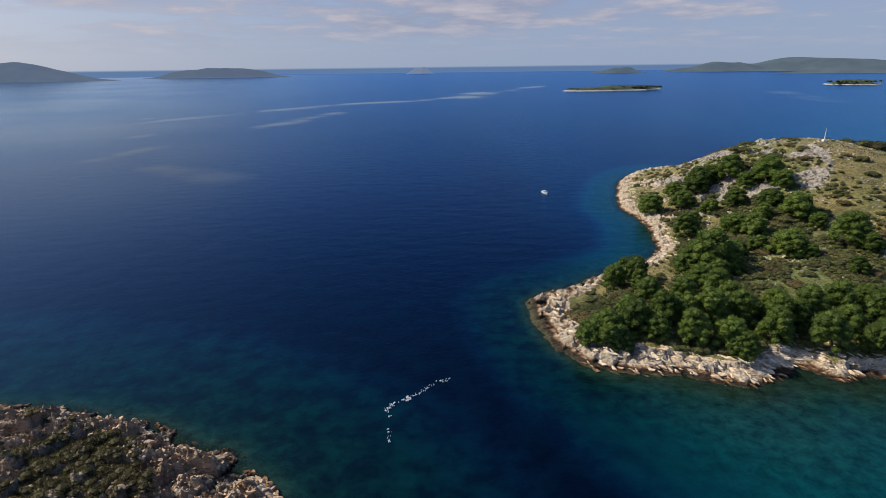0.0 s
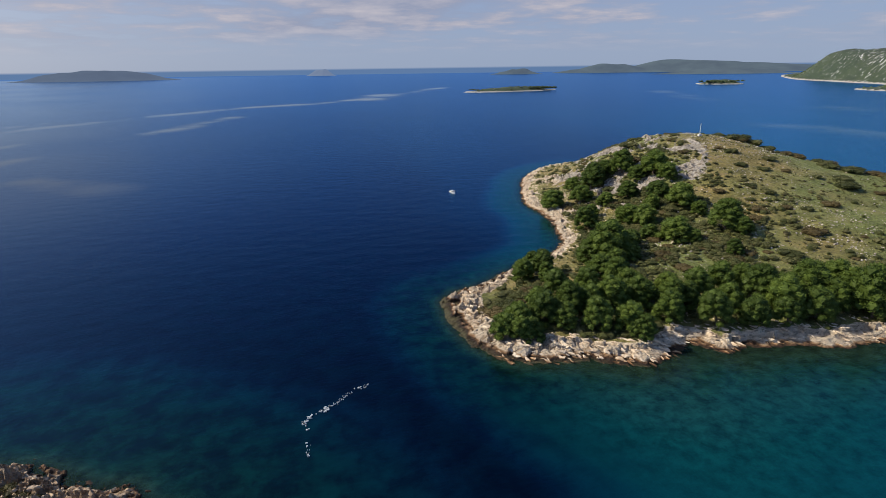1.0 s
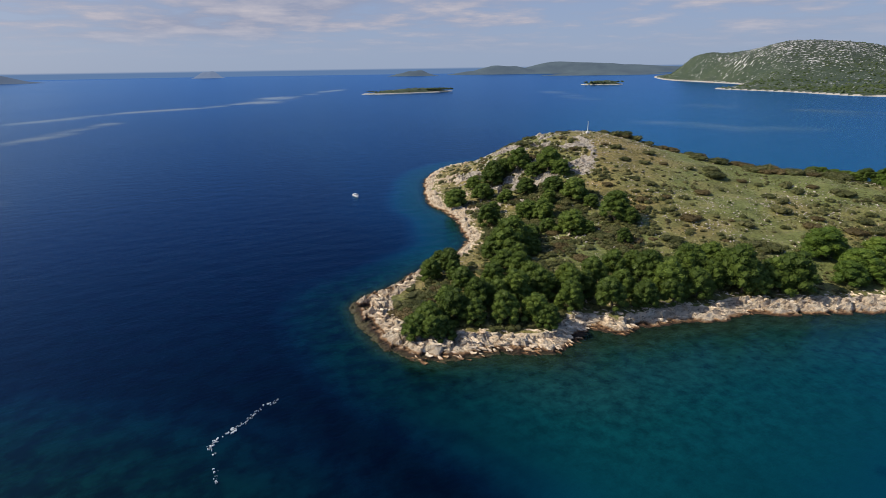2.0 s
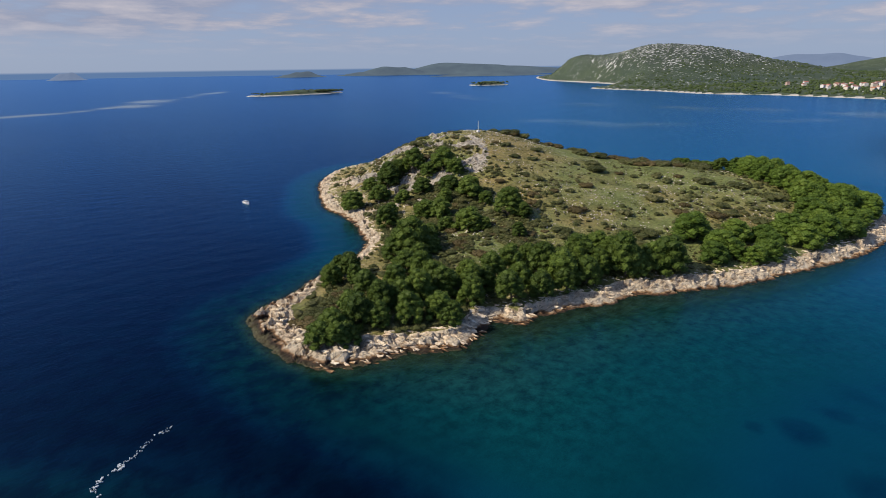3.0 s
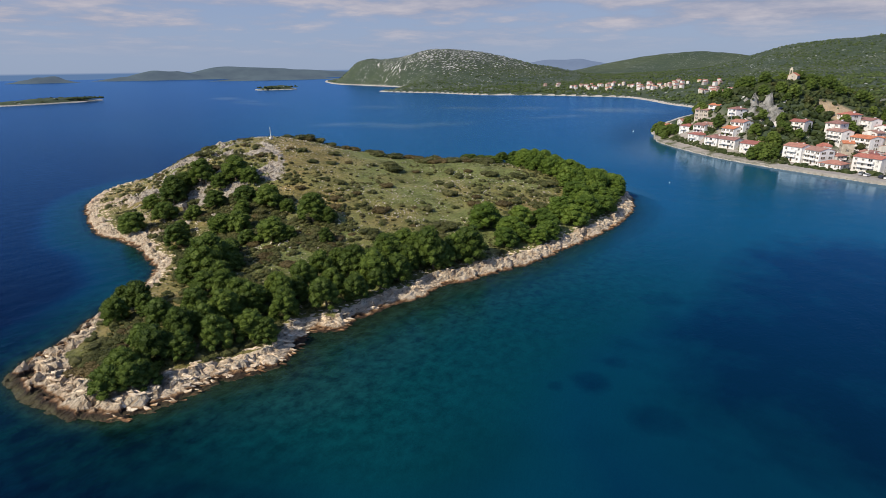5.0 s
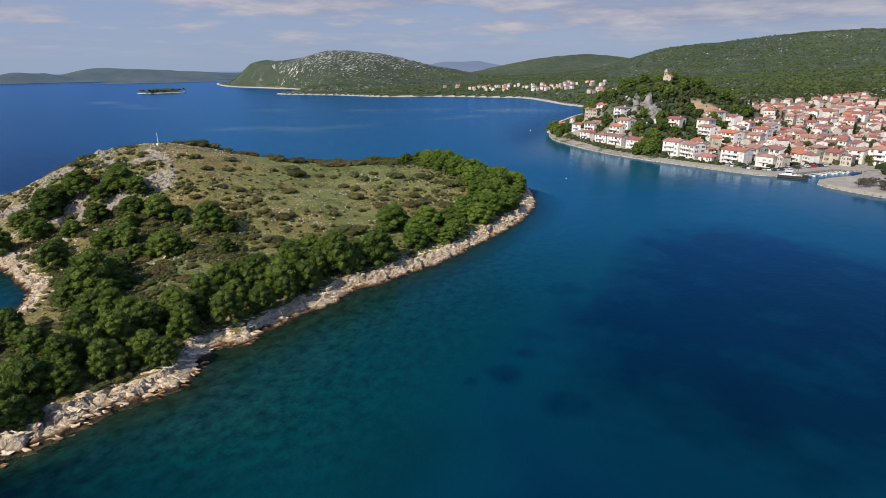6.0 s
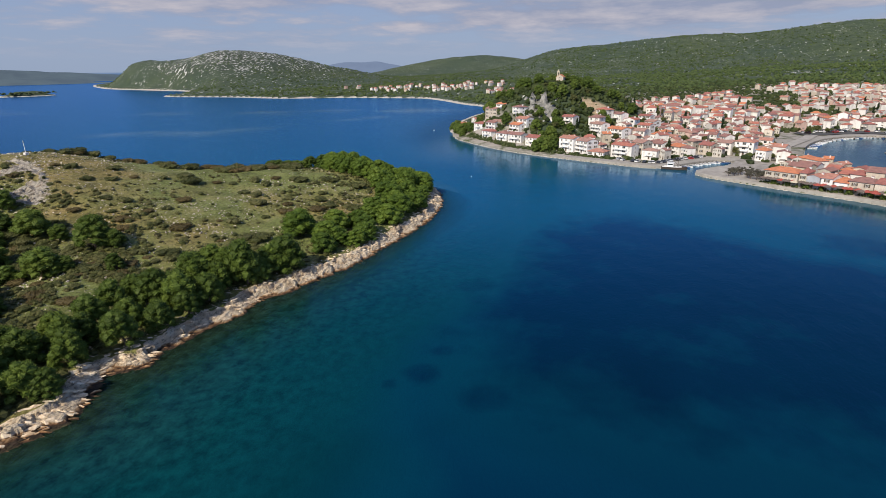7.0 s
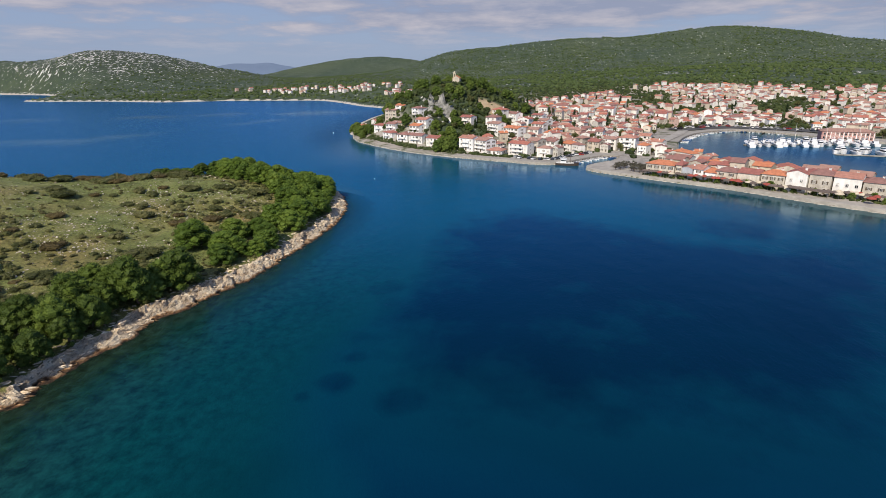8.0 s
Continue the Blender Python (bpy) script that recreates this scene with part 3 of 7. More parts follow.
def main_height(x, y, d=None):
    """Height of the mainland and its shore distance."""
    if d is None:
        d = shore_distance(x, y, MAIN_SHORE)
    land = np.maximum(d, 0)
    h = 1.3 * smooth(d, -1.0, 0.6) + 0.035 * np.maximum(np.minimum(land, 700) - 22, 0) * (1 - 0.55 * smooth(y - 0.12 * x, 150, 700))
    for cx, cy, top, along, across, turn in HILLS:
        c, s = math.cos(math.radians(turn)), math.sin(math.radians(turn))
        u, v = (x - cx) * c + (y - cy) * s, -(x - cx) * s + (y - cy) * c
        h = h + top * np.exp(-(u / along) ** 2 / 2 - (v / across) ** 2 / 2) * smooth(d, 2, 34 if cx < 440 else 90 if cy > 800 and cx < 1800 else 160)
    h = h + smooth(d, 120, 500) * ((fractal(x, y, 260, 4, 91) - 0.5) * 17)
    spurs = smooth(np.hypot(x, y), 1300, 1900) * smooth(h, 20, 60)
    h = h + spurs * 14 * (ridged(x, y, 210, 4, 95) - 0.62)
    crag = np.exp(-((x - 384) / 8) ** 2 / 2 - ((y - 54) / 9) ** 2 / 2)
    if np.any(crag > 0.02):
        h = h + crag * 6.0 * (blocks(x, y, 5.0, 17, 1.0)[0] - 0.35)
    wild = smooth(np.hypot(x - 330, y + 60), 330, 520)
    h = h + wild * smooth(d, 0, 14) * 1.6
    h = np.where(d < 0, np.maximum(0.3 * d, -6) - 0.2, h)
    return h, d
# [/terrain] --------------------------------------------------------------


# ---- building helpers ----
def mesh_from(name, verts, faces, materials, slots=None, smooth_faces=False):
    me = bpy.data.meshes.new(name)
    me.from_pydata([tuple(v) for v in verts] if not isinstance(verts, np.ndarray) else verts.tolist(), [],
                   faces if not isinstance(faces, np.ndarray) else faces.tolist())
    for m in materials if isinstance(materials, (list, tuple)) else [materials]:
        me.materials.append(m)
    if slots is not None:
        me.polygons.foreach_set("material_index", slots)
    if smooth_faces:
        me.polygons.foreach_set("use_smooth", [True] * len(me.polygons))
    me.update()
    return me


def part(name, data, parent, at=None, label=""):
    """Link a mesh as one part under a thing or a part."""
    ob = new(name, data)
    ob.parent = parent
    if at is not None:
        ob.matrix_basis = at
    return tagged(ob, label)


def thing(name, label, category, group="", kind="", at=None):
    ob = new(name)
    ob.empty_display_size = 0.3
    if at is not None:
        ob.matrix_basis = at
    return tagged(ob, label, category, group, kind)


class Build:
    """Collects boxes, prisms, tubes and sheets into one mesh."""

    def __init__(self):
        self.v, self.f, self.s = [], [], []

    def add(self, verts, faces, slot=0):
        o = len(self.v)
        self.v += [tuple(p) for p in verts]
        self.f += [tuple(o + i for i in q) for q in faces]
        self.s += [slot] * len(faces)
        return self

    def box(self, x0, y0, z0, x1, y1, z1, slot=0, inset=0.0):
        i = inset
        v = [(x0, y0, z0), (x1, y0, z0), (x1, y1, z0), (x0, y1, z0),
             (x0 + i, y0 + i, z1), (x1 - i, y0 + i, z1), (x1 - i, y1 - i, z1), (x0 + i, y1 - i, z1)]
        return self.add(v, [(3, 2, 1, 0), (4, 5, 6, 7), (0, 1, 5, 4), (1, 2, 6, 5), (2, 3, 7, 6), (3, 0, 4, 7)], slot)

    def tube(self, a, b, ra, rb, sides=6, slot=0, cap=True):
        a, b = Vector(a), Vector(b)
        z = (b - a).normalized()
        x = z.orthogonal().normalized()
        y = z.cross(x)
        v = []
        for p, r in ((a, ra), (b, rb)):
            v += [p + (x * math.cos(6.2832 * k / sides) + y * math.sin(6.2832 * k / sides)) * r for k in range(sides)]
        f = [(k, (k + 1) % sides, sides + (k + 1) % sides, sides + k) for k in range(sides)]
        if cap:
            f += [tuple(range(sides - 1, -1, -1)), tuple(range(sides, 2 * sides))]
        return self.add(v, f, slot)

    def loft(self, rings, slot=0, cap=True):
        """Skin over rings of points, all of one length, each a closed loop."""
        n = len(rings[0])
        v = [p for r in rings for p in r]
        f = []
        for i in range(len(rings) - 1):
            f += [(i * n + k, i * n + (k + 1) % n, (i + 1) * n + (k + 1) % n, (i + 1) * n + k) for k in range(n)]
        if cap:
            f += [tuple(range(n - 1, -1, -1)), tuple((len(rings) - 1) * n + k for k in range(n))]
        return self.add(v, f, slot)

    def mesh(self, name, materials, smooth_faces=False):
        return mesh_from(name, self.v, self.f, materials, self.s, smooth_faces)


def grid_faces(rows, cols, wrap=False):
    i, j = np.meshgrid(np.arange(rows - 1), np.arange(cols if wrap else cols - 1), indexing="ij")
    k = (j + 1) % cols
    return np.stack([i * cols + j, i * cols + k, (i + 1) * cols + k, (i + 1) * cols + j], -1).reshape(-1, 4)


def sheet(name, x, y, z, material, values, keep=None, wrap=False):
    """A ground sheet over a grid of places, with named values per point."""
    rows, cols = x.shape
    faces = grid_faces(rows, cols, wrap)[:, ::-1]
    verts = np.stack([x.ravel(), y.ravel(), z.ravel()], 1)
    if keep is not None:
        k = keep.ravel()
        faces = faces[k[faces].any(axis=1)]
        used = np.unique(faces)
        index = np.full(len(verts), -1)
        index[used] = np.arange(len(used))
        faces, verts = index[faces], verts[used]
        values = {n: v.ravel()[used] for n, v in values.items()}
    me = mesh_from(name, verts, faces, material, None, True)
    if "rock" in values:  # broken stone keeps its sharp edges
        hard = np.ravel(values["rock"])[faces].mean(axis=1) > 0.5
        me.polygons.foreach_set("use_smooth", (~hard).tolist())
    for n, v in values.items():
        me.attributes.new(n, "FLOAT", "POINT").data.foreach_set("value", np.ravel(v).astype(np.float32))
    return new(name, me)


# ---- the sea ----
# calm wind lanes on the open water: half width and course
SLICKS = [
    (11, [(-371, 455), (-321, 532), (-256, 647), (-153, 809), (-24, 896), (66, 1041), (257, 1477)]),
    (9, [(-209, 316), (-207, 370), (-183, 457), (-144, 569), (-125, 653)]), (14, [(-415, 511), (-363, 536), (-318, 640)]),
    (8, [(-246, 435), (-253, 494), (-218, 558)]), (16, [(33, 953), (75, 1060), (60, 1110), (120, 1180)]), (14, [(615, 1033), (556, 855), (515, 742)]),
    (12, [(-163, 286), (-139, 268), (-116, 260)]), (22, [(546, 545), (579, 455), (614, 336), (651, 240)]), (12, [(353, 404), (379, 328), (462, 298), (554, 265)])]


SEAGRASS = [(192, 2), (180, -24), (156, -58), (146, -92), (114, -80), (82, -52), (75, -18), (81, 11), (101, 23), (128, 17), (160, 17)]


def build_sea():
    r = np.concatenate([np.linspace(0.02, 30, 7), np.geomspace(34, 520, 160), np.geomspace(525, 1700, 75), np.geomspace(1750, 5600, 22)])
    a = np.radians(np.concatenate([np.linspace(-42, 136, 460), np.linspace(140, 314, 40)]))
    rr, aa = np.meshgrid(r, a, indexing="ij")
    x, y = rr * np.cos(aa), rr * np.sin(aa)
    deep = np.ones(x.shape)
    close = (rr < 700)
    px, py = x[close], y[close]
    di = -shore_distance(px, py, ISLAND_SHORE)
    df = -shore_distance(px, py, FORE_SHORE)
    dm = -shore_distance(px, py, MAIN_SHORE[::2])
    wob = 0.75 + 0.5 * fractal(px, py, 45, 3, 61)
    reach = (19 + 53 * smooth(px, 5, 55) * smooth(py, 140, 95)) * wob
    dep = np.minimum(np.minimum(di / reach, df / (34 * wob)), 0.15 + dm / (90 * wob))
    weedy = smooth(50 - px + 26 * (fractal(px, py, 30, 4, 19) - 0.5), 0, 34) * smooth(dep, 0.04, 0.16)
    strait = smooth(px, 15, 85) * smooth(70 + 0.25 * px - py, 0, 40)
    deep[close] = np.clip(np.minimum(dep, 1 - 0.36 * strait * (0.85 + 0.3 * fractal(px, py, 60, 2, 8))), 0, 1)
    # depth lowered over the bay to lighten its body, as reflected sky would
    deep[close] = np.minimum(deep[close], 1 - 0.22 * smooth(px, 130, 240) * (0.8 + 0.4 * fractal(px, py, 80, 2, 9)))
    deep = np.where(close, deep, 1 - 0.14 * smooth(x, 120, 420))
    weed = np.zeros(x.shape)
    weed[close] = weedy
    calm = np.zeros(x.shape)
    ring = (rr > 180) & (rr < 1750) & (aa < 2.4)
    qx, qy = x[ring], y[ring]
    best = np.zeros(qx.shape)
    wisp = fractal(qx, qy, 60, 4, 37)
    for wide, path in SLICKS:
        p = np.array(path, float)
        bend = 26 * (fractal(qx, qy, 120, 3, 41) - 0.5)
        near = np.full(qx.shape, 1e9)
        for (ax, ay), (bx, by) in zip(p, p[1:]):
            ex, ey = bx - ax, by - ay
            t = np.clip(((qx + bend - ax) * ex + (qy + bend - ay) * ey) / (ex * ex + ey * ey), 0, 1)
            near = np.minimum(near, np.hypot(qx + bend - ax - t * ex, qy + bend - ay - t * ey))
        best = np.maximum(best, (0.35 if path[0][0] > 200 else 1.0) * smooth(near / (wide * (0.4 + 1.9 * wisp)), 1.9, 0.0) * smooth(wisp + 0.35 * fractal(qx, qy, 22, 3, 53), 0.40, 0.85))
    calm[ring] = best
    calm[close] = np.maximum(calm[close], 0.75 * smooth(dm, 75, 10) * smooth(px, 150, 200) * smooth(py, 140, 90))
    # where the body colour stands in for sky reflected off the bay
    bay = 0.95 * smooth(x, 130, 280) * smooth(y, -30, 110) * smooth(aa, 1.15, 0.85) * smooth(deep, 0.25, 0.7)
    bay[close] = np.maximum(bay[close], 0.9 * smooth(px, 80, 215) * smooth(py, -150, 0) * smooth(py, 150, 80))
    seagrass = np.zeros(x.shape)
    bed = shore_distance(px, py, closed_curve(SEAGRASS, 4.0))
    spots = np.zeros(px.shape)
    for sx, sy, sr in ((77, 29, 3.2), (72, 33.5, 1.6), (85, 28, 2.2), (73, 17, 4.2), (150, -88, 10), (175, -70, 12), (118, 30, 5)):
        spots = np.maximum(spots, smooth(np.hypot(px - sx, py - sy) / sr, 1.5, 0.5))
    seagrass[close] = np.maximum(smooth(bed, -16, 14) * (0.62 + 0.5 * fractal(px, py, 24, 3, 63)), 0.5 * spots)
    # sunward sheen over the western sea, put in as extra calm
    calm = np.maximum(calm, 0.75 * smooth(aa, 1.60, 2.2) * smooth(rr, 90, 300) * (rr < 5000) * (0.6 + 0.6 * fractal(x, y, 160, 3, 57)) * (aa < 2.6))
    z = np.zeros(x.shape)
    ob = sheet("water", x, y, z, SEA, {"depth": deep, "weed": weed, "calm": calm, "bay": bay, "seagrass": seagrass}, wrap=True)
    return tagged(ob, "deep blue sea, teal over the shallows, with calm streaks", "sea", kind="structure")


build_sea()


# ---- the island and the spit ----
def build_island():
    x, y = np.meshgrid(np.concatenate([np.arange(4, 76, 0.32), np.arange(76, 256, 0.6)]), np.concatenate([np.arange(44, 60, 0.8), np.arange(60, 136, 0.34), np.arange(136, 288, 0.8)]), indexing="ij")
    h, d, rock = island_parts(x, y)
    ob = sheet("ground_island", x, y, h, LAND, {"rock": rock, "spray": np.maximum(smooth(x, 48, 24) * smooth(y, 84, 97), 0.5 * smooth(x, 80, 30))}, keep=d > -16)
    return tagged(ob, "low island of pale karst rock and dry olive-green meadow", "island", kind="structure")


def build_spit():
    x, y = np.meshgrid(np.concatenate([np.arange(-110, -62, 0.8), np.arange(-62, 2, 0.3)]), np.concatenate([np.arange(10, 34, 0.8), np.arange(34, 104, 0.3)]), indexing="ij")
    h, d, rock = fore_parts(x, y)
    ob = sheet("ground_spit", x, y, h, SPIT_LAND, {"rock": rock}, keep=d > -18)
    return tagged(ob, "rocky spit of bare tan limestone with low scrub", "shore", kind="structure")


island = build_island()
spit = build_spit()


# ---- the mainland ----
TOWN_CENTRE = np.array((400.0, -90.0))


def town_share(x, y, d):
    """Where streets, yards and gardens lie between houses."""
    r = np.hypot((x - 470) / 330, (y + 170) / 240)
    hill = np.exp(-((x - 432) / 62) ** 2 / 2 - ((y - 50) / 48) ** 2 / 2)
    strip = smooth(d, 30, 20) * smooth(np.hypot(x - 330, y + 20), 190, 150)
    return np.clip(np.maximum(smooth(r, 1.25, 0.8) * (1 - smooth(hill, 0.25, 0.5)), strip), 0, 1)


def build_mainland():
    a = np.linspace(radians(-72), radians(66), 540)
    r = np.concatenate([np.geomspace(165, 520, 240), np.geomspace(524, 5200, 210)])
    rr, aa = np.meshgrid(r, a, indexing="ij")
    x, y = rr * np.cos(aa), rr * np.sin(aa)
    h, d = main_height(x, y)
    town = town_share(x, y, d) * (d > 0)
    shore = smooth(d, 4 + rr * 0.003, 2 + rr * 0.0015) * (1 - town * (rr < 700))
    hill = np.exp(-((x - 1510) / 300) ** 2 / 2 - ((y - 1130) / 230) ** 2 / 2)
    bare = 0.10 + 1.1 * hill * (0.45 + 0.55 * smooth(h, 25, 60)) + 4.2 * np.exp(-((x - 384) / 7) ** 2 / 2 - ((y - 54) / 8) ** 2 / 2) * smooth(fractal(x, y, 6, 3, 47), 0.40, 0.56)
    along = np.clip(((x - 308) * -136 + (y + 56) * -134) / (136 ** 2 + 134 ** 2), 0, 1)
    paved = smooth(np.hypot(x - 308 + 136 * along, y + 56 + 134 * along), 32, 27) * (d > 0)
    earth = smooth(np.hypot((x - 405) / 10, (y - 12) / 17), 1.2, 0.7)
    ob = sheet("ground_mainland", x, y, h, HILLSIDE, {"town": town * (1 - earth), "shore": shore, "bare": bare, "earth": earth, "paved": paved}, keep=d > -25)
    return tagged(ob, "green scrub-covered hills of pale karst above a bay", "hillside", kind="structure")


mainland = build_mainland()


def islet(name, cx, cy, along, across, top, turn, material, label, seed, kind="structure"):
    u, v = np.meshgrid(np.linspace(-1.15, 1.15, 90), np.linspace(-1.15, 1.15, 40), indexing="ij")
    rim = np.hypot(u, v) + 0.35 * (fractal(u * 40 + seed * 31, v * 40, 22, 3, seed) - 0.5)
    body = smooth(rim, 1.0, 0.15)
    hump = 0.55 + 0.9 * fractal(u * 40 + seed * 17, v * 20, 24, 3, seed + 9)
    z = top * body * hump - 1.2 + 2.6 * smooth(rim, 1.03, 0.93)
    c, s = math.cos(radians(turn)), math.sin(radians(turn))
    x, y = cx + u * along * c - v * across * s, cy + u * along * s + v * across * c
    ob = sheet(name, x, y, z, material, {"rock": smooth(z, 3.5, 1.5), "shore": smooth(z, 2.4, 1.3), "bare": z * 0, "town": z * 0, "earth": z * 0, "paved": z * 0}, keep=rim < 1.12)
    return tagged(ob, label, "islet", kind=kind)


islet_west = islet("ground_islet_west", 350, 1170, 108, 40, 7, 12, HILLSIDE, "flat pale-shored islet with scrub and a pine grove", 3)
islet_east = islet("ground_islet_east", 952, 1320, 56, 34, 9, -25, HILLSIDE, "small dark green islet ringed by pale rock", 7)

# haze over the far land, given as a glow of this colour
HAZE_GLOW = (0.30, 0.40, 0.62)
FAR_NEAR = haze_backdrop("distant_land", (0.040, 0.055, 0.048), HAZE_GLOW, 0.20)
FAR_MID = haze_backdrop("distant_hills", (0.022, 0.030, 0.034), HAZE_GLOW, 0.30)
FAR_LAST = haze_backdrop("distant_mountains", (0.03, 0.035, 0.04), HAZE_GLOW, 0.52)
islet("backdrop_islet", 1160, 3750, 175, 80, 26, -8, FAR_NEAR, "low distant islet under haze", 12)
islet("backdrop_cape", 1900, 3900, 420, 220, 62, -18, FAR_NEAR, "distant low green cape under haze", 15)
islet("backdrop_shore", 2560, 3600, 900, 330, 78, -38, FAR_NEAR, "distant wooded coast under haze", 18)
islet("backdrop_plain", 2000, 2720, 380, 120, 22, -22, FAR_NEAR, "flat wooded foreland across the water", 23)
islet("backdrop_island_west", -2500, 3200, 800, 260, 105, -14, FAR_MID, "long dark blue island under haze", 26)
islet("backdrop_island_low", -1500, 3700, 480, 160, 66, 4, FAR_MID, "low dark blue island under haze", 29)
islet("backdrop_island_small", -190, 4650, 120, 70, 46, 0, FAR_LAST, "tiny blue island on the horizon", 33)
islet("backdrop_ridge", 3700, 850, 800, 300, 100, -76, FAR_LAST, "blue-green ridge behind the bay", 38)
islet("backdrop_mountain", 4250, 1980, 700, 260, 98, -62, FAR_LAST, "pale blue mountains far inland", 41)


# ---- pines and scrub ----
ICO_V, ICO_F = None, None


def icosphere():
    bm = bmesh.new()
    bmesh.ops.create_icosphere(bm, subdivisions=1, radius=1)
    v = np.array([p.co[:] for p in bm.verts])
    f = np.array([[p.index for p in q.verts] for q in bm.faces])
    bm.free()
    return v, f


ICO_V, ICO_F = icosphere()


def clump_mesh(name, lobes, tufts, length, width, material, rng, core=0.80):
    """A crown of many needle tufts round dark lumpy cores. lobes: rows of x, y, z, radius, flatness."""
    vs, fs, o = [], [], 0
    for cx, cy, cz, r, flat in lobes:
        n = noise.noise
        bump = np.array([1 + 0.35 * n(Vector(p) * 1.9 + Vector((cx, cy, cz)) * 3) for p in ICO_V])
        v = ICO_V * (core * r * bump)[:, None] * (1, 1, flat) + (cx, cy, cz)
        vs.append(v)
        fs += (ICO_F + o).tolist()
        o += len(v)
    for cx, cy, cz, r, flat in lobes:
        k = int(tufts * r * r)
        d = rng.normal(size=(k, 3))
        d[:, 2] = d[:, 2] * 0.9 + 0.25
        d /= np.linalg.norm(d, axis=1)[:, None]
        base = d * r * rng.uniform(0.70, 1.0, (k, 1)) * (1, 1, flat) + (cx, cy, cz)
        way = d + rng.normal(scale=0.55, size=(k, 3)) + (0, 0, 0.25)
        way /= np.linalg.norm(way, axis=1)[:, None]
        side = np.cross(way, rng.normal(size=(k, 3)))
        side /= np.linalg.norm(side, axis=1)[:, None]
        ln, wd = length * rng.uniform(0.6, 1.4, (k, 1)), width * rng.uniform(0.6, 1.4, (k, 1))
        blade = np.stack([base + side * wd, base + way * ln, base - side * wd], 1)
        vs.append(blade.reshape(-1, 3))
        fs += (np.arange(k * 3).reshape(k, 3) + o).tolist()
        o += k * 3
    return mesh_from(name, np.concatenate(vs), fs, material)


def pine_kind(seed, height, spread, low=0.25, dense=True, leaves=PINE):
    rng = np.random.default_rng(seed)
    b = Build()
    lean = rng.normal(scale=0.06 * height, size=2)
    spine = [Vector((lean[0] * t * t, lean[1] * t * t, height * 0.82 * t - 0.3)) for t in (0, 0.25, 0.5, 0.75, 1)]
    girth = 0.035 * height
    for k in range(4):
        b.tube(spine[k], spine[k + 1], girth * (1 - 0.22 * k), girth * (1 - 0.22 * (k + 1)), 7)
    # a dome of overlapping boughs round a darker heart
    lobes = [(lean[0] * 0.5, lean[1] * 0.5, height * (low + 1) / 2 * 0.88, spread * 0.80, 0.72)]
    count = 34 if dense else 20
    foot, rise = height * low, height * (0.92 - low)
    for k in range(count):
        up = (k + 0.5) / count
        ring = math.sqrt(max(0.0, 1 - (1.12 * up - 0.12) ** 2)) * rng.uniform(0.72, 1.04)
        turn = k * 2.4 + rng.uniform(-0.4, 0.4)
        r = rng.uniform(0.75, 1.3) * spread * (0.30 if dense else 0.35)
        c = Vector((spread * 0.86 * ring * math.cos(turn) + lean[0] * up, spread * 0.86 * ring * math.sin(turn) + lean[1] * up,
                    foot + rise * (up ** 0.9) * rng.uniform(0.92, 1.04)))
        lobes.append((*c, r, rng.uniform(0.6, 0.85)))
        if k % 3 == 0:
            b.tube(Vector((lean[0] * up, lean[1] * up, c.z * 0.7)), c, girth * 0.35, girth * 0.12, 4, cap=False)
    trunk = b.mesh("trunk", BARK)
    crown = clump_mesh("crown", lobes, 150 if dense else 34, 0.27 if dense else 0.42, 0.085 if dense else 0.22, leaves, rng, 0.90)
    return trunk, crown


PINE_KINDS = [pine_kind(s, h, r, low) for s, h, r, low in
              ((1, 7.2, 3.2, 0.14), (2, 6.3, 3.0, 0.12), (3, 8.0, 3.3, 0.2), (4, 5.6, 2.7, 0.1), (5, 7.0, 3.6, 0.18), (6, 6.6, 2.8, 0.16))]
BRIGHT_KINDS = [pine_kind(s, h, r, low, True, BRIGHT_PINE) for s, h, r, low in ((7, 7.0, 3.2, 0.12), (8, 6.4, 3.0, 0.1), (9, 7.2, 3.3, 0.12))]
PINE_KINDS_FAR = [pine_kind(s, h, r, low, False, FAR_PINE) for s, h, r, low in
                  ((31, 7.2, 3.2, 0.14), (32, 6.3, 3.0, 0.12), (33, 8.0, 3.3, 0.2), (34, 5.6, 2.7, 0.1))]


def pine(k, m, label, group, far=True, brighter=False):
    trunk, crown = PINE_KINDS_FAR[k % 4] if far else BRIGHT_KINDS[k % 3] if brighter else PINE_KINDS[k % len(PINE_KINDS)]
    t = thing("pine_tree", label, "tree", group, at=m)
    part("trunk", trunk, t)
    part("crown", crown, t)
    return t


def upright(x, y, z, size, turn, tall=1.0):
    return pose(x, y, z, 0, 0, turn) @ Matrix.Diagonal((size, size, size * tall, 1))


# x, y and reach of the crown
PINES_WEST = [
    (69.5, 179, 4.6), (86.6, 184.5, 4.8), (79.5, 176.9, 4.2), (70, 150.7, 3.8), (97.3, 182.5, 4.4), (93, 187.6, 3.5), (102.8, 171, 4.7), (103.7, 164.1, 3.3),
    (98.2, 173.6, 3.4), (96.6, 155.8, 3.9), (91, 165.6, 3.6), (81.2, 146.8, 4), (83.8, 140.7, 3.5), (98.3, 146.2, 4.6), (99.5, 139, 2.5), (83, 124.4, 4.2),
    (86.1, 121.3, 2.5), (97.8, 124.5, 4.5), (100.2, 120.7, 2.5), (61.8, 118.6, 5.3), (57.9, 119.9, 3.8), (68.6, 124.1, 3.7), (53.2, 106, 3.1)]
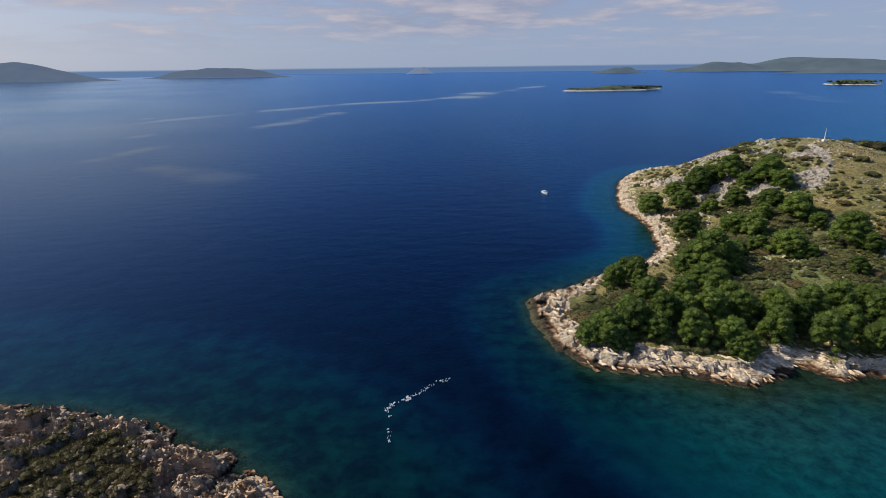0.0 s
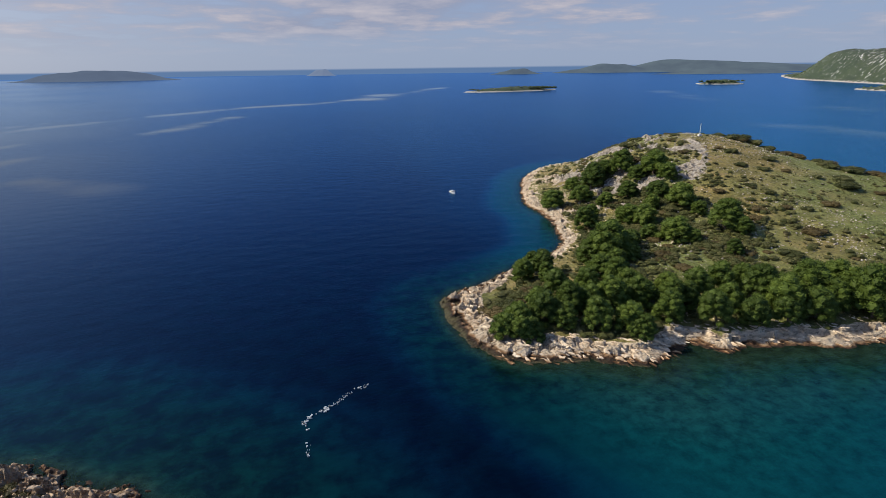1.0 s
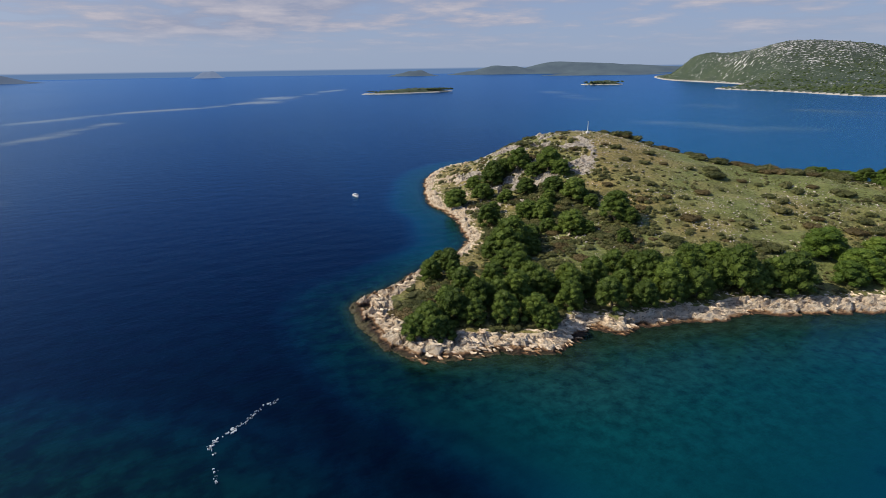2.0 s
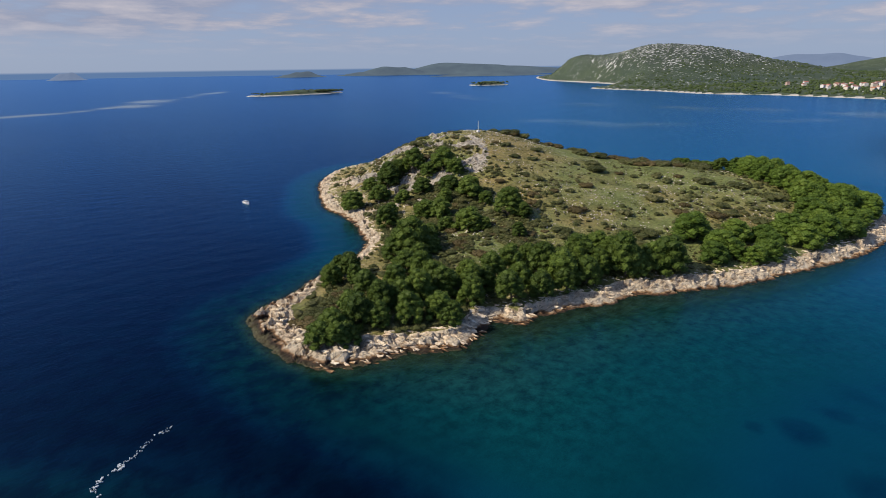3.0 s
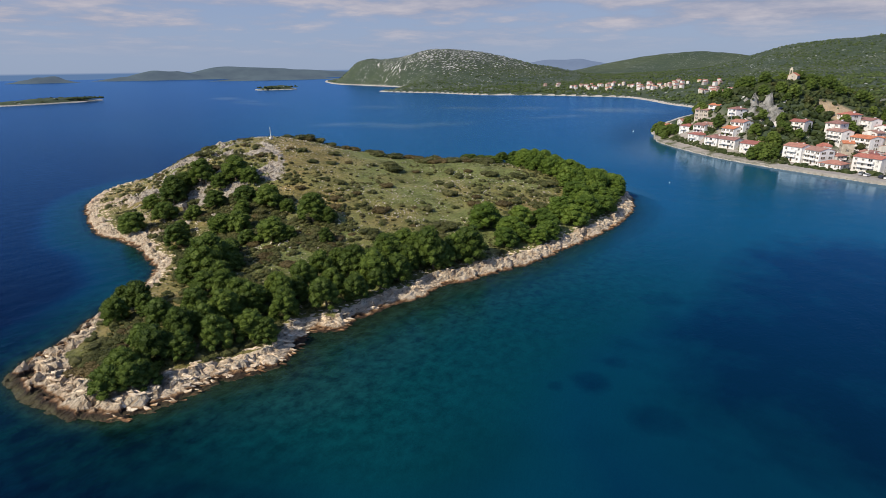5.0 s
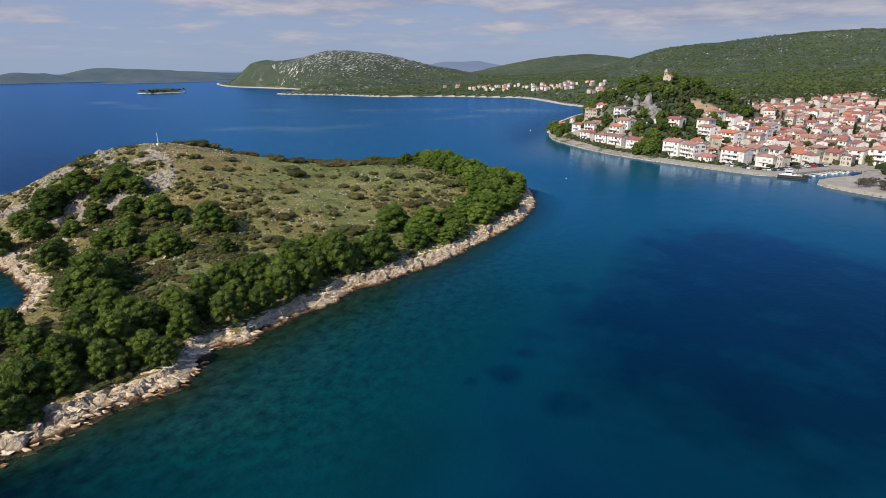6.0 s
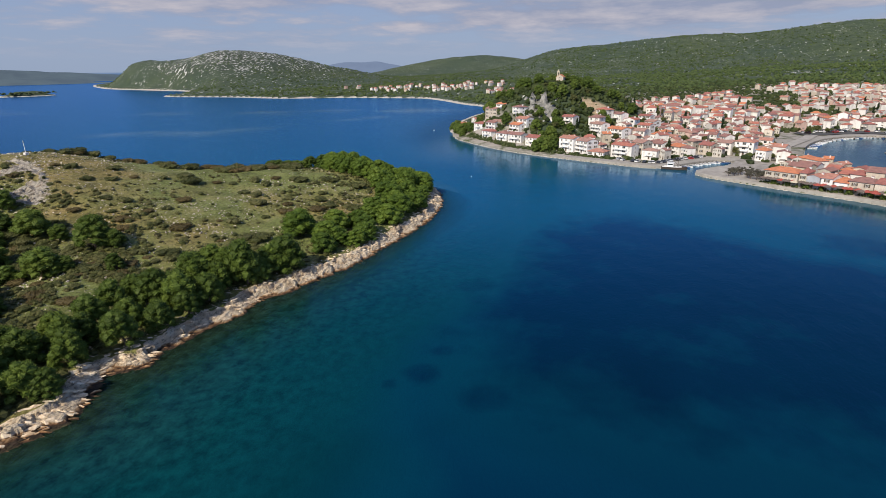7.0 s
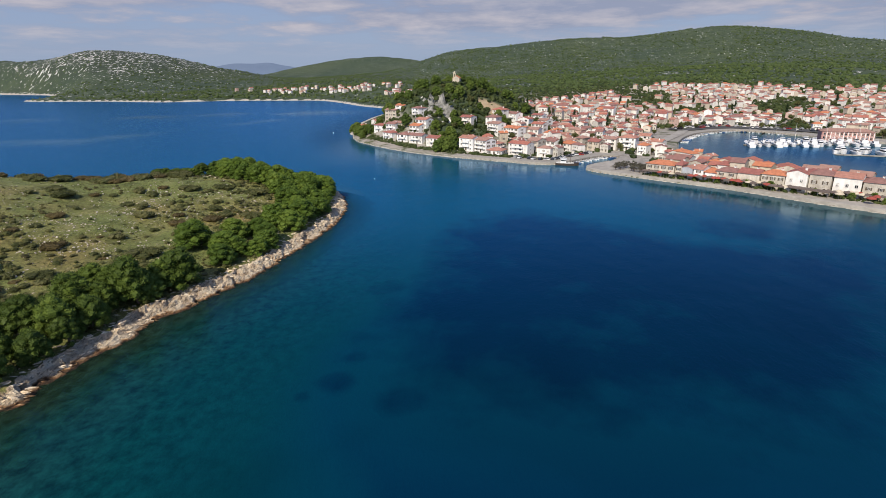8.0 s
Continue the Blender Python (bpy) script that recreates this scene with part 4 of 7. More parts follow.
PINES_SLOPE = [(60.5, 112, 2.7), (90.4, 110, 2.1), (79.4, 130.4, 2.6), (83.7, 166.9, 3), (81.7, 190.5, 3.1), (66, 116, 2.8), (73, 128, 2.6), (90, 150, 2.6), (76, 160, 2.5)]
PINES_TIP = [
    (42.4, 114.5, 2.9), (37.4, 112.1, 2.6), (40.8, 116.6, 2.2), (41.7, 108, 2), (26, 88, 2.7), (29.4, 89.6, 2.8), (34.8, 90.4, 3.3), (30.8, 85, 2.3),
    (40.4, 92.3, 3), (37.8, 88.2, 2.6), (28.5, 86, 2.1), (44.9, 92.6, 2.8), (49.1, 92.6, 3.3), (43.9, 86, 2.9), (49.2, 84.3, 2.9), (55.9, 92.8, 3.2),
    (50.4, 81, 2.3), (58.7, 86.7, 3), (63.9, 96, 2.8), (55.9, 97.5, 3), (65, 91, 2.7), (46.9, 98.7, 2.9), (40.5, 97.8, 2.8), (54.5, 100.1, 2.8), (35, 95, 2.4), (61, 91, 2.8)]
PINES_ROW = [
    (69.5, 92.7, 3.1), (74.8, 94.2, 3.2), (67, 83.4, 3.2), (82, 95.8, 2.8), (80.1, 89, 3.7), (81.6, 84.5, 3.7), (74.2, 82, 2.9), (72.9, 86.7, 2.7),
    (91.3, 88.8, 4.3), (101, 92.3, 3.3), (99.7, 87.9, 3.2), (87, 81.5, 3.4), (80.5, 81, 2.4), (99, 80.5, 4.3), (100.8, 85.8, 3.2), (101, 78.2, 2.8),
    (109.6, 76.8, 4.8), (106.4, 79, 3.8), (93, 84, 3.0), (87, 90, 3.2)]
PINES_EAST = [
    (131.9, 87, 4.5), (139.2, 88.6, 2.8), (130.6, 76.9, 5), (124.2, 74.5, 3.8), (142, 80, 3.9), (131.2, 74, 3.6), (147.2, 75.5, 3.9), (133, 69.8, 4.4),
    (138, 68.6, 3.8), (143.2, 71.2, 3.5), (157, 73.9, 5.2), (166.5, 76.3, 3.6), (155.4, 68.4, 4.6), (165.2, 68.6, 4.5)]
PINES_CREST = [(196, 138.5, 3.6), (201, 134.6, 3.4), (203, 131.4, 3.2), (204.4, 125.4, 4.0), (202.5, 128, 3.4), (198, 136, 3.0)]
GROVE_EDGE = [(204, 121), (222, 118), (225, 100), (221, 86), (207, 75), (185, 67.5), (171, 67), (173, 73), (182, 84), (194, 92), (195, 102)]


def plant_island():
    rng = random.Random(5)

    def plant(rows, label, tall=(0.95, 1.15), brighter=False):
        p = np.array(rows, float)
        for (x, y, reach), z in zip(rows, island_parts(p[:, 0], p[:, 1])[0]):
            k = rng.randrange(6)
            pine(k, upright(x, y, max(z, 0.6) - 0.3, reach / PINE_REACH[k], rng.uniform(0, 360), rng.uniform(*tall)), label, "pines on the island", False, brighter)

    plant([(x, y, 1.12 * reach) for x, y, reach in PINES_WEST + PINES_SLOPE], "green rounded pine on an island slope", (0.75, 0.95))
    plant([(x, y, 1.14 * reach) for x, y, reach in PINES_TIP + PINES_ROW], "green rounded pine on a rocky island shore")
    plant(PINES_EAST, "bright green rounded pine at the edge of a meadow", (0.7, 0.85), True)
    plant(PINES_CREST, "low spreading pine on the crest of a meadow", (0.55, 0.65))
    edge = closed_curve(GROVE_EDGE, 4.0)
    grove, tries = [], 0
    while len(grove) < 90 and tries < 6000:
        tries += 1
        x, y = rng.uniform(168, 226), rng.uniform(66, 124)
        at = np.array([x]), np.array([y])
        if shore_distance(*at, edge)[0] > 0 and shore_distance(*at, ISLAND_SHORE)[0] > 5.0 and all((x - p) ** 2 + (y - q) ** 2 > 11 for p, q, _ in grove):
            grove.append((x, y, rng.uniform(3.1, 4.3)))
    plant(grove, "bright green pine in a dense island grove", (0.75, 0.92), True)


PINE_REACH = (3.7, 3.5, 3.8, 3.1, 4.2, 3.3)
plant_island()


DEAD_WOOD = plain("bleached_dead_wood", (0.36, 0.31, 0.26), 0.9, size=0.4, bump=0.4)


def build_dead_pine(x, y):
    rng = random.Random(71)
    z = float(island_parts(np.array([x]), np.array([y]))[0][0])
    t = thing("dead_pine", "bleached bare branches of a dead pine above shore rocks", "tree", at=pose(x, y, z - 0.2))
    part("trunk", Build().tube((0, 0, -0.3), (0.3, -0.2, 1.2), 0.16, 0.12, 7).tube((0.3, -0.2, 1.2), (0.9, -0.4, 2.3), 0.12, 0.07, 7).mesh("trunk", DEAD_WOOD), t)
    for k in range(11):
        a, r = k * 2.4, rng.uniform(0.9, 2.1)
        b = Vector((0.25 + 0.05 * k, -0.2, 0.6 + 0.15 * k))
        c = b + Vector((r * math.cos(a), r * math.sin(a), rng.uniform(0.2, 0.9)))
        d = c + Vector((0.6 * math.cos(a + 0.7), 0.6 * math.sin(a + 0.7), rng.uniform(-0.1, 0.4)))
        e = c + Vector((0.5 * math.cos(a - 0.6), 0.5 * math.sin(a - 0.6), 0.3))
        part("branch", Build().tube(b, c, 0.06, 0.035, 5).tube(c, d, 0.035, 0.015, 4).tube(c, e, 0.03, 0.012, 4).mesh("branch", DEAD_WOOD), t)


build_dead_pine(42.0, 110.2)


def shrub_kind(seed, wide, tall, material, lobes=6):
    rng = np.random.default_rng(seed)
    rows = []
    for k in range(lobes):
        a, q = rng.uniform(0, 6.28), rng.uniform(0.1, 0.75) * wide
        rows.append((q * math.cos(a), q * math.sin(a), tall * rng.uniform(0.3, 0.6), rng.uniform(0.45, 0.65) * wide, tall / wide * 0.75))
    return clump_mesh("shrub", rows, 210, 0.17, 0.075, material, rng, 0.90)


SHRUB_KINDS = [shrub_kind(11, 1.3, 1.3, SCRUB), shrub_kind(12, 1.6, 1.2, SCRUB, 8), shrub_kind(13, 1.0, 0.9, SCRUB, 5), shrub_kind(14, 1.4, 1.0, DRY_SCRUB, 7)]
SHRUBS_WEST = [
    (92, 222), (92, 200), (78, 202), (72, 176), (108, 175), (118, 177), (104, 185), (101, 164), (96, 198), (96, 188), (107, 163),
    (112, 148), (110, 128), (105, 128), (74, 106), (75, 99), (72, 112), (76, 114), (89, 108), (93, 110), (103, 107), (101, 113),
    (94, 98), (89, 101), (28, 102), (25, 99), (47, 79), (44, 82), (56, 82), (42, 82), (83, 173), (90, 169), (100, 155), (30, 97), (85, 99), (27, 96), (25, 94), (29, 100), (31, 103), (34, 101), (33, 99), (36, 104), (26, 91), (24, 90), (30, 93)]
SHRUBS_EAST = [
    (122, 131), (135, 130), (153, 143), (148, 150), (141, 155), (142, 165), (132, 171), (130, 176), (154, 122), (153, 116),
    (146, 111), (167, 117), (167, 111), (175, 113), (157, 106), (168, 99), (162, 97), (145, 100), (122, 95), (124, 93), (109, 95),
    (161, 84), (155, 81), (158, 92), (129, 108), (118, 116), (181, 103), (182, 93), (188, 90), (151, 103), (156, 148), (159, 137),
    (161, 132), (168, 127), (166, 121), (112, 73), (118, 71), (117, 68), (152, 93), (173, 78)]


SHRUBS_CREST = [(150, 193), (157, 186), (161, 178), (166, 172), (168, 166), (172, 161), (176, 155), (178, 150), (184, 149), (188, 145), (189, 140), (192, 134), (186, 138), (180, 144), (195, 130)]


def shrub(k, m, label, group):
    return tagged(copy_mesh("shrub", SHRUB_KINDS[k], m), label, "shrub", group)


def copy_mesh(name, data, m):
    ob = new(name, data)
    ob.matrix_basis = m
    return ob


def plant_shrubs():
    rng = random.Random(9)
    spots = [(x, y, rng.uniform(1.0, 1.9)) for x, y in SHRUBS_WEST] + [(x, y, rng.uniform(1.2, 2.3)) for x, y in SHRUBS_EAST]
    spots += [(x + rng.uniform(-3, 3), y + rng.uniform(-3, 3), rng.uniform(1.5, 2.6)) for x, y in SHRUBS_CREST for _ in range(3)]
    while len(spots) < 222:  # scrub between the western pines
        x, y = rng.gauss(84, 17), rng.gauss(142, 34)
        if x > 58 and not (x > 105 and y < 125):
            spots.append((x, y, rng.uniform(0.9, 1.9)))
    while len(spots) < 292:
        x, y = rng.uniform(70, 215), rng.uniform(75, 250)
        if len(spots) % 2:  # thicker along the crest
            x, y = rng.uniform(85, 205), 0
            y = 206 - 0.55 * max(0, 125 - x) - 0.9 * max(0, x - 140) + rng.gauss(0, 6)
        elif fractal(np.array([x]), np.array([y]), 22, 3, 77)[0] < rng.uniform(0.35, 0.75):
            continue
        spots.append((x, y, rng.uniform(0.7, 1.7)))
    p = np.array(spots)
    h, d, _ = island_parts(p[:, 0], p[:, 1])
    for (x, y, s), z, dd in zip(spots, h, d):
        if dd > 7:
            k = rng.choice((0, 1, 1, 2, 3, 3))
            shrub(k, upright(x, y, z - 0.25, s, rng.uniform(0, 360), 0.8),
                  "brownish dry shrub in a stony meadow" if k == 3 else "dark green low shrub in a stony meadow", "shrubs on the island")
    spots = []
    for _ in range(900):
        x, y = rng.uniform(-85, -26), rng.uniform(30, 70)
        spots.append((x, y))
    p = np.array(spots)
    h, d, rock = fore_parts(p[:, 0], p[:, 1])
    n = 0
    for (x, y), z, dd, rk in zip(spots, h, d, rock):
        if dd > 4 and (rk < 0.9 or rng.random() < 0.12) and n < 40:
            n += 1
            shrub(3, upright(x, y, z - 0.2, rng.uniform(0.35, 1.0), rng.uniform(0, 360)),
                  "brownish dry shrub between bare rocks", "shrubs on the spit")


plant_shrubs()


def sow_undergrowth():
    """Low maquis under and between the pines, in one mesh."""
    rng = np.random.default_rng(57)
    x = np.concatenate([rng.normal(43, 15, 1700), rng.normal(84, 17, 5200), rng.normal(185, 22, 500), rng.uniform(70, 150, 400)])
    y = np.concatenate([rng.normal(93, 9, 1700), rng.normal(150, 36, 5200), rng.normal(90, 17, 500), rng.normal(82, 5, 400)])
    h, d, rock = island_parts(x, y)
    pick = (d > 5) & (rock < 0.6) & (fractal(x, y, 9, 2, 83) > 0.40)
    x, y, h = x[pick][:3600], y[pick][:3600], h[pick][:3600]
    rows = [(*p, r, f) for p, r, f in zip(zip(x, y, h + 0.25), rng.uniform(0.4, 1.25, len(x)), rng.uniform(0.5, 0.8, len(x)))]
    me = clump_mesh("undergrowth", rows, 80, 0.18, 0.075, UNDERGROWTH, rng, 0.85)
    tagged(new("undergrowth", me), "low olive-green maquis under and between pines", "scrub", kind="stuff")


def sow_heath():
    """Brownish heath and low cushions over the meadow, in one mesh."""
    rng = np.random.default_rng(59)
    x, y = rng.uniform(60, 222, 16000), rng.uniform(72, 262, 16000)
    h, d, rock = island_parts(x, y)
    thick = smooth(fractal(x, y, 20, 3, 87) + 0.25 * (fractal(x, y, 5, 2, 88) - 0.5), 0.46, 0.64) + 0.3 * smooth(d, 24, 10)
    pick = (d > 5) & (rock < 0.6) & (rng.uniform(size=x.size) < 0.25 * thick)
    x, y, h = x[pick][:2100], y[pick][:2100], h[pick][:2100]
    rows = [(*p, r, f) for p, r, f in zip(zip(x, y, h + 0.1), rng.uniform(0.3, 1.05, len(x)) ** 1.3, rng.uniform(0.4, 0.65, len(x)))]
    me = clump_mesh("heath", rows, 60, 0.18, 0.08, HEATH, rng, 0.88)
    tagged(new("heath", me), "low brown and olive heath spread over a stony meadow", "scrub", kind="stuff")


HEATH = foliage_material("heath_leaves", (0.055, 0.052, 0.020), (0.110, 0.104, 0.037), (0.175, 0.160, 0.062), 0.7)
sow_heath()
UNDERGROWTH = foliage_material("undergrowth_leaves", (0.036, 0.046, 0.014), (0.090, 0.100, 0.030), (0.150, 0.145, 0.055), 0.6)
sow_undergrowth()


# ---- loose stones ----
def rock_kind(seed, stone=None):
    rng = np.random.default_rng(seed)
    bm = bmesh.new()
    for _ in range(9):
        p = rng.normal(size=3)
        p /= np.linalg.norm(p) / rng.uniform(0.8, 1.1)
        bm.verts.new(p * (1, 0.75, 0.6))
    hull = bmesh.ops.convex_hull(bm, input=bm.verts)
    bmesh.ops.delete(bm, geom=[g for g in hull["geom_interior"] if isinstance(g, bmesh.types.BMVert)], context="VERTS")
    bm.normal_update()
    me = bpy.data.meshes.new("rock")
    bm.to_mesh(me)
    bm.free()
    me.materials.append(stone or LIMESTONE)
    return me


ROCK_KINDS = [rock_kind(s) for s in range(20, 28)]
SPIT_ROCKS = [rock_kind(s, SPIT_STONE) for s in range(20, 28)]


def strew(name, spots, label, seed, bedded=False, stone=None):
    """Many stones too small to tell apart, in one mesh. spots: x, y, z, size."""
    rng = np.random.default_rng(seed)
    shapes = []
    for me in ROCK_KINDS:
        v = np.array([p.co[:] for p in me.vertices])
        shapes.append((v, [tuple(q.vertices) for q in me.polygons]))
    vs, fs, o = [], [], 0
    for x, y, z, s in spots:
        v, f = shapes[rng.integers(len(shapes))]
        a = rng.normal(-0.92, 0.3) if bedded else rng.uniform(0, 6.28)
        c, q = math.cos(a), math.sin(a)
        w = v * s * rng.uniform(0.7, 1.3, 3) * ((1.5, 0.55, 0.9) if bedded else (1, 1, 1))
        vs.append(np.stack([w[:, 0] * c - w[:, 1] * q + x, w[:, 0] * q + w[:, 1] * c + y, w[:, 2] + z], 1))
        fs += [tuple(i + o for i in g) for g in f]
        o += len(v)
    ob = new(name, mesh_from(name, np.concatenate(vs), fs, stone or LIMESTONE))
    return tagged(ob, label, "stones", kind="stuff")


def lay_stones():
    rng = np.random.default_rng(31)
    x, y = rng.uniform(55, 225, 90000), rng.uniform(60, 262, 90000)
    h, d, rock = island_parts(x, y)
    field = smooth(fractal(x, y, 18, 4, 66), 0.46, 0.64) * (0.25 + 1.2 * smooth(fractal(x, y, 4, 2, 68), 0.45, 0.65))
    pick = (d > 6) & (rng.uniform(size=x.size) < 0.03 + 0.42 * field + 0.16 * smooth(x, 118, 95) + 0.3 * smooth(np.hypot((x - 132) / 40, (y - 185) / 24), 1.1, 0.5))
    x, y, h = x[pick], y[pick], h[pick]
    size = 0.16 + 0.40 * rng.uniform(size=x.size) ** 3
    strew("meadow_stones", list(zip(x, y, h + size * 0.15, size))[:9000], "pale limestone stones scattered in dry grass", 3)


lay_stones()


def sow_tufts():
    """Low herbs and grass tussocks on the meadow, in one mesh."""
    rng = np.random.default_rng(37)
    x, y = rng.uniform(20, 228, 90000), rng.uniform(62, 264, 90000)
    h, d, rock = island_parts(x, y)
    pick = (d > 5) & (rock < 0.4) & (rng.uniform(size=x.size) < 0.1 + 0.5 * smooth(fractal(x, y, 12, 3, 99), 0.45, 0.62))
    x, y, h = x[pick][:7500], y[pick][:7500], h[pick][:7500]
    n = len(x)
    size = rng.uniform(0.15, 0.5, n)
    k = 5
    a = rng.uniform(0, 6.28, (n, k))
    lean = rng.uniform(0.3, 1.1, (n, k)) * size[:, None]
    wide = 0.32 * size[:, None]
    foot = np.stack([x, y, h - 0.05], 1)[:, None, :]
    tip = foot + np.stack([lean * np.cos(a), lean * np.sin(a), size[:, None] * rng.uniform(0.5, 1.0, (n, k))], -1)
    side = np.stack([-np.sin(a) * wide, np.cos(a) * wide, a * 0], -1)
    mid = foot + (tip - foot) * 0.45
    v = np.stack([foot + side * 0.4, mid + side, tip, mid - side], 2).reshape(-1, 3)
    f = np.arange(n * k * 4).reshape(-1, 4)
    tagged(new("tussocks", mesh_from("tussocks", v, f, TUSSOCK)), "olive and straw-coloured tussocks of grass and herbs", "grass", kind="stuff")


TUSSOCK = foliage_material("tussock_grass", (0.06, 0.075, 0.02), (0.13, 0.14, 0.04), (0.23, 0.20, 0.08), 0.6)
sow_tufts()


def strew_spit():
    """Pale boulders all over the spit, and its dark low scrub."""
    rng = np.random.default_rng(47)
    x, y = rng.uniform(-75, -22, 14000), rng.uniform(28, 72, 14000)
    h, d, rock = fore_parts(x, y)
    pick = (d > 1.5) & (fractal(x, y, 5, 3, 58) > 0.42)
    x, y, h = x[pick][:3600], y[pick][:3600], h[pick][:3600]
    size = 0.14 + 0.42 * rng.uniform(size=x.size) ** 2.5
    strew("spit_stones", list(zip(x, y, h + size * 0.1, size)), "grey and tan boulders covering a rocky spit", 8, False, SPIT_STONE)
    x, y = rng.uniform(-75, -24, 9000), rng.uniform(28, 72, 9000)
    h, d, rock = fore_parts(x, y)
    patch = smooth(fractal(x, y, 11, 3, 73) + 0.35 * np.exp(-((x + 43) / 7) ** 2 / 2 - ((y - 49) / 5) ** 2 / 2), 0.60, 0.70)
    pick = (d > 5.0) & (rng.uniform(size=x.size) < 0.6 * patch)
    x, y, h = x[pick][:1300], y[pick][:1300], h[pick][:1300]
    rows = [(*p, r, f) for p, r, f in zip(zip(x, y, h + 0.1), rng.uniform(0.35, 1.0, len(x)), rng.uniform(0.45, 0.7, len(x)))]
    tagged(new("spit_scrub", clump_mesh("spit_scrub", rows, 260, 0.15, 0.045, SPIT_SCRUB, rng, 0.72)), "dark olive-brown scrub between pale boulders", "scrub", kind="stuff")


SPIT_SCRUB = foliage_material("spit_scrub_leaves", (0.026, 0.021, 0.010), (0.058, 0.050, 0.020), (0.115, 0.105, 0.032), 0.5)
strew_spit()


def shore_rocks(ground, shape, box, count, extra, seed, label, slabs=True):
    rng = np.random.default_rng(seed)
    x, y = rng.uniform(box[0], box[1], 90000), rng.uniform(box[2], box[3], 90000)
    h, d, rock = shape(x, y)
    pick = (d > -1.2) & (d < 6.5) & (h > -0.3) & ~((x > 0) & (x < 46) & (y > 84) & (d < 2.6))
    x, y, h, d = x[pick], y[pick], h[pick], d[pick]
    near = np.argsort(np.hypot(x - 30, y - 55) + rng.uniform(0, 60, x.size))[:count]
    for i in near:
        s = rng.uniform(0.35, 0.9)
        ob = new("rock", (ROCK_KINDS if slabs else SPIT_ROCKS)[rng.integers(8)])
        ob.parent = ground
        lie = pose(x[i], y[i], h[i] - 0.04 * s, rng.uniform(25, 50), rng.uniform(-12, 12), rng.normal(-53, 11)) if slabs else pose(x[i], y[i], h[i], rng.uniform(-15, 15), rng.uniform(-15, 15), rng.uniform(0, 360))
        ob.matrix_basis = lie @ Matrix.Diagonal((s * 1.7, s * 0.7, s * 0.9, 1) if slabs else (s * 1.1, s, s * 0.7, 1))
    rest = np.setdiff1d(np.arange(x.size), near)[:extra]
    size = rng.uniform(0.25, 0.7, rest.size)
    return strew("shore_rocks", list(zip(x[rest], y[rest], h[rest] - 0.12 * size, size)), label, seed + 1, slabs, None if slabs else SPIT_STONE)


shore_rocks(island, island_parts, (12, 235, 60, 270), 300, 3600, 41, "angular blocks of tan limestone along the island shore")
shore_rocks(spit, fore_parts, (-85, -18, 28, 75), 220, 700, 43, "angular blocks of tan limestone along the spit", False)


# ---- houses ----
SEAWARD = math.degrees(math.atan2(-0.8, -0.6))  # turn of a house whose front looks over the strait


def relief_mesh(name, xs, zs, slots, depths, materials):
    """One joined front of raised and sunken fields: slots and depths per field, rows from the foot up."""
    b = Build()
    deep = np.pad(np.array(depths, float), 1, constant_values=0.05)
    for r in range(len(zs) - 1):
        for c in range(len(xs) - 1):
            x0, x1, z0, z1, y = xs[c], xs[c + 1], zs[r], zs[r + 1], -depths[r][c]
            b.add([(x0, y, z0), (x1, y, z0), (x1, y, z1), (x0, y, z1)], [(0, 1, 2, 3)], slots[r][c])
            for dr, dc, p, q in ((0, -1, (x0, z1), (x0, z0)), (0, 1, (x1, z0), (x1, z1)), (-1, 0, (x0, z0), (x1, z0)), (1, 0, (x1, z1), (x0, z1))):
                other = -deep[r + 1 + dr][c + 1 + dc] if 0 <= r + dr < len(zs) - 1 and 0 <= c + dc < len(xs) - 1 else 0.05
                if other > y:
                    b.add([(p[0], y, p[1]), (p[0], other, p[1]), (q[0], other, q[1]), (q[0], y, q[1])], [(0, 1, 2, 3)], slots[r][c])
    me = b.mesh(name, materials)
    bm = bmesh.new()
    bm.from_mesh(me)
    bmesh.ops.remove_doubles(bm, verts=bm.verts, dist=0.0005)
    bm.to_mesh(me)
    bm.free()
    return me


def window_mesh(name, w, h, shutters):
    """An upright window: frame, dark panes with a cross bar, sill and open shutters; its back lies on the wall."""
    f = 0.09
    xs = [-w / 2, -w / 2 + f, -0.04, 0.04, w / 2 - f, w / 2]
    pane, bar, sill = [0, 1, 0, 1, 0], [0] * 5, [0] * 5
    dp, db, ds = [0.06, 0.0, 0.04, 0.0, 0.06], [0.06] * 5, [0.14] * 5
    if shutters:
        xs = [-w] + xs + [w]
        pane, bar, sill = [2] + pane + [2], [2] + bar + [2], [2] + sill + [2]
        dp, db, ds = [0.09] + dp + [0.09], [0.09] + db + [0.09], [0.09] + ds + [0.09]
    return relief_mesh(name, xs, [0, 0.1, h - f, h], [sill, pane, bar], [ds, dp, db], [FRAME, DARK_GLASS, SHUTTER])


WINDOW_PLAIN = window_mesh("window", 1.1, 1.35, False)
WINDOW_SHUTTERED = window_mesh("window", 1.0, 1.4, True)
WINDOW_WIDE = window_mesh("window", 1.9, 1.5, False)


DOOR = relief_mesh("door", [-0.62, -0.5, -0.38, 0.38, 0.5, 0.62], [0, 0.25, 1.0, 1.2, 1.9, 2.1, 2.25],
                   [[0, 1, 1, 1, 0]] * 5 + [[0] * 5], [[0.08, 0.03, 0.03, 0.03, 0.08], [0.08, 0.03, 0.06, 0.03, 0.08], [0.08, 0.03, 0.03, 0.03, 0.08],
                   [0.08, 0.03, 0.06, 0.03, 0.08], [0.08, 0.03, 0.03, 0.03, 0.08], [0.08] * 5], [FRAME, SHUTTER])


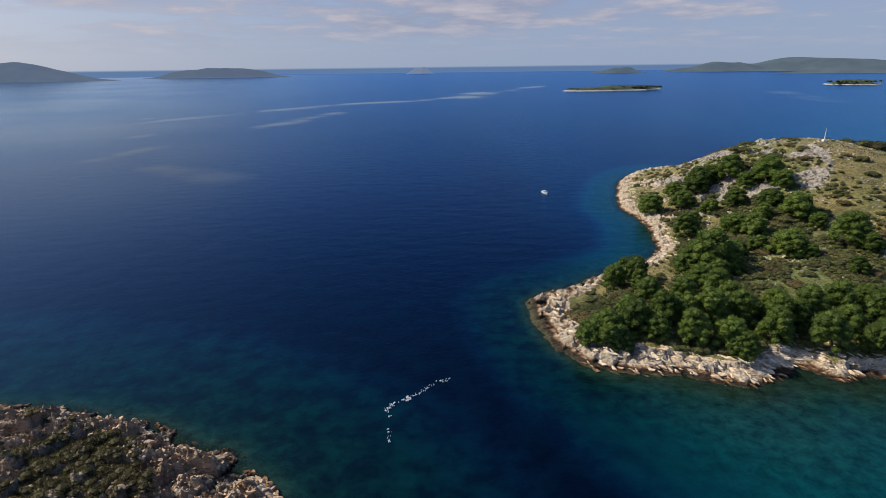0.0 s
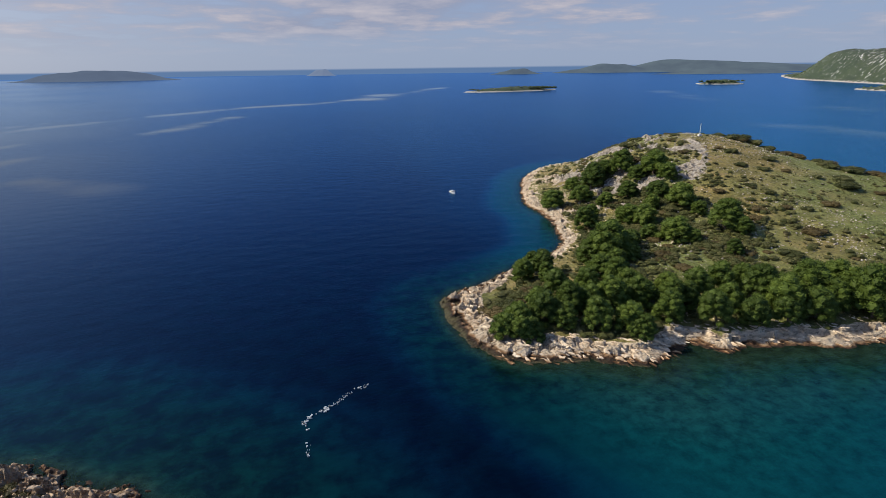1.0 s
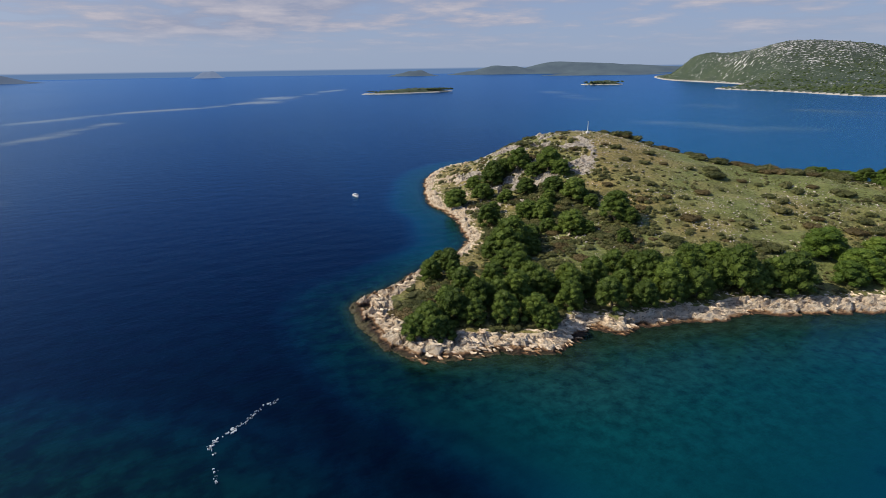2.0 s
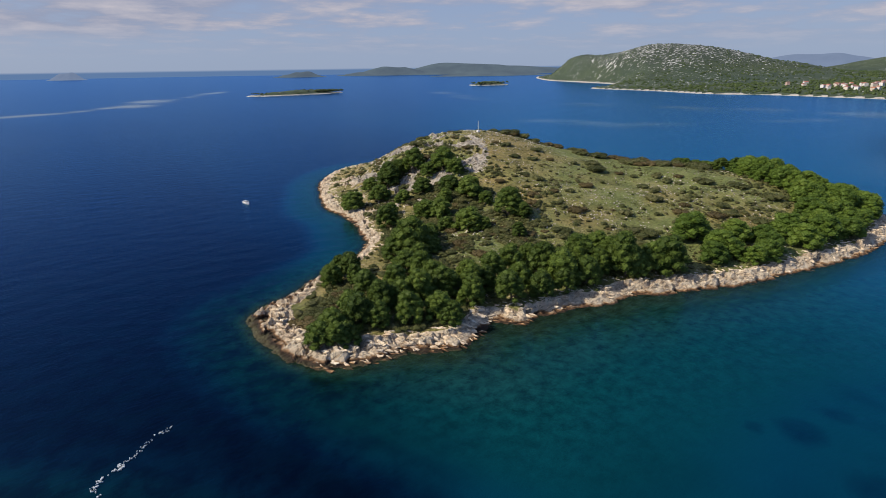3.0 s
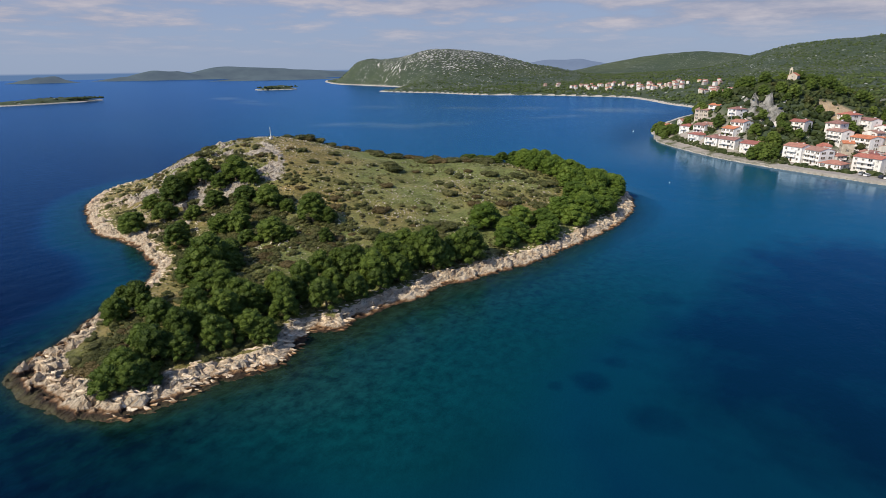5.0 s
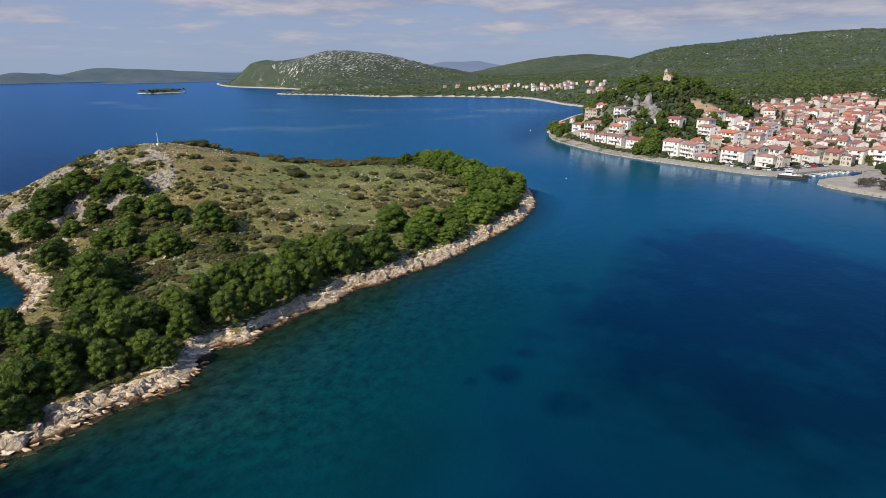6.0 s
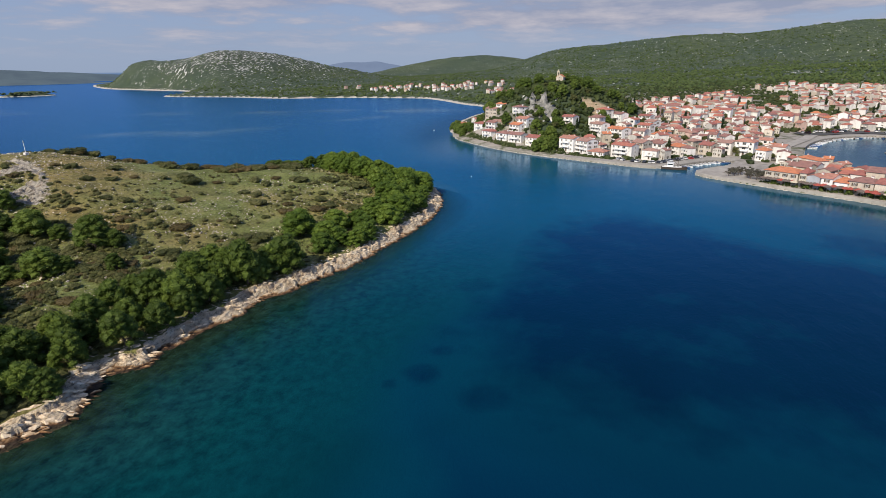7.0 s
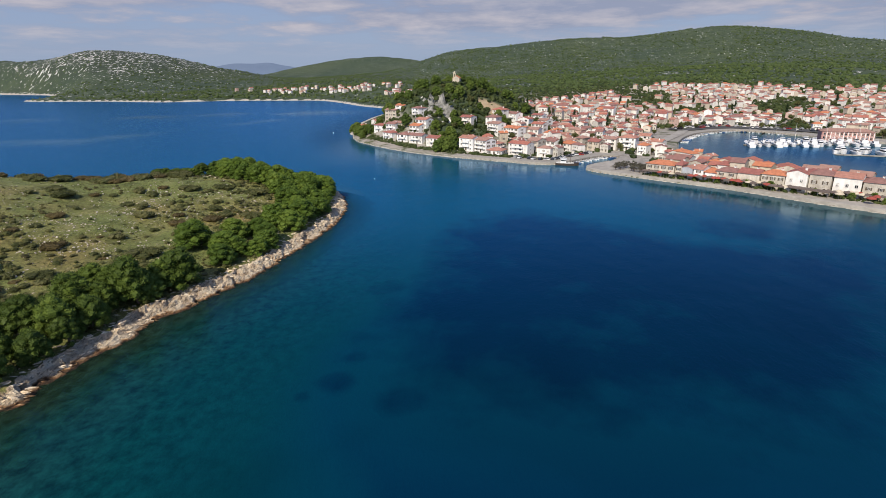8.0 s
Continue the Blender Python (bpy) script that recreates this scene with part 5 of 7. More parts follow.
def chimney_mesh():
    b = Build()
    b.box(-0.35, -0.35, -1.2, 0.35, 0.35, 0.9, 0).box(-0.45, -0.45, 0.9, 0.45, 0.45, 1.02, 0)
    for x in (-0.3, 0.2):
        b.box(x, -0.3, 1.02, x + 0.1, 0.3, 1.25, 0)
    b.box(-0.42, -0.42, 1.25, 0.42, 0.42, 1.35, 1, 0.12)
    return b.mesh("chimney", [WHITE_PLASTER, TILES])


CHIMNEY = chimney_mesh()


def balcony_mesh(w):
    b = Build()
    b.box(-w / 2, -1.3, -0.18, w / 2, 0, 0, 0)
    b.box(-w / 2, -1.3, 0.0, -w / 2 + 0.08, 0, 0.95, 0).box(w / 2 - 0.08, -1.3, 0, w / 2, 0, 0.95, 0)
    b.box(-w / 2, -1.3, 0.88, w / 2, -1.22, 0.97, 0)
    n = max(4, int(w / 0.5))
    for k in range(n):
        x = -w / 2 + (k + 0.5) * w / n
        b.box(x - 0.035, -1.28, 0, x + 0.035, -1.24, 0.9, 0)
    return b.mesh("balcony", [WHITE_PLASTER])


BALCONY = {w: balcony_mesh(w) for w in (3.0, 5.0, 7.5)}


class HouseKind:
    """Meshes and places of a house's parts; the front looks along -y, the foot is at z = 0."""

    def __init__(self, w, d, floors, roof, wall_mat, shutters=True, windows=2, balconies=0, pitch=0.36, across=False):
        self.parts = []
        h = 0.5 + 2.85 * floors
        b = Build()
        b.box(-w / 2, -d / 2, -2.5, w / 2, d / 2, h, 0)
        r = Build()
        o, t = 0.45, 0.22
        if roof == "flat":
            b.box(-w / 2, -d / 2, h, w / 2, -d / 2 + 0.25, h + 0.7, 0).box(-w / 2, d / 2 - 0.25, h, w / 2, d / 2, h + 0.7, 0)
            b.box(-w / 2, -d / 2, h, -w / 2 + 0.25, d / 2, h + 0.7, 0).box(w / 2 - 0.25, -d / 2, h, w / 2, d / 2, h + 0.7, 0)
            r.box(-w / 2 + 0.25, -d / 2 + 0.25, h, w / 2 - 0.25, d / 2 - 0.25, h + 0.12, 0)
        else:
            span, run = (w, d) if across else (d, w)
            top = h + pitch * span / 2
            e = h - pitch * o
            hip = min(run * 0.32, span * 0.45) if roof == "hip" else 0.0

            def turn(p):
                return (p[1], p[0], p[2]) if across else p
            half, q = run / 2 + (o if hip else 0.18), span / 2 + o
            ridge = run / 2 - hip if hip else run / 2 + 0.18
            for lift, rev in ((t, False), (0.0, True)):
                v = [(-half, -q, e + lift), (half, -q, e + lift), (half, q, e + lift), (-half, q, e + lift), (-ridge, 0, top + lift), (ridge, 0, top + lift)]
                f = [(0, 1, 5, 4), (2, 3, 4, 5)] + ([(1, 2, 5), (3, 0, 4)] if hip else [])
                r.add([turn(p) for p in v], [g[::-1] if rev != across else g for g in f])
            rim = [(-half, -q), (half, -q), (half, q), (-half, q)]
            for k in range(4):
                a, c = rim[k], rim[(k + 1) % 4]
                if hip or k in (0, 2):
                    r.add([turn((*a, e)), turn((*c, e)), turn((*c, e + t)), turn((*a, e + t))], [(0, 1, 2, 3)])
            if not hip:
                for s in (-1, 1):
                    b.add([turn((s * run / 2, -span / 2, h)), turn((s * run / 2, span / 2, h)), turn((s * run / 2, 0, top))], [(0, 1, 2)])
                    for y in (-1, 1):
                        r.add([turn((s * half, y * q, e)), turn((s * half, 0, top)), turn((s * half, 0, top + t)), turn((s * half, y * q, e + t))], [(0, 1, 2, 3)])
            # ridge course
            r.add([turn(p) for p in [(-ridge, -0.16, top + t - 0.03), (ridge, -0.16, top + t - 0.03), (ridge, 0, top + t + 0.12), (-ridge, 0, top + t + 0.12)]], [(0, 1, 2, 3)])
            r.add([turn(p) for p in [(-ridge, 0.16, top + t - 0.03), (ridge, 0.16, top + t - 0.03), (ridge, 0, top + t + 0.12), (-ridge, 0, top + t + 0.12)]], [(3, 2, 1, 0)])
            if windows > 1:
                cx, cy = (w * 0.22, d * 0.12)
                self.parts.append(("chimney", CHIMNEY, pose(cx, cy, top - 0.4)))
        self.parts.insert(0, ("roof", r.mesh("roof", [CONCRETE if roof == "flat" else TILES]), None))
        self.parts.insert(0, ("wall", b.mesh("wall", [wall_mat]), None))
        win = WINDOW_SHUTTERED if shutters else WINDOW_PLAIN
        full = int(floors)
        if windows:
            n = max(1, int((w - 0.8) / 2.5)) if windows > 1 else min(2, int(w / 4))
            for fl in range(full):
                z = 0.5 + 2.85 * fl + 0.85
                for k in range(n):
                    x = -w / 2 + (k + 0.5) * w / n
                    if fl == 0 and k == n // 2 and windows > 1:
                        self.parts.append(("door", DOOR, pose(x, -d / 2, 0.5)))
                    else:
                        self.parts.append(("window", WINDOW_WIDE if balconies and k == n // 2 else win, pose(x, -d / 2, z)))
                if windows > 1:
                    for side, a in ((w / 2, 90), (-w / 2, -90)):
                        m = max(1, int((d - 1) / 3.6))
                        for k in range(m):
                            if windows > 2 or (k + fl) % 2 == 0:
                                self.parts.append(("window", win, pose(side, -d / 2 + (k + 0.5) * d / m, z, 0, 0, a)))
            for fl in range(1, full):
                if fl <= balconies:
                    wide = 7.5 if w > 11 else 5.0 if w > 8 else 3.0
                    self.parts.append(("balcony", BALCONY[wide], pose(0, -d / 2, 0.5 + 2.85 * fl)))

    def place(self, m, label, group):
        t = thing("house", label, "house", group, at=m)
        for name, data, at in self.parts:
            part(name, data, t, at)
        return t


def on_land(points):
    p = np.array(points, float)
    return main_height(p[:, 0], p[:, 1])[0]


# x, y of the front, width, storeys, wall: 0 white, 1 stone, 2 cream
PIER_ROW = [
    (258.5, -67, 13.0, 2.1, 1), (254, -73.7, 2.8, 2.3, 1), (251.8, -77.1, 5.2, 1.9, 3), (249.2, -81.1, 4.3, 2.0, 0), (246.9, -84.9, 4.6, 1.5, 0),
    (243.4, -90.4, 8.2, 2.1, 2), (238.6, -97.5, 8.6, 1.9, 1), (233.7, -104.8, 8.6, 2.2, 1), (229.1, -111.7, 7.6, 2.6, 0), (225, -118.2, 7.5, 2.7, 1),
    (220.5, -125.3, 9.0, 2.7, 0), (215.9, -132.2, 7.5, 2.6, 1), (209, -141, 10, 2.4, 1), (201, -152, 10, 2.6, 0), (193, -163, 10, 2.4, 1)]
TOWN_ROW = [
    (387, 98, 10.8, 2, 0), (369, 87, 11.3, 2, 0), (357, 75, 9.9, 2, 0), (362, 67, 10.2, 2, 0), (350, 65, 12.0, 2, 0),
    (342, 52, 11.7, 2, 0), (329, 30, 11.3, 3, 0), (326, 21, 12.6, 3, 0), (316, 13, 10.2, 1, 0), (366, 15, 12.0, 3, 0),
    (362, 3, 13.5, 3, 0), (314, -1, 13.8, 3, 0), (322, -10, 8.3, 3, 1), (334, -20, 10.9, 2, 0), (331, -30, 10.7, 2, 0),
    (343, -39, 6.0, 3, 1), (336, -46, 8.2, 2, 2), (340, -56, 9.0, 3, 0), (336, -65, 10.5, 3, 0), (347, -77, 10.7, 1, 2)]
HILL_ROW = [
    (458, 119, 7.5, 2, 0), (388, 89, 9.5, 3, 2), (387, 82, 7.5, 2, 0), (374, 68, 7.5, 3, 0), (438, 125, 7.5, 2, 0), (372, 34, 8.5, 2, 0), (395, 13, 8.5, 2, 0), (396, 3, 9.5, 2, 0), (392, -5, 7.5, 2, 0), (370, -10, 8.5, 2, 0), (374, 82, 9.5, 2, 2), (365, 63, 9.5, 2, 0), (374, 17, 7.5, 3, 0), (379, 0, 7.5, 2, 0), (414, -15, 8.5, 2, 0), (377, -14, 8.5, 3, 0), (373, 86, 8.5, 3, 0), (402, -19, 7.5, 2, 0)]
GREY_PLASTER = wall_material("grey_blue_plaster", [(0.0, (0.44, 0.46, 0.49)), (0.5, (0.42, 0.44, 0.47))])


def back_rows():
    """The crowded houses behind the front row of the old quay."""
    rng = random.Random(29)
    rows = []
    for shift in (10.0, 19.5):
        for x, y, w, floors, kind in PIER_ROW:
            if w < 4 or rng.random() < 0.08:
                continue
            q = shift + rng.uniform(-1.2, 1.2)
            s = rng.uniform(-2, 2)
            p = (x + 0.8 * q - 0.6 * s, y - 0.6 * q - 0.8 * s)
            if shore_distance(np.array([p[0]]), np.array([p[1]]), MAIN_SHORE)[0] > 6 and shore_distance(np.array([p[0] + 6.4]), np.array([p[1] - 4.8]), MAIN_SHORE)[0] > 3:
                rows.append((*p, min(8.5, max(5.0, w * rng.uniform(0.7, 1.0))), rng.choice((2, 2.2, 2.4, 2.7)), rng.choice((0, 1, 1, 2, 0))))
    return rows


BACK_ROW = back_rows()
WALLS = (WHITE_PLASTER, MASONRY, CREAM_PLASTER, GREY_PLASTER)
WORDS = ("white plastered", "weathered grey stone", "cream plastered", "grey-blue plastered")


def build_rows():
    rng = random.Random(21)
    for row, group, deep in ((PIER_ROW, "houses on the old quay", 8.0), (BACK_ROW, "houses on the old quay", 7.5), (TOWN_ROW, "houses along the town shore", 8.5), (HILL_ROW, "houses on the chapel hill", 7.5)):
        h = on_land([r[:2] for r in row])
        for (x, y, w, floors, kind), z in zip(row, h):
            gable = "hip" if rng.random() < 0.25 else "gable"
            w = w * (0.95 if row is TOWN_ROW else 1.1 if row is HILL_ROW else 1)
            spec = HouseKind(w - 0.25, deep * (1 if row is PIER_ROW else rng.uniform(0.8, 1.0)), floors, gable, WALLS[kind], kind != 0 or rng.random() < 0.4, 3 if row is not BACK_ROW else 1,
                             balconies=2 if kind == 0 and row in (TOWN_ROW, HILL_ROW) and floors > 1 else 0, across=rng.random() < 0.3 and w < 10)
            turn = SEAWARD + (rng.uniform(-4, 4) if row in (PIER_ROW, BACK_ROW) else rng.uniform(-16, 16))
            back = Vector((0.8, -0.6, 0)) * (deep / 2 - (2.4 if row is PIER_ROW else 0))
            spec.place(pose(x + back.x, y + back.y, max(z, 1.3), 0, 0, turn) @ Matrix.Diagonal((1, 1, rng.uniform(0.80, 0.94) if row in (PIER_ROW, BACK_ROW) else rng.uniform(0.72, 0.9), 1)),
                       f"{WORDS[kind]} {'three' if floors >= 2.6 else 'two' if floors >= 2 else 'one'}-storey house with orange tiled roof on the quay", group)


build_rows()

KINDS_NEAR = [HouseKind(w, d, f, r, m, s, 2, bal, across=ac) for w, d, f, r, m, s, bal, ac in (
    (7.5, 7, 2, "gable", PLASTER, True, 0, False), (8.5, 7.5, 2, "hip", PLASTER, False, 1, False), (7, 8, 2.6, "gable", PLASTER, False, 2, True),
    (9, 7.5, 2, "gable", PLASTER, False, 1, False), (6, 7, 2, "gable", MASONRY, True, 0, True), (8, 7, 1.6, "gable", PLASTER, True, 0, False),
    (9.5, 8, 2.4, "hip", WHITE_PLASTER, False, 2, False))]
KINDS_MID = [HouseKind(w, d, f, r, m, s, 1, bal, across=ac) for w, d, f, r, m, s, bal, ac in (
    (7.5, 7, 2, "gable", PLASTER, False, 0, False), (9, 8, 2, "hip", PLASTER, False, 1, False), (8, 8, 2.6, "gable", PLASTER, False, 0, True),
    (9.5, 7.5, 1.7, "gable", PLASTER, False, 0, False), (8.5, 8, 2, "hip", WHITE_PLASTER, False, 0, False), (12, 9, 3, "gable", WHITE_PLASTER, False, 1, False))]
KINDS_FAR = [HouseKind(w, d, f, r, m, False, 0, 0, across=ac) for w, d, f, r, m, ac in (
    (8.5, 8, 2, "gable", PLASTER, False), (9.5, 8.5, 2, "hip", PLASTER, False), (8, 9, 2.6, "gable", WHITE_PLASTER, True), (11, 9, 2, "gable", WHITE_PLASTER, False), (7, 7, 1.5, "gable", PLASTER, True))]


def church_hill(x, y):
    return np.exp(-((x - 430) / 58) ** 2 / 2 - ((y - 52) / 44) ** 2 / 2)


class Quarter:
    """Houses too far off to tell apart, gathered into one mesh."""

    def __init__(self):
        self.v, self.f, self.s, self.o = [], [], [], 0

    def place(self, spec, m):
        for name, data, at in spec.parts:
            if name not in ("wall", "roof"):
                continue
            v = np.array([(m @ p.co)[:] for p in data.vertices])
            self.v.append(v)
            self.f += [tuple(self.o + i for i in q.vertices) for q in data.polygons]
            self.s += [1 if name == "roof" else 0] * len(data.polygons)
            self.o += len(v)

    def close(self, name, label):
        me = mesh_from(name, np.concatenate(self.v), self.f, [FAR_PLASTER, FAR_TILES], self.s)
        return tagged(new(name, me), label, "houses", kind="stuff")


def build_town():
    """Blocks of houses climbing from the harbour, in loose rows."""
    rng = random.Random(33)
    c, s = 0.8, -0.6
    spots = []
    for i in range(-19, 92):
        for j in range(-62, 62):
            u, v = 300 + i * 9.6 + rng.uniform(-3.8, 3.8), j * 9.8 + (i % 2) * 4.6 + rng.uniform(-3.8, 3.8)
            spots.append((u * c - v * s, u * s + v * c))
    p = np.array(spots)
    h, d = main_height(p[:, 0], p[:, 1])
    hill = church_hill(p[:, 0], p[:, 1])
    keepout = fractal(p[:, 0], p[:, 1], 70, 3, 17)
    far_part = Quarter()
    found = []
    used = [Vector((r[0] + 3, r[1] - 2)) for r in PIER_ROW + BACK_ROW + TOWN_ROW + HILL_ROW]
    for (x, y), z, dd, hl, ko in zip(spots, h, d, hill, keepout):
        r, a = math.hypot(x, y), math.degrees(math.atan2(y, x))
        if y < -40 and x > 256 and (x - 308) * 134 - (y + 56) * 136 < 3600 and dd < 40 and x < 312 and y > -75:
            continue
        pen = x + 0.62 * y < 225 and y < -50 and x < 330
        if pen or r > 860 or a > 14 or a < -40 or dd < (7 if pen else 11):
            continue
        edge = 640 + 170 * smooth(-a, 2, 16)
        if r > edge or hl > 0.30 or (ko < 0.31 and r > 400) or (r > 430 and rng.random() < 0.14) or (a > -1 and r > 420):
            continue
        if 30 > dd and x > 372 and y < -88:
            continue
        if any((v.x - x) ** 2 + (v.y - y) ** 2 < 50 for v in used):
            continue
        used.append(Vector((x, y)))
        found.append((r, x, y, z))
    for k, (r, x, y, z) in enumerate(sorted(found)):
        turn = SEAWARD + rng.choice((0, 0, 90, -90, 25, -30, 50)) + rng.uniform(-14, 14)
        m = pose(x, y, z + 0.2, 0, 0, turn) @ Matrix.Diagonal((rng.uniform(0.55, 0.86), rng.uniform(0.58, 0.82), rng.uniform(0.58, 0.92), 1))
        if k >= 275:
            far_part.place(rng.choice(KINDS_FAR), m @ Matrix.Diagonal((0.86, 0.86, 0.9, 1)))
        else:
            kinds = KINDS_NEAR if k < 150 else KINDS_MID
            rng.choice(kinds).place(m, "pale plastered house with red clay roof in a hillside town", "houses in the town")
    far_part.close("upper_town", "rows of pale houses with red clay roofs up the slope")
    # small villages behind the far shore
    village = Quarter()
    for cx, cy, n, wide in ((1010, 445, 26, 60), (1005, 350, 34, 50), (1020, 280, 22, 40), (900, 160, 30, 38)):
        pts = [(cx + rng.gauss(0, wide * 0.55), cy + rng.gauss(0, wide)) for _ in range(n)]
        for (x, y), z in zip(pts, on_land(pts)):
            if z > 8:
                village.place(rng.choice(KINDS_FAR), pose(x, y, z + 0.6, 0, 0, SEAWARD + rng.choice((0, 90, 30))) @ Matrix.Diagonal((0.66, 0.66, 0.66, 1)))

    village.close("far_villages", "small villages of pale houses with red roofs among trees")


build_town()


# ---- quays and streets ----
def shore_stretch(a, b):
    """The shore points between the ones nearest to a and b, in order."""
    i = int(np.argmin(np.hypot(MAIN_SHORE[:, 0] - a[0], MAIN_SHORE[:, 1] - a[1])))
    j = int(np.argmin(np.hypot(MAIN_SHORE[:, 0] - b[0], MAIN_SHORE[:, 1] - b[1])))
    return MAIN_SHORE[i:j + 1]


def ribbon(name, line, offset0, offset1, z0, z1, foot, material, label, category):
    """A raised strip beside the shore line: walls down to foot, a flat top. Offsets run inland."""
    t = np.gradient(line, axis=0)
    t /= np.linalg.norm(t, axis=1)[:, None]
    inland = np.stack([-t[:, 1], t[:, 0]], 1)
    rows = []
    for off, z in ((offset0, foot), (offset0, z0), (offset0 + 0.35, z0 + 0.12), (offset0 + 0.4, z0), (offset1, z1), (offset1, foot)):
        q = line + inland * off
        rows.append(np.concatenate([q, np.full((len(q), 1), z)], 1))
    v = np.stack(rows, 0)
    ob = new(name, mesh_from(name, v.reshape(-1, 3), grid_faces(len(rows), len(line)), material))
    return tagged(ob, label, category, kind="structure")


ribbon("quay_town", shore_stretch((316, 36), (317, -58)), -0.2, 6.0, 1.36, 1.5, -2.0, CONCRETE, "pale concrete quay with a low kerb along the water", "quay")
ribbon("quay_old", shore_stretch((300, -50), (172, -190)), -0.2, 11.0, 1.38, 1.5, -2.0, PAVING, "pale stone promenade along the old quay", "quay")
ribbon("quay_marina", shore_stretch((379, -107), (380, -234)), -0.4, 7.0, 1.38, 1.55, -2.0, CONCRETE, "pale concrete quay round the marina", "quay")
ribbon("shore_wall", shore_stretch((388, 114), (318, 40)), 2.6, 3.2, 0.7, 1.1, -2.0, CONCRETE, "low pale retaining wall above a pebble shore", "wall")


def road(name, points, width, material, label):
    p = np.array(points, float)
    t = np.linspace(0, 1, 60)
    k = np.linspace(0, 1, len(p))
    line = np.stack([np.interp(t, k, p[:, 0]), np.interp(t, k, p[:, 1])], 1)
    d = np.gradient(line, axis=0)
    d /= np.linalg.norm(d, axis=1)[:, None]
    side = np.stack([-d[:, 1], d[:, 0]], 1)
    rows = []
    for s in (-1, -0.5, 0, 0.5, 1):
        q = line + side * s * width / 2
        rows.append(np.concatenate([q, (main_height(q[:, 0], q[:, 1])[0] + 0.55)[:, None]], 1))
    v = np.stack(rows)
    ob = new(name, mesh_from(name, v.reshape(-1, 3), grid_faces(5, 60), material))
    return tagged(ob, label, "road", kind="structure")


road("road_harbour", [(322, -78), (345, -88), (378, -96), (420, -118), (448, -130)], 7, PAVING, "pale paved street leading to the harbour")
road("road_marina", [(448, -122), (470, -165), (452, -205), (425, -232)], 15, ASPHALT, "grey asphalt parking lane beside the marina")
road("road_upper", [(478, -140), (490, -180), (470, -230)], 7, ASPHALT, "grey asphalt street behind the marina")


# ---- trees of the mainland ----
def cypress_mesh(seed):
    rng = np.random.default_rng(seed)
    rows = [(rng.normal(scale=0.12), rng.normal(scale=0.12), 0.9 + k * 0.85, 0.95 * math.sin(math.pi * (0.2 + 0.76 * k / 9)), 1.15) for k in range(9)]
    return clump_mesh("crown", rows, 70, 0.5, 0.14, CYPRESS, rng, 0.85)


CYPRESS_CROWN = cypress_mesh(3)
CYPRESS_TRUNK = Build().tube((0, 0, -0.4), (0, 0, 1.4), 0.17, 0.13, 7).mesh("trunk", BARK)


def broadleaf_kind(seed):
    rng = np.random.default_rng(seed)
    b = Build().tube((0, 0, -0.5), (0.1, 0, 1.8), 0.2, 0.15, 7)
    rows = []
    for k in range(9):
        a, q = k * 2.4, rng.uniform(0.3, 1.5)
        c = (q * math.cos(a), q * math.sin(a), rng.uniform(2.0, 4.2))
        rows.append((*c, rng.uniform(0.8, 1.2), 0.85))
        b.tube((0.1, 0, 1.5), c, 0.08, 0.04, 5, cap=False)
    return b.mesh("trunk", BARK), clump_mesh("crown", rows, 70, 0.4, 0.16, SCRUB, rng)


BROADLEAF = [broadleaf_kind(s) for s in (51, 52, 53)]


def wood_town():
    rng = random.Random(61)
    # the hill of the chapel and the cape
    n = 0
    while n < 100:
        x, y = rng.gauss(432, 46), rng.gauss(50, 36)
        z, d = main_height(np.array([x]), np.array([y]))
        bare_rock = math.hypot((x - 384) / 9, (y - 53) / 11) < 1 or math.hypot((x - 405) / 11, (y - 12) / 17) < 1
        if d[0] < 14 or z[0] < 9 or bare_rock or math.hypot(x - 429, y - 45) < 7:
            continue
        n += 1
        pine(rng.randrange(6), upright(x, y, z[0] - 0.3, rng.uniform(0.75, 1.25), rng.uniform(0, 360)), "green pine on a wooded hill above the town", "pines on the chapel hill")
    spots = [(412, 118), (418, 121), (424, 122), (430, 124), (408, 113), (400, 112), (416, 113), (396, 106), (436, 128), (426, 116), (444, 128), (331, 44), (334, 41),
             (329, 47), (336, 46), (333, 38), (340, 44), (352, 40), (360, 52), (372, 74), (392, 111), (397, 113), (404, 115), (410, 120), (402, 108), (422, 126), (347, 46), (353, 42), (342, 38), (328, 41)]
    for (x, y), z in zip(spots, on_land(spots)):
        pine(rng.randrange(6), upright(x, y, max(z, 1) - 0.3, rng.uniform(0.85, 1.2), rng.uniform(0, 360)), "dense green pine beside waterfront houses", "pines on the town shore")
    # gardens and street trees
    n = 0
    while n < 260:
        r, a = rng.uniform(330, 700), radians(rng.uniform(-34, 8))
        x, y = r * math.cos(a), r * math.sin(a)
        z, d = main_height(np.array([x]), np.array([y]))
        if d[0] < 9:
            continue
        n += 1
        if rng.random() < 0.22:
            t = thing("cypress_tree", "dark slender cypress between houses", "tree", "cypresses in the town", at=upright(x, y, z[0], rng.uniform(0.8, 1.3), rng.uniform(0, 360)))
            part("trunk", CYPRESS_TRUNK, t)
            part("crown", CYPRESS_CROWN, t)
        else:
            t = thing("broadleaf_tree", "round green garden tree between houses", "tree", "trees in the town", at=upright(x, y, z[0] - 0.2, rng.uniform(0.7, 1.3), rng.uniform(0, 360)))
            trunk, crown = BROADLEAF[rng.randrange(3)]
            part("trunk", trunk, t)
            part("crown", crown, t)


wood_town()


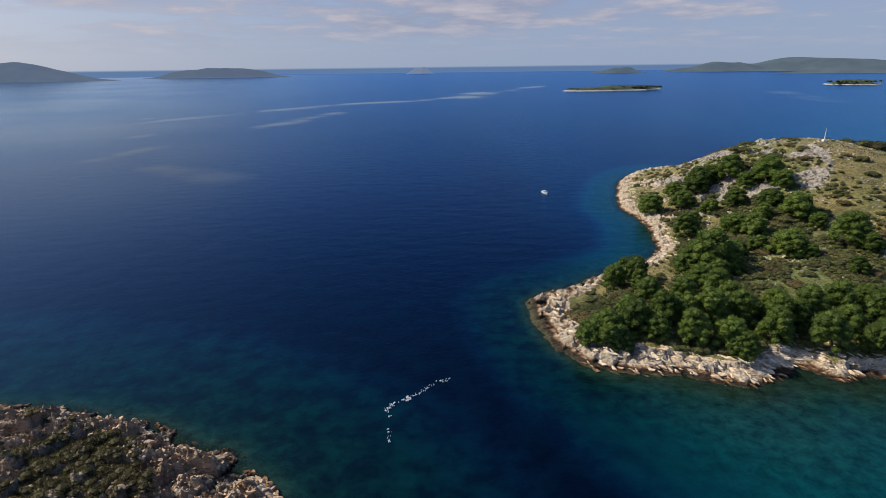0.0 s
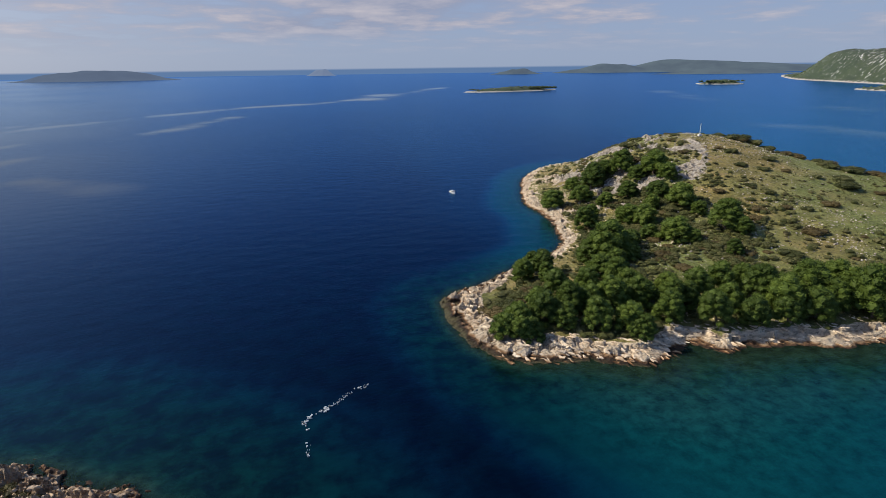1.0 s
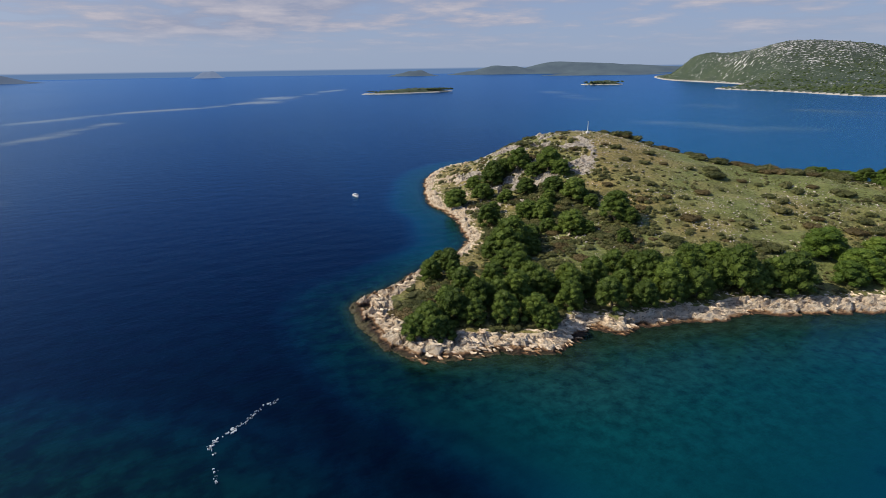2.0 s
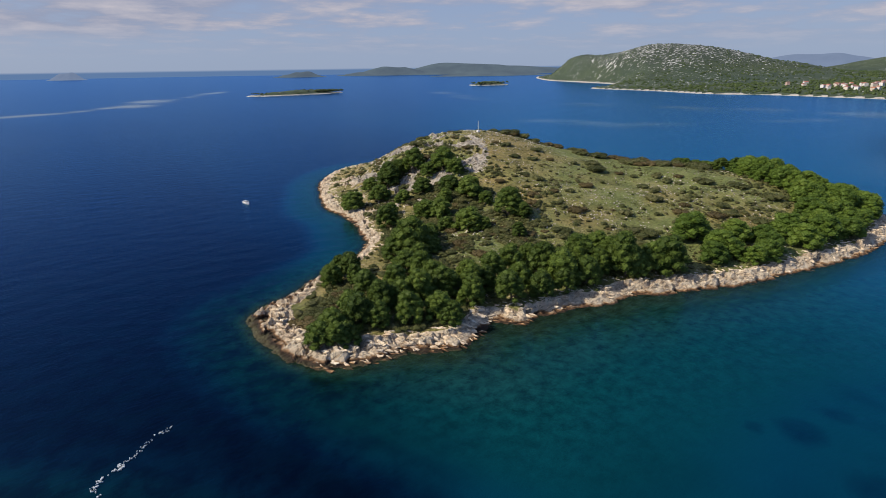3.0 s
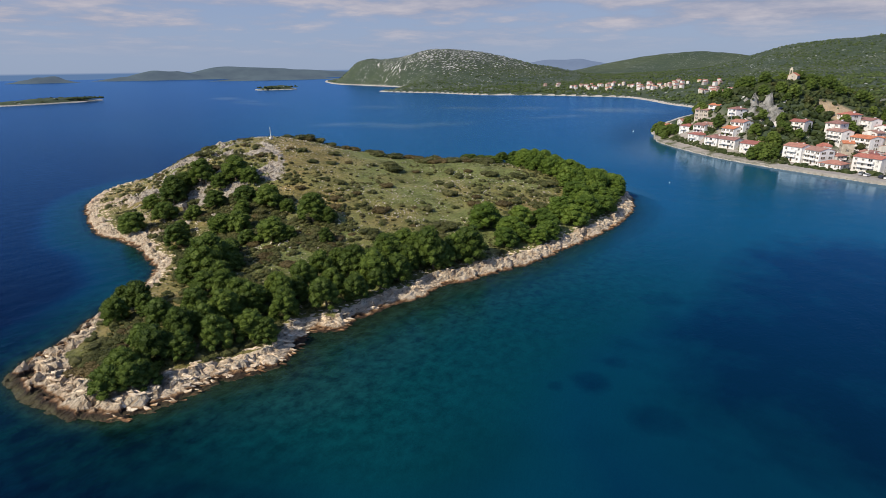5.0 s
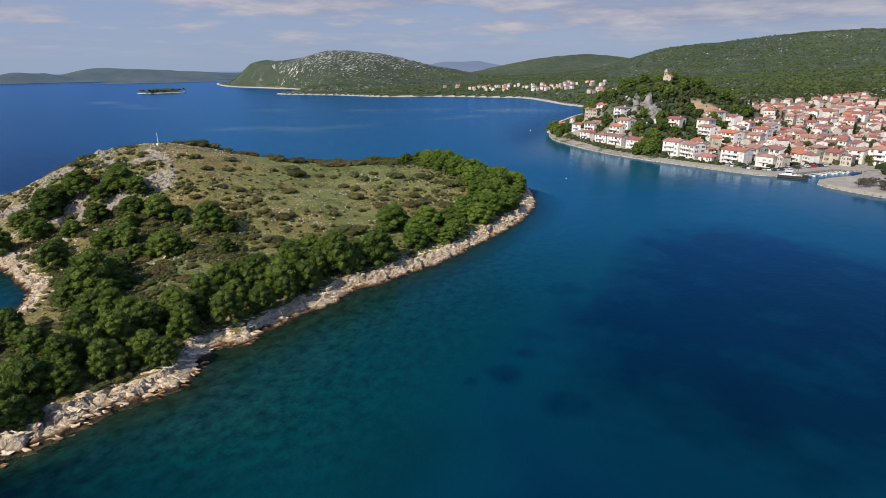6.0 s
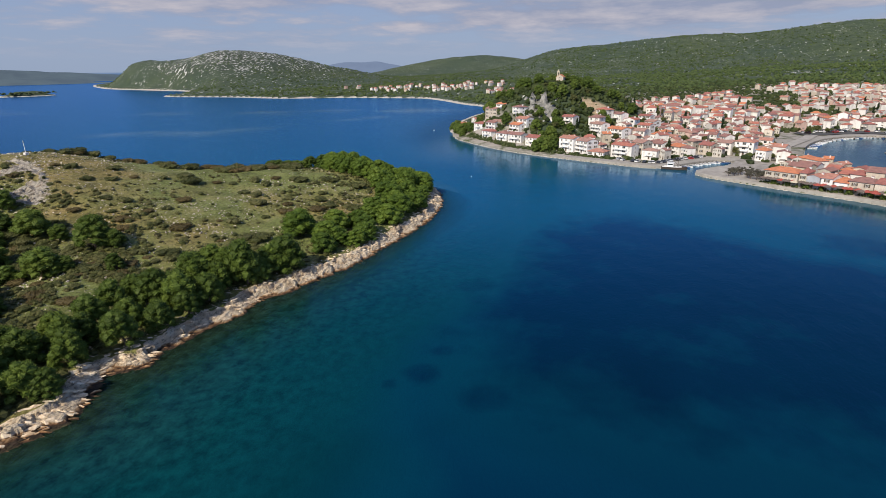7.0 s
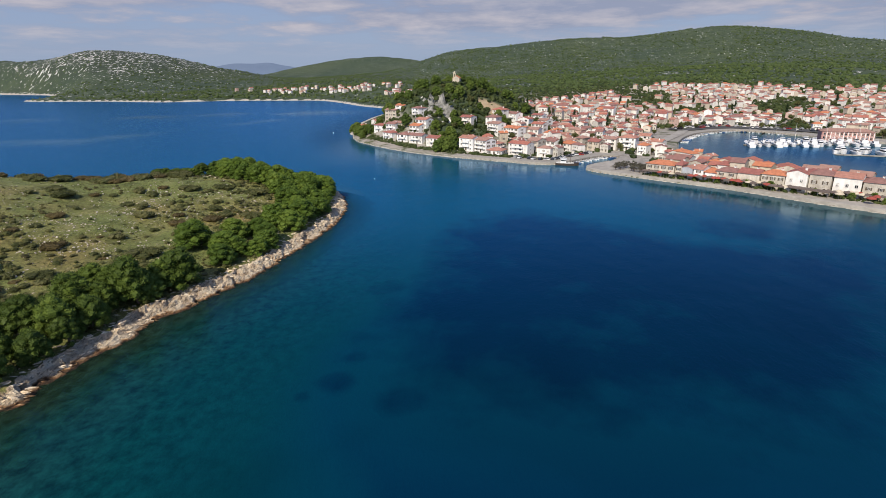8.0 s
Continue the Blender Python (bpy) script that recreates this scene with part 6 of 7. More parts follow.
def far_woods(name, x, y, z, size, material, label, seed):
    """Canopy of woods far off: many small ragged crowns in one mesh."""
    rng = np.random.default_rng(seed)
    bm = bmesh.new()
    bmesh.ops.create_icosphere(bm, subdivisions=1, radius=1)
    bmesh.ops.delete(bm, geom=[p for p in bm.verts if p.co.z < -0.6], context="VERTS")
    v0 = np.array([p.co[:] for p in bm.verts])
    f0 = np.array([[p.index for p in q.verts] for q in bm.faces])
    bm.free()
    n = len(x)
    jag = rng.uniform(0.65, 1.25, (n, len(v0), 1))
    v = v0[None] * jag * np.stack([size, size, size * 0.75], 1)[:, None, :] + np.stack([x, y, z + size * 0.35], 1)[:, None, :]
    f = f0[None] + (np.arange(n) * len(v0))[:, None, None]
    ob = new(name, mesh_from(name, v.reshape(-1, 3), f.reshape(-1, 3), material))
    return tagged(ob, label, "woods", kind="stuff")


GARDEN = foliage_material("garden_leaves", (0.022, 0.036, 0.012), (0.050, 0.072, 0.020), (0.095, 0.115, 0.036), 0.6)


def plant_hills():
    rng = np.random.default_rng(71)
    r = np.sqrt(rng.uniform(420 ** 2, 2350 ** 2, 170000))
    a = rng.uniform(radians(-36), radians(50), r.size)
    x, y = r * np.cos(a), r * np.sin(a)
    h, d = main_height(x, y)
    town = town_share(x, y, d)
    hill = np.exp(-((x - 1480) / 330) ** 2 / 2 - ((y - 1190) / 330) ** 2 / 2)
    want = (0.25 + 0.9 * smooth(fractal(x, y, 90, 3, 23), 0.35, 0.6)) * (1 - 0.97 * town) * (1 - 0.62 * hill) * np.clip(800 / r, 0.1, 1) ** 1.5
    pick = (d > 12) & (rng.uniform(size=r.size) < want * 0.55)
    size = rng.uniform(1.3, 3.2, r.size) * (1 - 0.4 * hill)
    far_woods("hill_woods", x[pick][:20000], y[pick][:20000], h[pick][:20000], size[pick][:20000], WOODS, "dense green scrub and pine woods on the hills", 5)
    # groves of the two islets
    x, y = rng.uniform(350, 445, 160), rng.uniform(1155, 1205, 160)
    far_woods("islet_grove", x, y, np.full(160, 5.0), rng.uniform(2.0, 3.8, 160), GARDEN, "dark grove of pines on a flat islet", 6)
    x, y = rng.normal(952, 24, 150), rng.normal(1320, 15, 150)
    far_woods("islet_scrub", x, y, np.full(150, 6.0), rng.uniform(2.0, 3.8, 150), GARDEN, "dark scrub covering a small islet", 7)
    x, y = rng.uniform(258, 350, 90), rng.uniform(1135, 1180, 90)
    far_woods("islet_bushes", x, y, np.full(90, 3.6), rng.uniform(1.2, 2.4, 90), SCRUB, "low bushes on a flat islet", 8)


plant_hills()


def green_gardens():
    """Hedges, orchards and scrub between the houses and on the chapel hill."""
    rng = np.random.default_rng(77)
    r, a = np.sqrt(rng.uniform(300 ** 2, 880 ** 2, 22000)), rng.uniform(radians(-38), radians(9), 22000)
    x, y = r * np.cos(a), r * np.sin(a)
    h, d = main_height(x, y)
    gap = smooth(fractal(x, y, 70, 3, 17), 0.35, 0.30) * (r > 400)
    pick = (d > 8) & (rng.uniform(size=x.size) < 0.26 + 0.34 * smooth(fractal(x, y, 40, 3, 29), 0.45, 0.62) + 0.5 * gap) & ((d > 28) | (x < 372))
    x, y, h = x[pick][:9500], y[pick][:9500], h[pick][:9500]
    far_woods("town_greenery", x, y, h, rng.uniform(0.7, 2.5, len(x)), GARDEN, "dark green hedges and gardens between houses", 15)
    line = shore_stretch((388, 114), (300, 3))
    t = rng.integers(1, len(line) - 1, 420)
    way = line[t + 1] - line[t - 1]
    way /= np.linalg.norm(way, axis=1)[:, None]
    p = line[t] + way * rng.uniform(-3, 3, (420, 1)) + np.stack([-way[:, 1], way[:, 0]], 1) * rng.uniform(6.2, 10.5, (420, 1))
    far_woods("shore_bushes", p[:, 0], p[:, 1], main_height(p[:, 0], p[:, 1])[0], rng.uniform(0.5, 1.3, 420), GARDEN, "dark green bushes in front of waterfront houses", 17)
    x, y = rng.normal(428, 42, 2600), rng.normal(56, 34, 2600)
    h, d = main_height(x, y)
    cliff = (np.hypot((x - 383) / 12, (y - 55) / 13) < 1) & (fractal(x, y, 6, 3, 47) > 0.53) | (np.hypot((x - 405) / 11, (y - 12) / 17) < 1)
    pick = (d > 15) & ~cliff & (church_hill(x, y) > 0.22)
    x, y, h = x[pick], y[pick], h[pick]
    far_woods("chapel_hill_scrub", x, y, h, rng.uniform(0.8, 2.4, len(x)), GARDEN, "dense dark green scrub on the chapel hill", 16)


green_gardens()


# ---- chapel and beacon ----
def build_chapel():
    z = on_land([(429, 45)])[0]
    t = thing("chapel", "small cream stone chapel with a bell gable on a hilltop", "church", at=pose(429, 45, z + 0.3, 0, 0, -95) @ Matrix.Diagonal((0.82, 0.82, 0.82, 1)))
    b = Build().box(-3.2, -4.5, -1.5, 3.2, 4.5, 4.6)
    b.add([(-3.2, -4.5, 4.6), (3.2, -4.5, 4.6), (0, -4.5, 6.6)], [(0, 1, 2)]).add([(-3.2, 4.5, 4.6), (3.2, 4.5, 4.6), (0, 4.5, 6.6)], [(2, 1, 0)])
    part("wall", b.mesh("wall", [CREAM_PLASTER]), t)
    r = Build()
    for s in (-1, 1):
        r.add([(s * 3.6, -4.7, 4.4), (s * 3.6, 4.7, 4.4), (0, 4.7, 6.75), (0, -4.7, 6.75)], [(0, 1, 2, 3)])
        r.add([(s * 3.6, -4.7, 4.62), (s * 3.6, 4.7, 4.62), (0, 4.7, 6.97), (0, -4.7, 6.97)], [(0, 1, 2, 3)])
        r.add([(s * 3.6, -4.7, 4.4), (s * 3.6, -4.7, 4.62), (0, -4.7, 6.97), (0, -4.7, 6.75)], [(0, 1, 2, 3)])
    part("roof", r.mesh("roof", [TILES]), t)
    g = Build().box(-2.6, -4.6, 4.5, -2.0, -3.9, 8.6).box(-1.0, -4.6, 4.5, -0.4, -3.9, 8.6).box(-2.7, -4.7, 8.6, -0.3, -3.8, 9.0)
    g.add([(-2.7, -4.7, 9), (-0.3, -4.7, 9), (-1.5, -4.25, 11.2), (-0.3, -3.8, 9), (-2.7, -3.8, 9)], [(0, 1, 2), (1, 3, 2), (3, 4, 2), (4, 0, 2)])
    part("bell_gable", g.mesh("bell_gable", [CREAM_PLASTER]), t)
    part("bell", Build().tube((-1.5, -4.25, 7.2), (-1.5, -4.25, 8.0), 0.42, 0.2, 10).mesh("bell", [DARK_WOOD]), t)
    part("door", DOOR, t, pose(0, -4.5, 0.1))
    part("window", WINDOW_PLAIN, t, pose(0, -4.5, 3.4) @ Matrix.Diagonal((0.7, 1, 0.7, 1)))


build_chapel()


def build_beacon():
    z = island_parts(np.array([134.0]), np.array([193.0]))[0][0]
    t = thing("beacon", "slim white light beacon on a stone plinth", "beacon", at=pose(134, 193, z - 0.1))
    part("plinth", Build().box(-0.65, -0.65, -0.6, 0.65, 0.65, 0.8, 0, 0.1).mesh("plinth", [WHITE_PLASTER]), t)
    part("mast", Build().tube((0, 0, 0.8), (0, 0, 4.2), 0.14, 0.09, 10).mesh("mast", [WHITE_GELCOAT]), t)
    part("lantern", Build().tube((0, 0, 4.2), (0, 0, 4.6), 0.15, 0.15, 10).tube((0, 0, 4.6), (0, 0, 4.8), 0.19, 0.03, 10).mesh("lantern", [METAL]), t)


build_beacon()


# ---- boats ----
def hull_rings(length, beam, free, draft=0.35, stern=0.85):
    rings = []
    for u in np.linspace(-1, 1, 11):
        w = beam / 2 * (stern if u < -0.9 else 1.0) * math.sqrt(max(0.0004, 1 - max(0, (u + 0.15) / 1.15) ** 2.4))
        top = free * (1 + 0.35 * max(0, u) ** 2)
        x = u * length / 2
        rings.append([(x, -w, top), (x, -w * 0.86, 0.1), (x * 0.98, 0, -draft), (x, w * 0.86, 0.1), (x, w, top), (x, w * 0.9, top - 0.06), (x, -w * 0.9, top - 0.06)])
    return rings


def cruiser(length, seed):
    """A white motor boat: hull, deckhouse, windscreen, rail; the bow points along x."""
    beam, free = length * 0.31, length * 0.13
    hull = Build().loft(hull_rings(length, beam, free)).mesh("hull", [WHITE_GELCOAT])
    c = Build()
    a, e, w, h = -length * 0.22, length * 0.2, beam * 0.36, length * 0.11
    c.loft([[(a, -w, free - 0.1), (e, -w * 0.8, free - 0.1), (e, w * 0.8, free - 0.1), (a, w, free - 0.1)],
            [(a, -w * 0.9, free + h), (e * 0.35, -w * 0.72, free + h), (e * 0.35, w * 0.72, free + h), (a, w * 0.9, free + h)]])
    cabin = c.mesh("deckhouse", [WHITE_GELCOAT])
    g = Build().loft([[(a * 0.9, -w * 0.97, free + h * 0.3), (e * 0.85, -w * 0.82, free + h * 0.3), (e * 0.85, w * 0.82, free + h * 0.3), (a * 0.9, w * 0.97, free + h * 0.3)],
                      [(a * 0.9, -w * 0.94, free + h * 0.78), (e * 0.55, -w * 0.77, free + h * 0.78), (e * 0.55, w * 0.77, free + h * 0.78), (a * 0.9, w * 0.94, free + h * 0.78)]]).mesh("windscreen", [DARK_GLASS])
    r = Build()
    for s in (-1, 1):
        for k in range(5):
            u = 0.1 + 0.18 * k
            y = s * beam / 2 * math.sqrt(max(0.02, 1 - (u / 1.02) ** 2.4)) * 0.93
            r.tube((u * length / 2, y, free * 1.05), (u * length / 2, y, free * 1.05 + 0.55), 0.03, 0.03, 5)
            v = u + 0.18
            y2 = s * beam / 2 * math.sqrt(max(0.02, 1 - min(0.98, v / 1.02) ** 2.4)) * 0.93
            r.tube((u * length / 2, y, free * 1.05 + 0.55), (v * length / 2, y2, free * 1.05 + 0.55), 0.03, 0.03, 5)
    rail = r.mesh("rail", [METAL])
    b = Build()
    b.tube((a, -w * 0.8, free + h), (a * 0.8, -w * 0.8, free + h + 0.9), 0.05, 0.05, 5).tube((a, w * 0.8, free + h), (a * 0.8, w * 0.8, free + h + 0.9), 0.05, 0.05, 5)
    b.box(a * 0.95, -w * 0.85, free + h + 0.85, a * 0.4, w * 0.85, free + h + 0.95, 0)
    top = b.mesh("bimini", [WHITE_GELCOAT])
    return [("hull", hull), ("deckhouse", cabin), ("windscreen", g), ("rail", rail), ("bimini", top)]


def sailboat(length):
    beam, free = length * 0.3, length * 0.1
    hull = Build().loft(hull_rings(length, beam, free, 0.5, 0.7)).mesh("hull", [WHITE_GELCOAT])
    w = beam * 0.28
    cabin = Build().loft([[(-length * 0.12, -w, free - 0.1), (length * 0.22, -w * 0.7, free - 0.1), (length * 0.22, w * 0.7, free - 0.1), (-length * 0.12, w, free - 0.1)],
                          [(-length * 0.1, -w * 0.85, free + 0.45), (length * 0.14, -w * 0.55, free + 0.35), (length * 0.14, w * 0.55, free + 0.35), (-length * 0.1, w * 0.85, free + 0.45)]]).mesh("deckhouse", [WHITE_GELCOAT])
    x = length * 0.06
    mast = Build().tube((x, 0, free), (x, 0, length * 1.12), 0.10, 0.07, 6).tube((x, -1.0, length * 0.75), (x, 1.0, length * 0.75), 0.04, 0.04, 4).mesh("mast", [METAL])
    boom = Build().tube((x, 0, free + 1.4), (-length * 0.36, 0, free + 1.4), 0.13, 0.1, 6).mesh("boom", [METAL])
    stay = Build().tube((length * 0.48, 0, free), (x, 0, length * 1.10), 0.03, 0.03, 4).tube((-length * 0.48, 0, free), (x, 0, length * 1.10), 0.03, 0.03, 4).mesh("stays", [METAL])
    return [("hull", hull), ("deckhouse", cabin), ("mast", mast), ("boom", boom), ("stay", stay)]


def dinghy(length, paint):
    b = Build().loft(hull_rings(length, length * 0.36, 0.5, 0.2, 0.8))
    hull = b.mesh("hull", [paint])
    seat, seat_aft = [Build().box(u * length - 0.15, -length * 0.16, 0.46, u * length + 0.15, length * 0.16, 0.53).mesh("thwart", [DARK_WOOD]) for u in (0.05, -0.25)]
    motor = Build().box(-length * 0.5 - 0.3, -0.15, 0.3, -length * 0.5, 0.15, 0.95, 0, 0.04).mesh("outboard_motor", [DARK_WOOD])
    return [("hull", hull), ("thwart", seat), ("thwart", seat_aft), ("outboard_motor", motor)]


BLUE_PAINT = plain("blue_boat_paint", (0.05, 0.12, 0.28), 0.4)
CRUISERS = [cruiser(9.5, 1), cruiser(12, 2), cruiser(14, 3)]
SAILERS = [sailboat(13), sailboat(15)]
DINGHIES = [dinghy(4.6, WHITE_GELCOAT), dinghy(5.2, BLUE_PAINT), dinghy(5.0, WHITE_GELCOAT), dinghy(5.6, WHITE_GELCOAT), dinghy(4.2, DARK_WOOD), dinghy(4.8, WHITE_GELCOAT)]


def moor(name, kind, m, label, group):
    t = thing(name, label, "boat", group, at=m)
    for n, data in kind:
        part(n, data, t)
    return t


moor("motor_boat", cruiser(4.7, 9)[:4], pose(40.5, 218, 0, 0, 0, -78), "small white motor boat at anchor on blue water", "")


def fill_harbour():
    rng = random.Random(81)
    along = Vector((0.10, -1.0)).normalized()
    for k in range(30):  # both sides of the outer pontoon
        p = Vector((381 if k % 2 else 368, -148)) + along * (k * 2.7) + Vector((rng.uniform(-1.5, 1.5), 0))
        if rng.random() < 0.16:
            moor("sailing_yacht", rng.choice(SAILERS), pose(p.x, p.y, 0, 0, 0, rng.choice((165, -12)) + rng.uniform(-4, 4)), "white sailing yacht moored in the marina with sails down", "boats in the marina")
        else:
            moor("motor_yacht", rng.choice(CRUISERS), pose(p.x, p.y, 0, 0, 0, rng.choice((168, -10)) + rng.uniform(-5, 5)), "white motor yacht moored in the marina", "boats in the marina")
    for k in range(16):  # big boats at the near pontoon
        p = Vector((338, -196)) + Vector((-0.25, -1.0)).normalized() * (k * 4.2 - 12) + Vector((rng.uniform(-5, 5), 0))
        moor("motor_yacht", CRUISERS[1 + k % 2], pose(p.x, p.y, 0, 0, 0, 150 + rng.uniform(-25, 25)), "large white motor yacht moored in the marina", "boats in the marina")
    line = shore_stretch((379, -107), (420, -205))
    for k in range(2, len(line) - 1):  # small craft along the inner quay
        a, b = line[k - 1], line[k]
        d = (b - a) / np.linalg.norm(b - a)
        out = np.array((d[1], -d[0]))
        for s in (0.0, 2.6):
            p = a + d * s + out * 3.6
            moor("dinghy", rng.choice(DINGHIES), pose(p[0], p[1], 0, 0, 0, math.degrees(math.atan2(out[1], out[0])) + rng.uniform(-8, 8)), "small open boat moored stern to the quay", "small boats in the harbour")
    line = shore_stretch((297, -28), (318, -56))
    for k in range(1, len(line)):
        a, b = line[k - 1], line[k]
        d = (b - a) / (np.linalg.norm(b - a) + 1e-6)
        out = np.array((d[1], -d[0]))
        for s in (0.5, 3.0):
            p = a + d * s + out * 3.4
            moor("dinghy", rng.choice(DINGHIES), pose(p[0], p[1], 0, 0, 0, math.degrees(math.atan2(out[1], out[0])) + rng.uniform(-8, 8)), "small open boat moored at the town quay", "small boats in the harbour")
    for k in range(5):
        moor("dinghy", DINGHIES[k % 3], pose(288 + k * 2.6, -46 - k * 2.6, 0, 0, 0, -40), "small open boat moored behind the pier", "small boats in the harbour")


fill_harbour()


def build_trawler():
    t = thing("fishing_boat", "dark wooden fishing boat with white deckhouse at the quay", "boat", at=pose(292, -27.5, 0, 0, 0, -100))
    part("hull", Build().loft(hull_rings(12, 3.6, 1.3, 0.6, 0.75)).mesh("hull", [DARK_WOOD]), t)
    part("bulwark", Build().box(-5.6, -1.5, 1.25, 3.4, -1.4, 1.6).box(-5.6, 1.4, 1.25, 3.4, 1.5, 1.6).mesh("bulwark", [WHITE_GELCOAT]), t)
    part("deckhouse", Build().box(-3.4, -1.05, 1.2, -0.4, 1.05, 3.4, 0, 0.08).box(-3.6, -1.2, 3.4, -0.2, 1.2, 3.52).mesh("deckhouse", [WHITE_GELCOAT]), t)
    part("deckhouse_window", Build().box(-3.2, -1.09, 2.3, -0.7, 1.09, 2.9).mesh("deckhouse_window", [DARK_GLASS]), t)
    part("mast", Build().tube((1.6, 0, 1.2), (1.6, 0, 6.4), 0.12, 0.07, 7).tube((1.6, 0, 2.2), (-1.2, 0, 5.2), 0.06, 0.05, 5).mesh("mast", [BARK]), t)
    part("rigging", Build().tube((5.6, 0, 1.7), (1.6, 0, 6.2), 0.03, 0.03, 4).tube((-5.4, 0, 1.5), (1.6, 0, 6.2), 0.03, 0.03, 4).mesh("rigging", [METAL]), t)


build_trawler()


def pontoon(a, b, width):
    """A floating walkway of concrete sections on floats."""
    a, b = Vector(a), Vector(b)
    d = (b - a)
    walkway = thing("pontoon", "floating concrete pontoon between moored yachts", "pontoon", "pontoons in the marina", at=pose(a.x, a.y, 0, 0, 0, math.degrees(math.atan2(d.y, d.x))))
    deck = Build().box(0, -width / 2, 0.1, 3.9, width / 2, 0.5, 0, 0.03).mesh("deck_section", [CONCRETE])
    buoyant = Build().box(0.4, -width / 2 + 0.2, -0.5, 3.4, width / 2 - 0.2, 0.1).mesh("float", [CONCRETE])
    for k in range(int(d.length / 4)):
        part("deck_section", deck, walkway, pose(k * 4.0, 0, 0))
        part("float", buoyant, walkway, pose(k * 4.0, 0, 0))


pontoon((373, -146), (381, -232), 2.2)
pontoon((334, -180), (318, -245), 2.2)


# ---- the long pink building by the marina ----
def build_pink_hall():
    z = on_land([(410, -232)])[0]
    t = thing("harbour_hall", "long pink building with red roof and tall dark windows", "building", at=pose(395, -217, z, 0, 0, -106) @ Matrix.Diagonal((0.66, 0.85, 0.60, 1)))
    b = Build().box(-22, -7, -2, 22, 7, 9)
    part("wall", b.mesh("wall", [PINK_PLASTER]), t)
    r = Build()
    r.add([(-22.6, -7.6, 8.9), (22.6, -7.6, 8.9), (22.6, 7.6, 8.9), (-22.6, 7.6, 8.9), (-16, 0, 12), (16, 0, 12)], [(0, 1, 5, 4), (2, 3, 4, 5), (1, 2, 5), (3, 0, 4)])
    r.add([(-22.6, -7.6, 8.7), (22.6, -7.6, 8.7), (22.6, 7.6, 8.7), (-22.6, 7.6, 8.7)], [(3, 2, 1, 0)])
    part("roof", r.mesh("roof", [TILES]), t)
    for k in range(12):
        x = -19.5 + 3.55 * k
        for zz in (0.9, 4.9):
            part("window", WINDOW_WIDE, t, pose(x, -7, zz) @ Matrix.Diagonal((1.0, 1, 1.9, 1)))
        part("pilaster", PILASTER, t, pose(x + 1.77, -7.05, 0))


PILASTER = Build().box(-0.3, -0.25, -1.0, 0.3, 0.1, 8.6).mesh("pilaster", [WHITE_PLASTER])
build_pink_hall()


# ---- promenade: parasols, awnings, cars ----
def parasol_kind(tint):
    b = Build()
    ring = [(1.6 * math.cos(k * math.pi / 4), 1.6 * math.sin(k * math.pi / 4), 2.25) for k in range(8)]
    b.add(ring + [(0, 0, 2.95)], [(k, (k + 1) % 8, 8) for k in range(8)])
    low_ring = [(x * 1.0, y * 1.0, z - 0.2) for x, y, z in ring]
    b.add(ring + low_ring, [(k, 8 + k, 8 + (k + 1) % 8, (k + 1) % 8) for k in range(8)])
    return [("canopy", b.mesh("canopy", [tint])), ("pole", Build().tube((0, 0, 0), (0, 0, 2.9), 0.04, 0.035, 6).mesh("pole", [METAL])),
            ("base", Build().tube((0, 0, 0), (0, 0, 0.12), 0.32, 0.28, 10).mesh("base", [CONCRETE]))]


CANVAS_CREAM = plain("cream_canvas", (0.55, 0.48, 0.36), 0.85)
CANVAS_BROWN = plain("brown_canvas", (0.13, 0.10, 0.085), 0.85)
CANVAS_RED = plain("red_canvas", (0.33, 0.07, 0.05), 0.85)
PARASOLS = [parasol_kind(CANVAS_CREAM), parasol_kind(CANVAS_BROWN), parasol_kind(CANVAS_RED)]


def car_kind(paint):
    b = Build()
    b.loft([[(-2.1, y * 0.86, z) for y, z in ((-0.85, 0.35), (0.85, 0.35), (0.85, 0.85), (-0.85, 0.85))]] +
           [[(x, y * w, zz if z > 0.5 else 0.28) for y, z in ((-0.87, 0.3), (0.87, 0.3), (0.87, 0.9), (-0.87, 0.9))] for x, w, zz in ((-1.8, 1, 0.95), (0.9, 1, 0.95), (1.7, 0.97, 0.8))] +
           [[(2.05, y * 0.84, z) for y, z in ((-0.85, 0.35), (0.85, 0.35), (0.85, 0.62), (-0.85, 0.62))]])
    body = b.mesh("body", [paint])
    c = Build().loft([[(-1.7, -0.8, 0.93), (1.0, -0.8, 0.93), (1.0, 0.8, 0.93), (-1.7, 0.8, 0.93)], [(-1.25, -0.66, 1.42), (0.25, -0.66, 1.42), (0.25, 0.66, 1.42), (-1.25, 0.66, 1.42)]])
    cabin = c.mesh("cabin", [DARK_GLASS])
    roof = Build().box(-1.22, -0.64, 1.41, 0.22, 0.64, 1.47, 0, 0.04).mesh("roof", [paint])
    return body, cabin, roof


TYRE = Build().tube((0, -0.1, 0), (0, 0.1, 0), 0.32, 0.32, 12).mesh("wheel", [plain("tyre_rubber", (0.02, 0.02, 0.02), 0.8)])
CARS = [car_kind(plain(n, c, 0.3, coat=0.5)) for n, c in (("white_car_paint", (0.75, 0.75, 0.74)), ("silver_car_paint", (0.38, 0.39, 0.40)), ("dark_car_paint", (0.03, 0.035, 0.05)), ("red_car_paint", (0.35, 0.03, 0.025)))]
CAR_WORDS = ("white", "silver", "dark", "red")


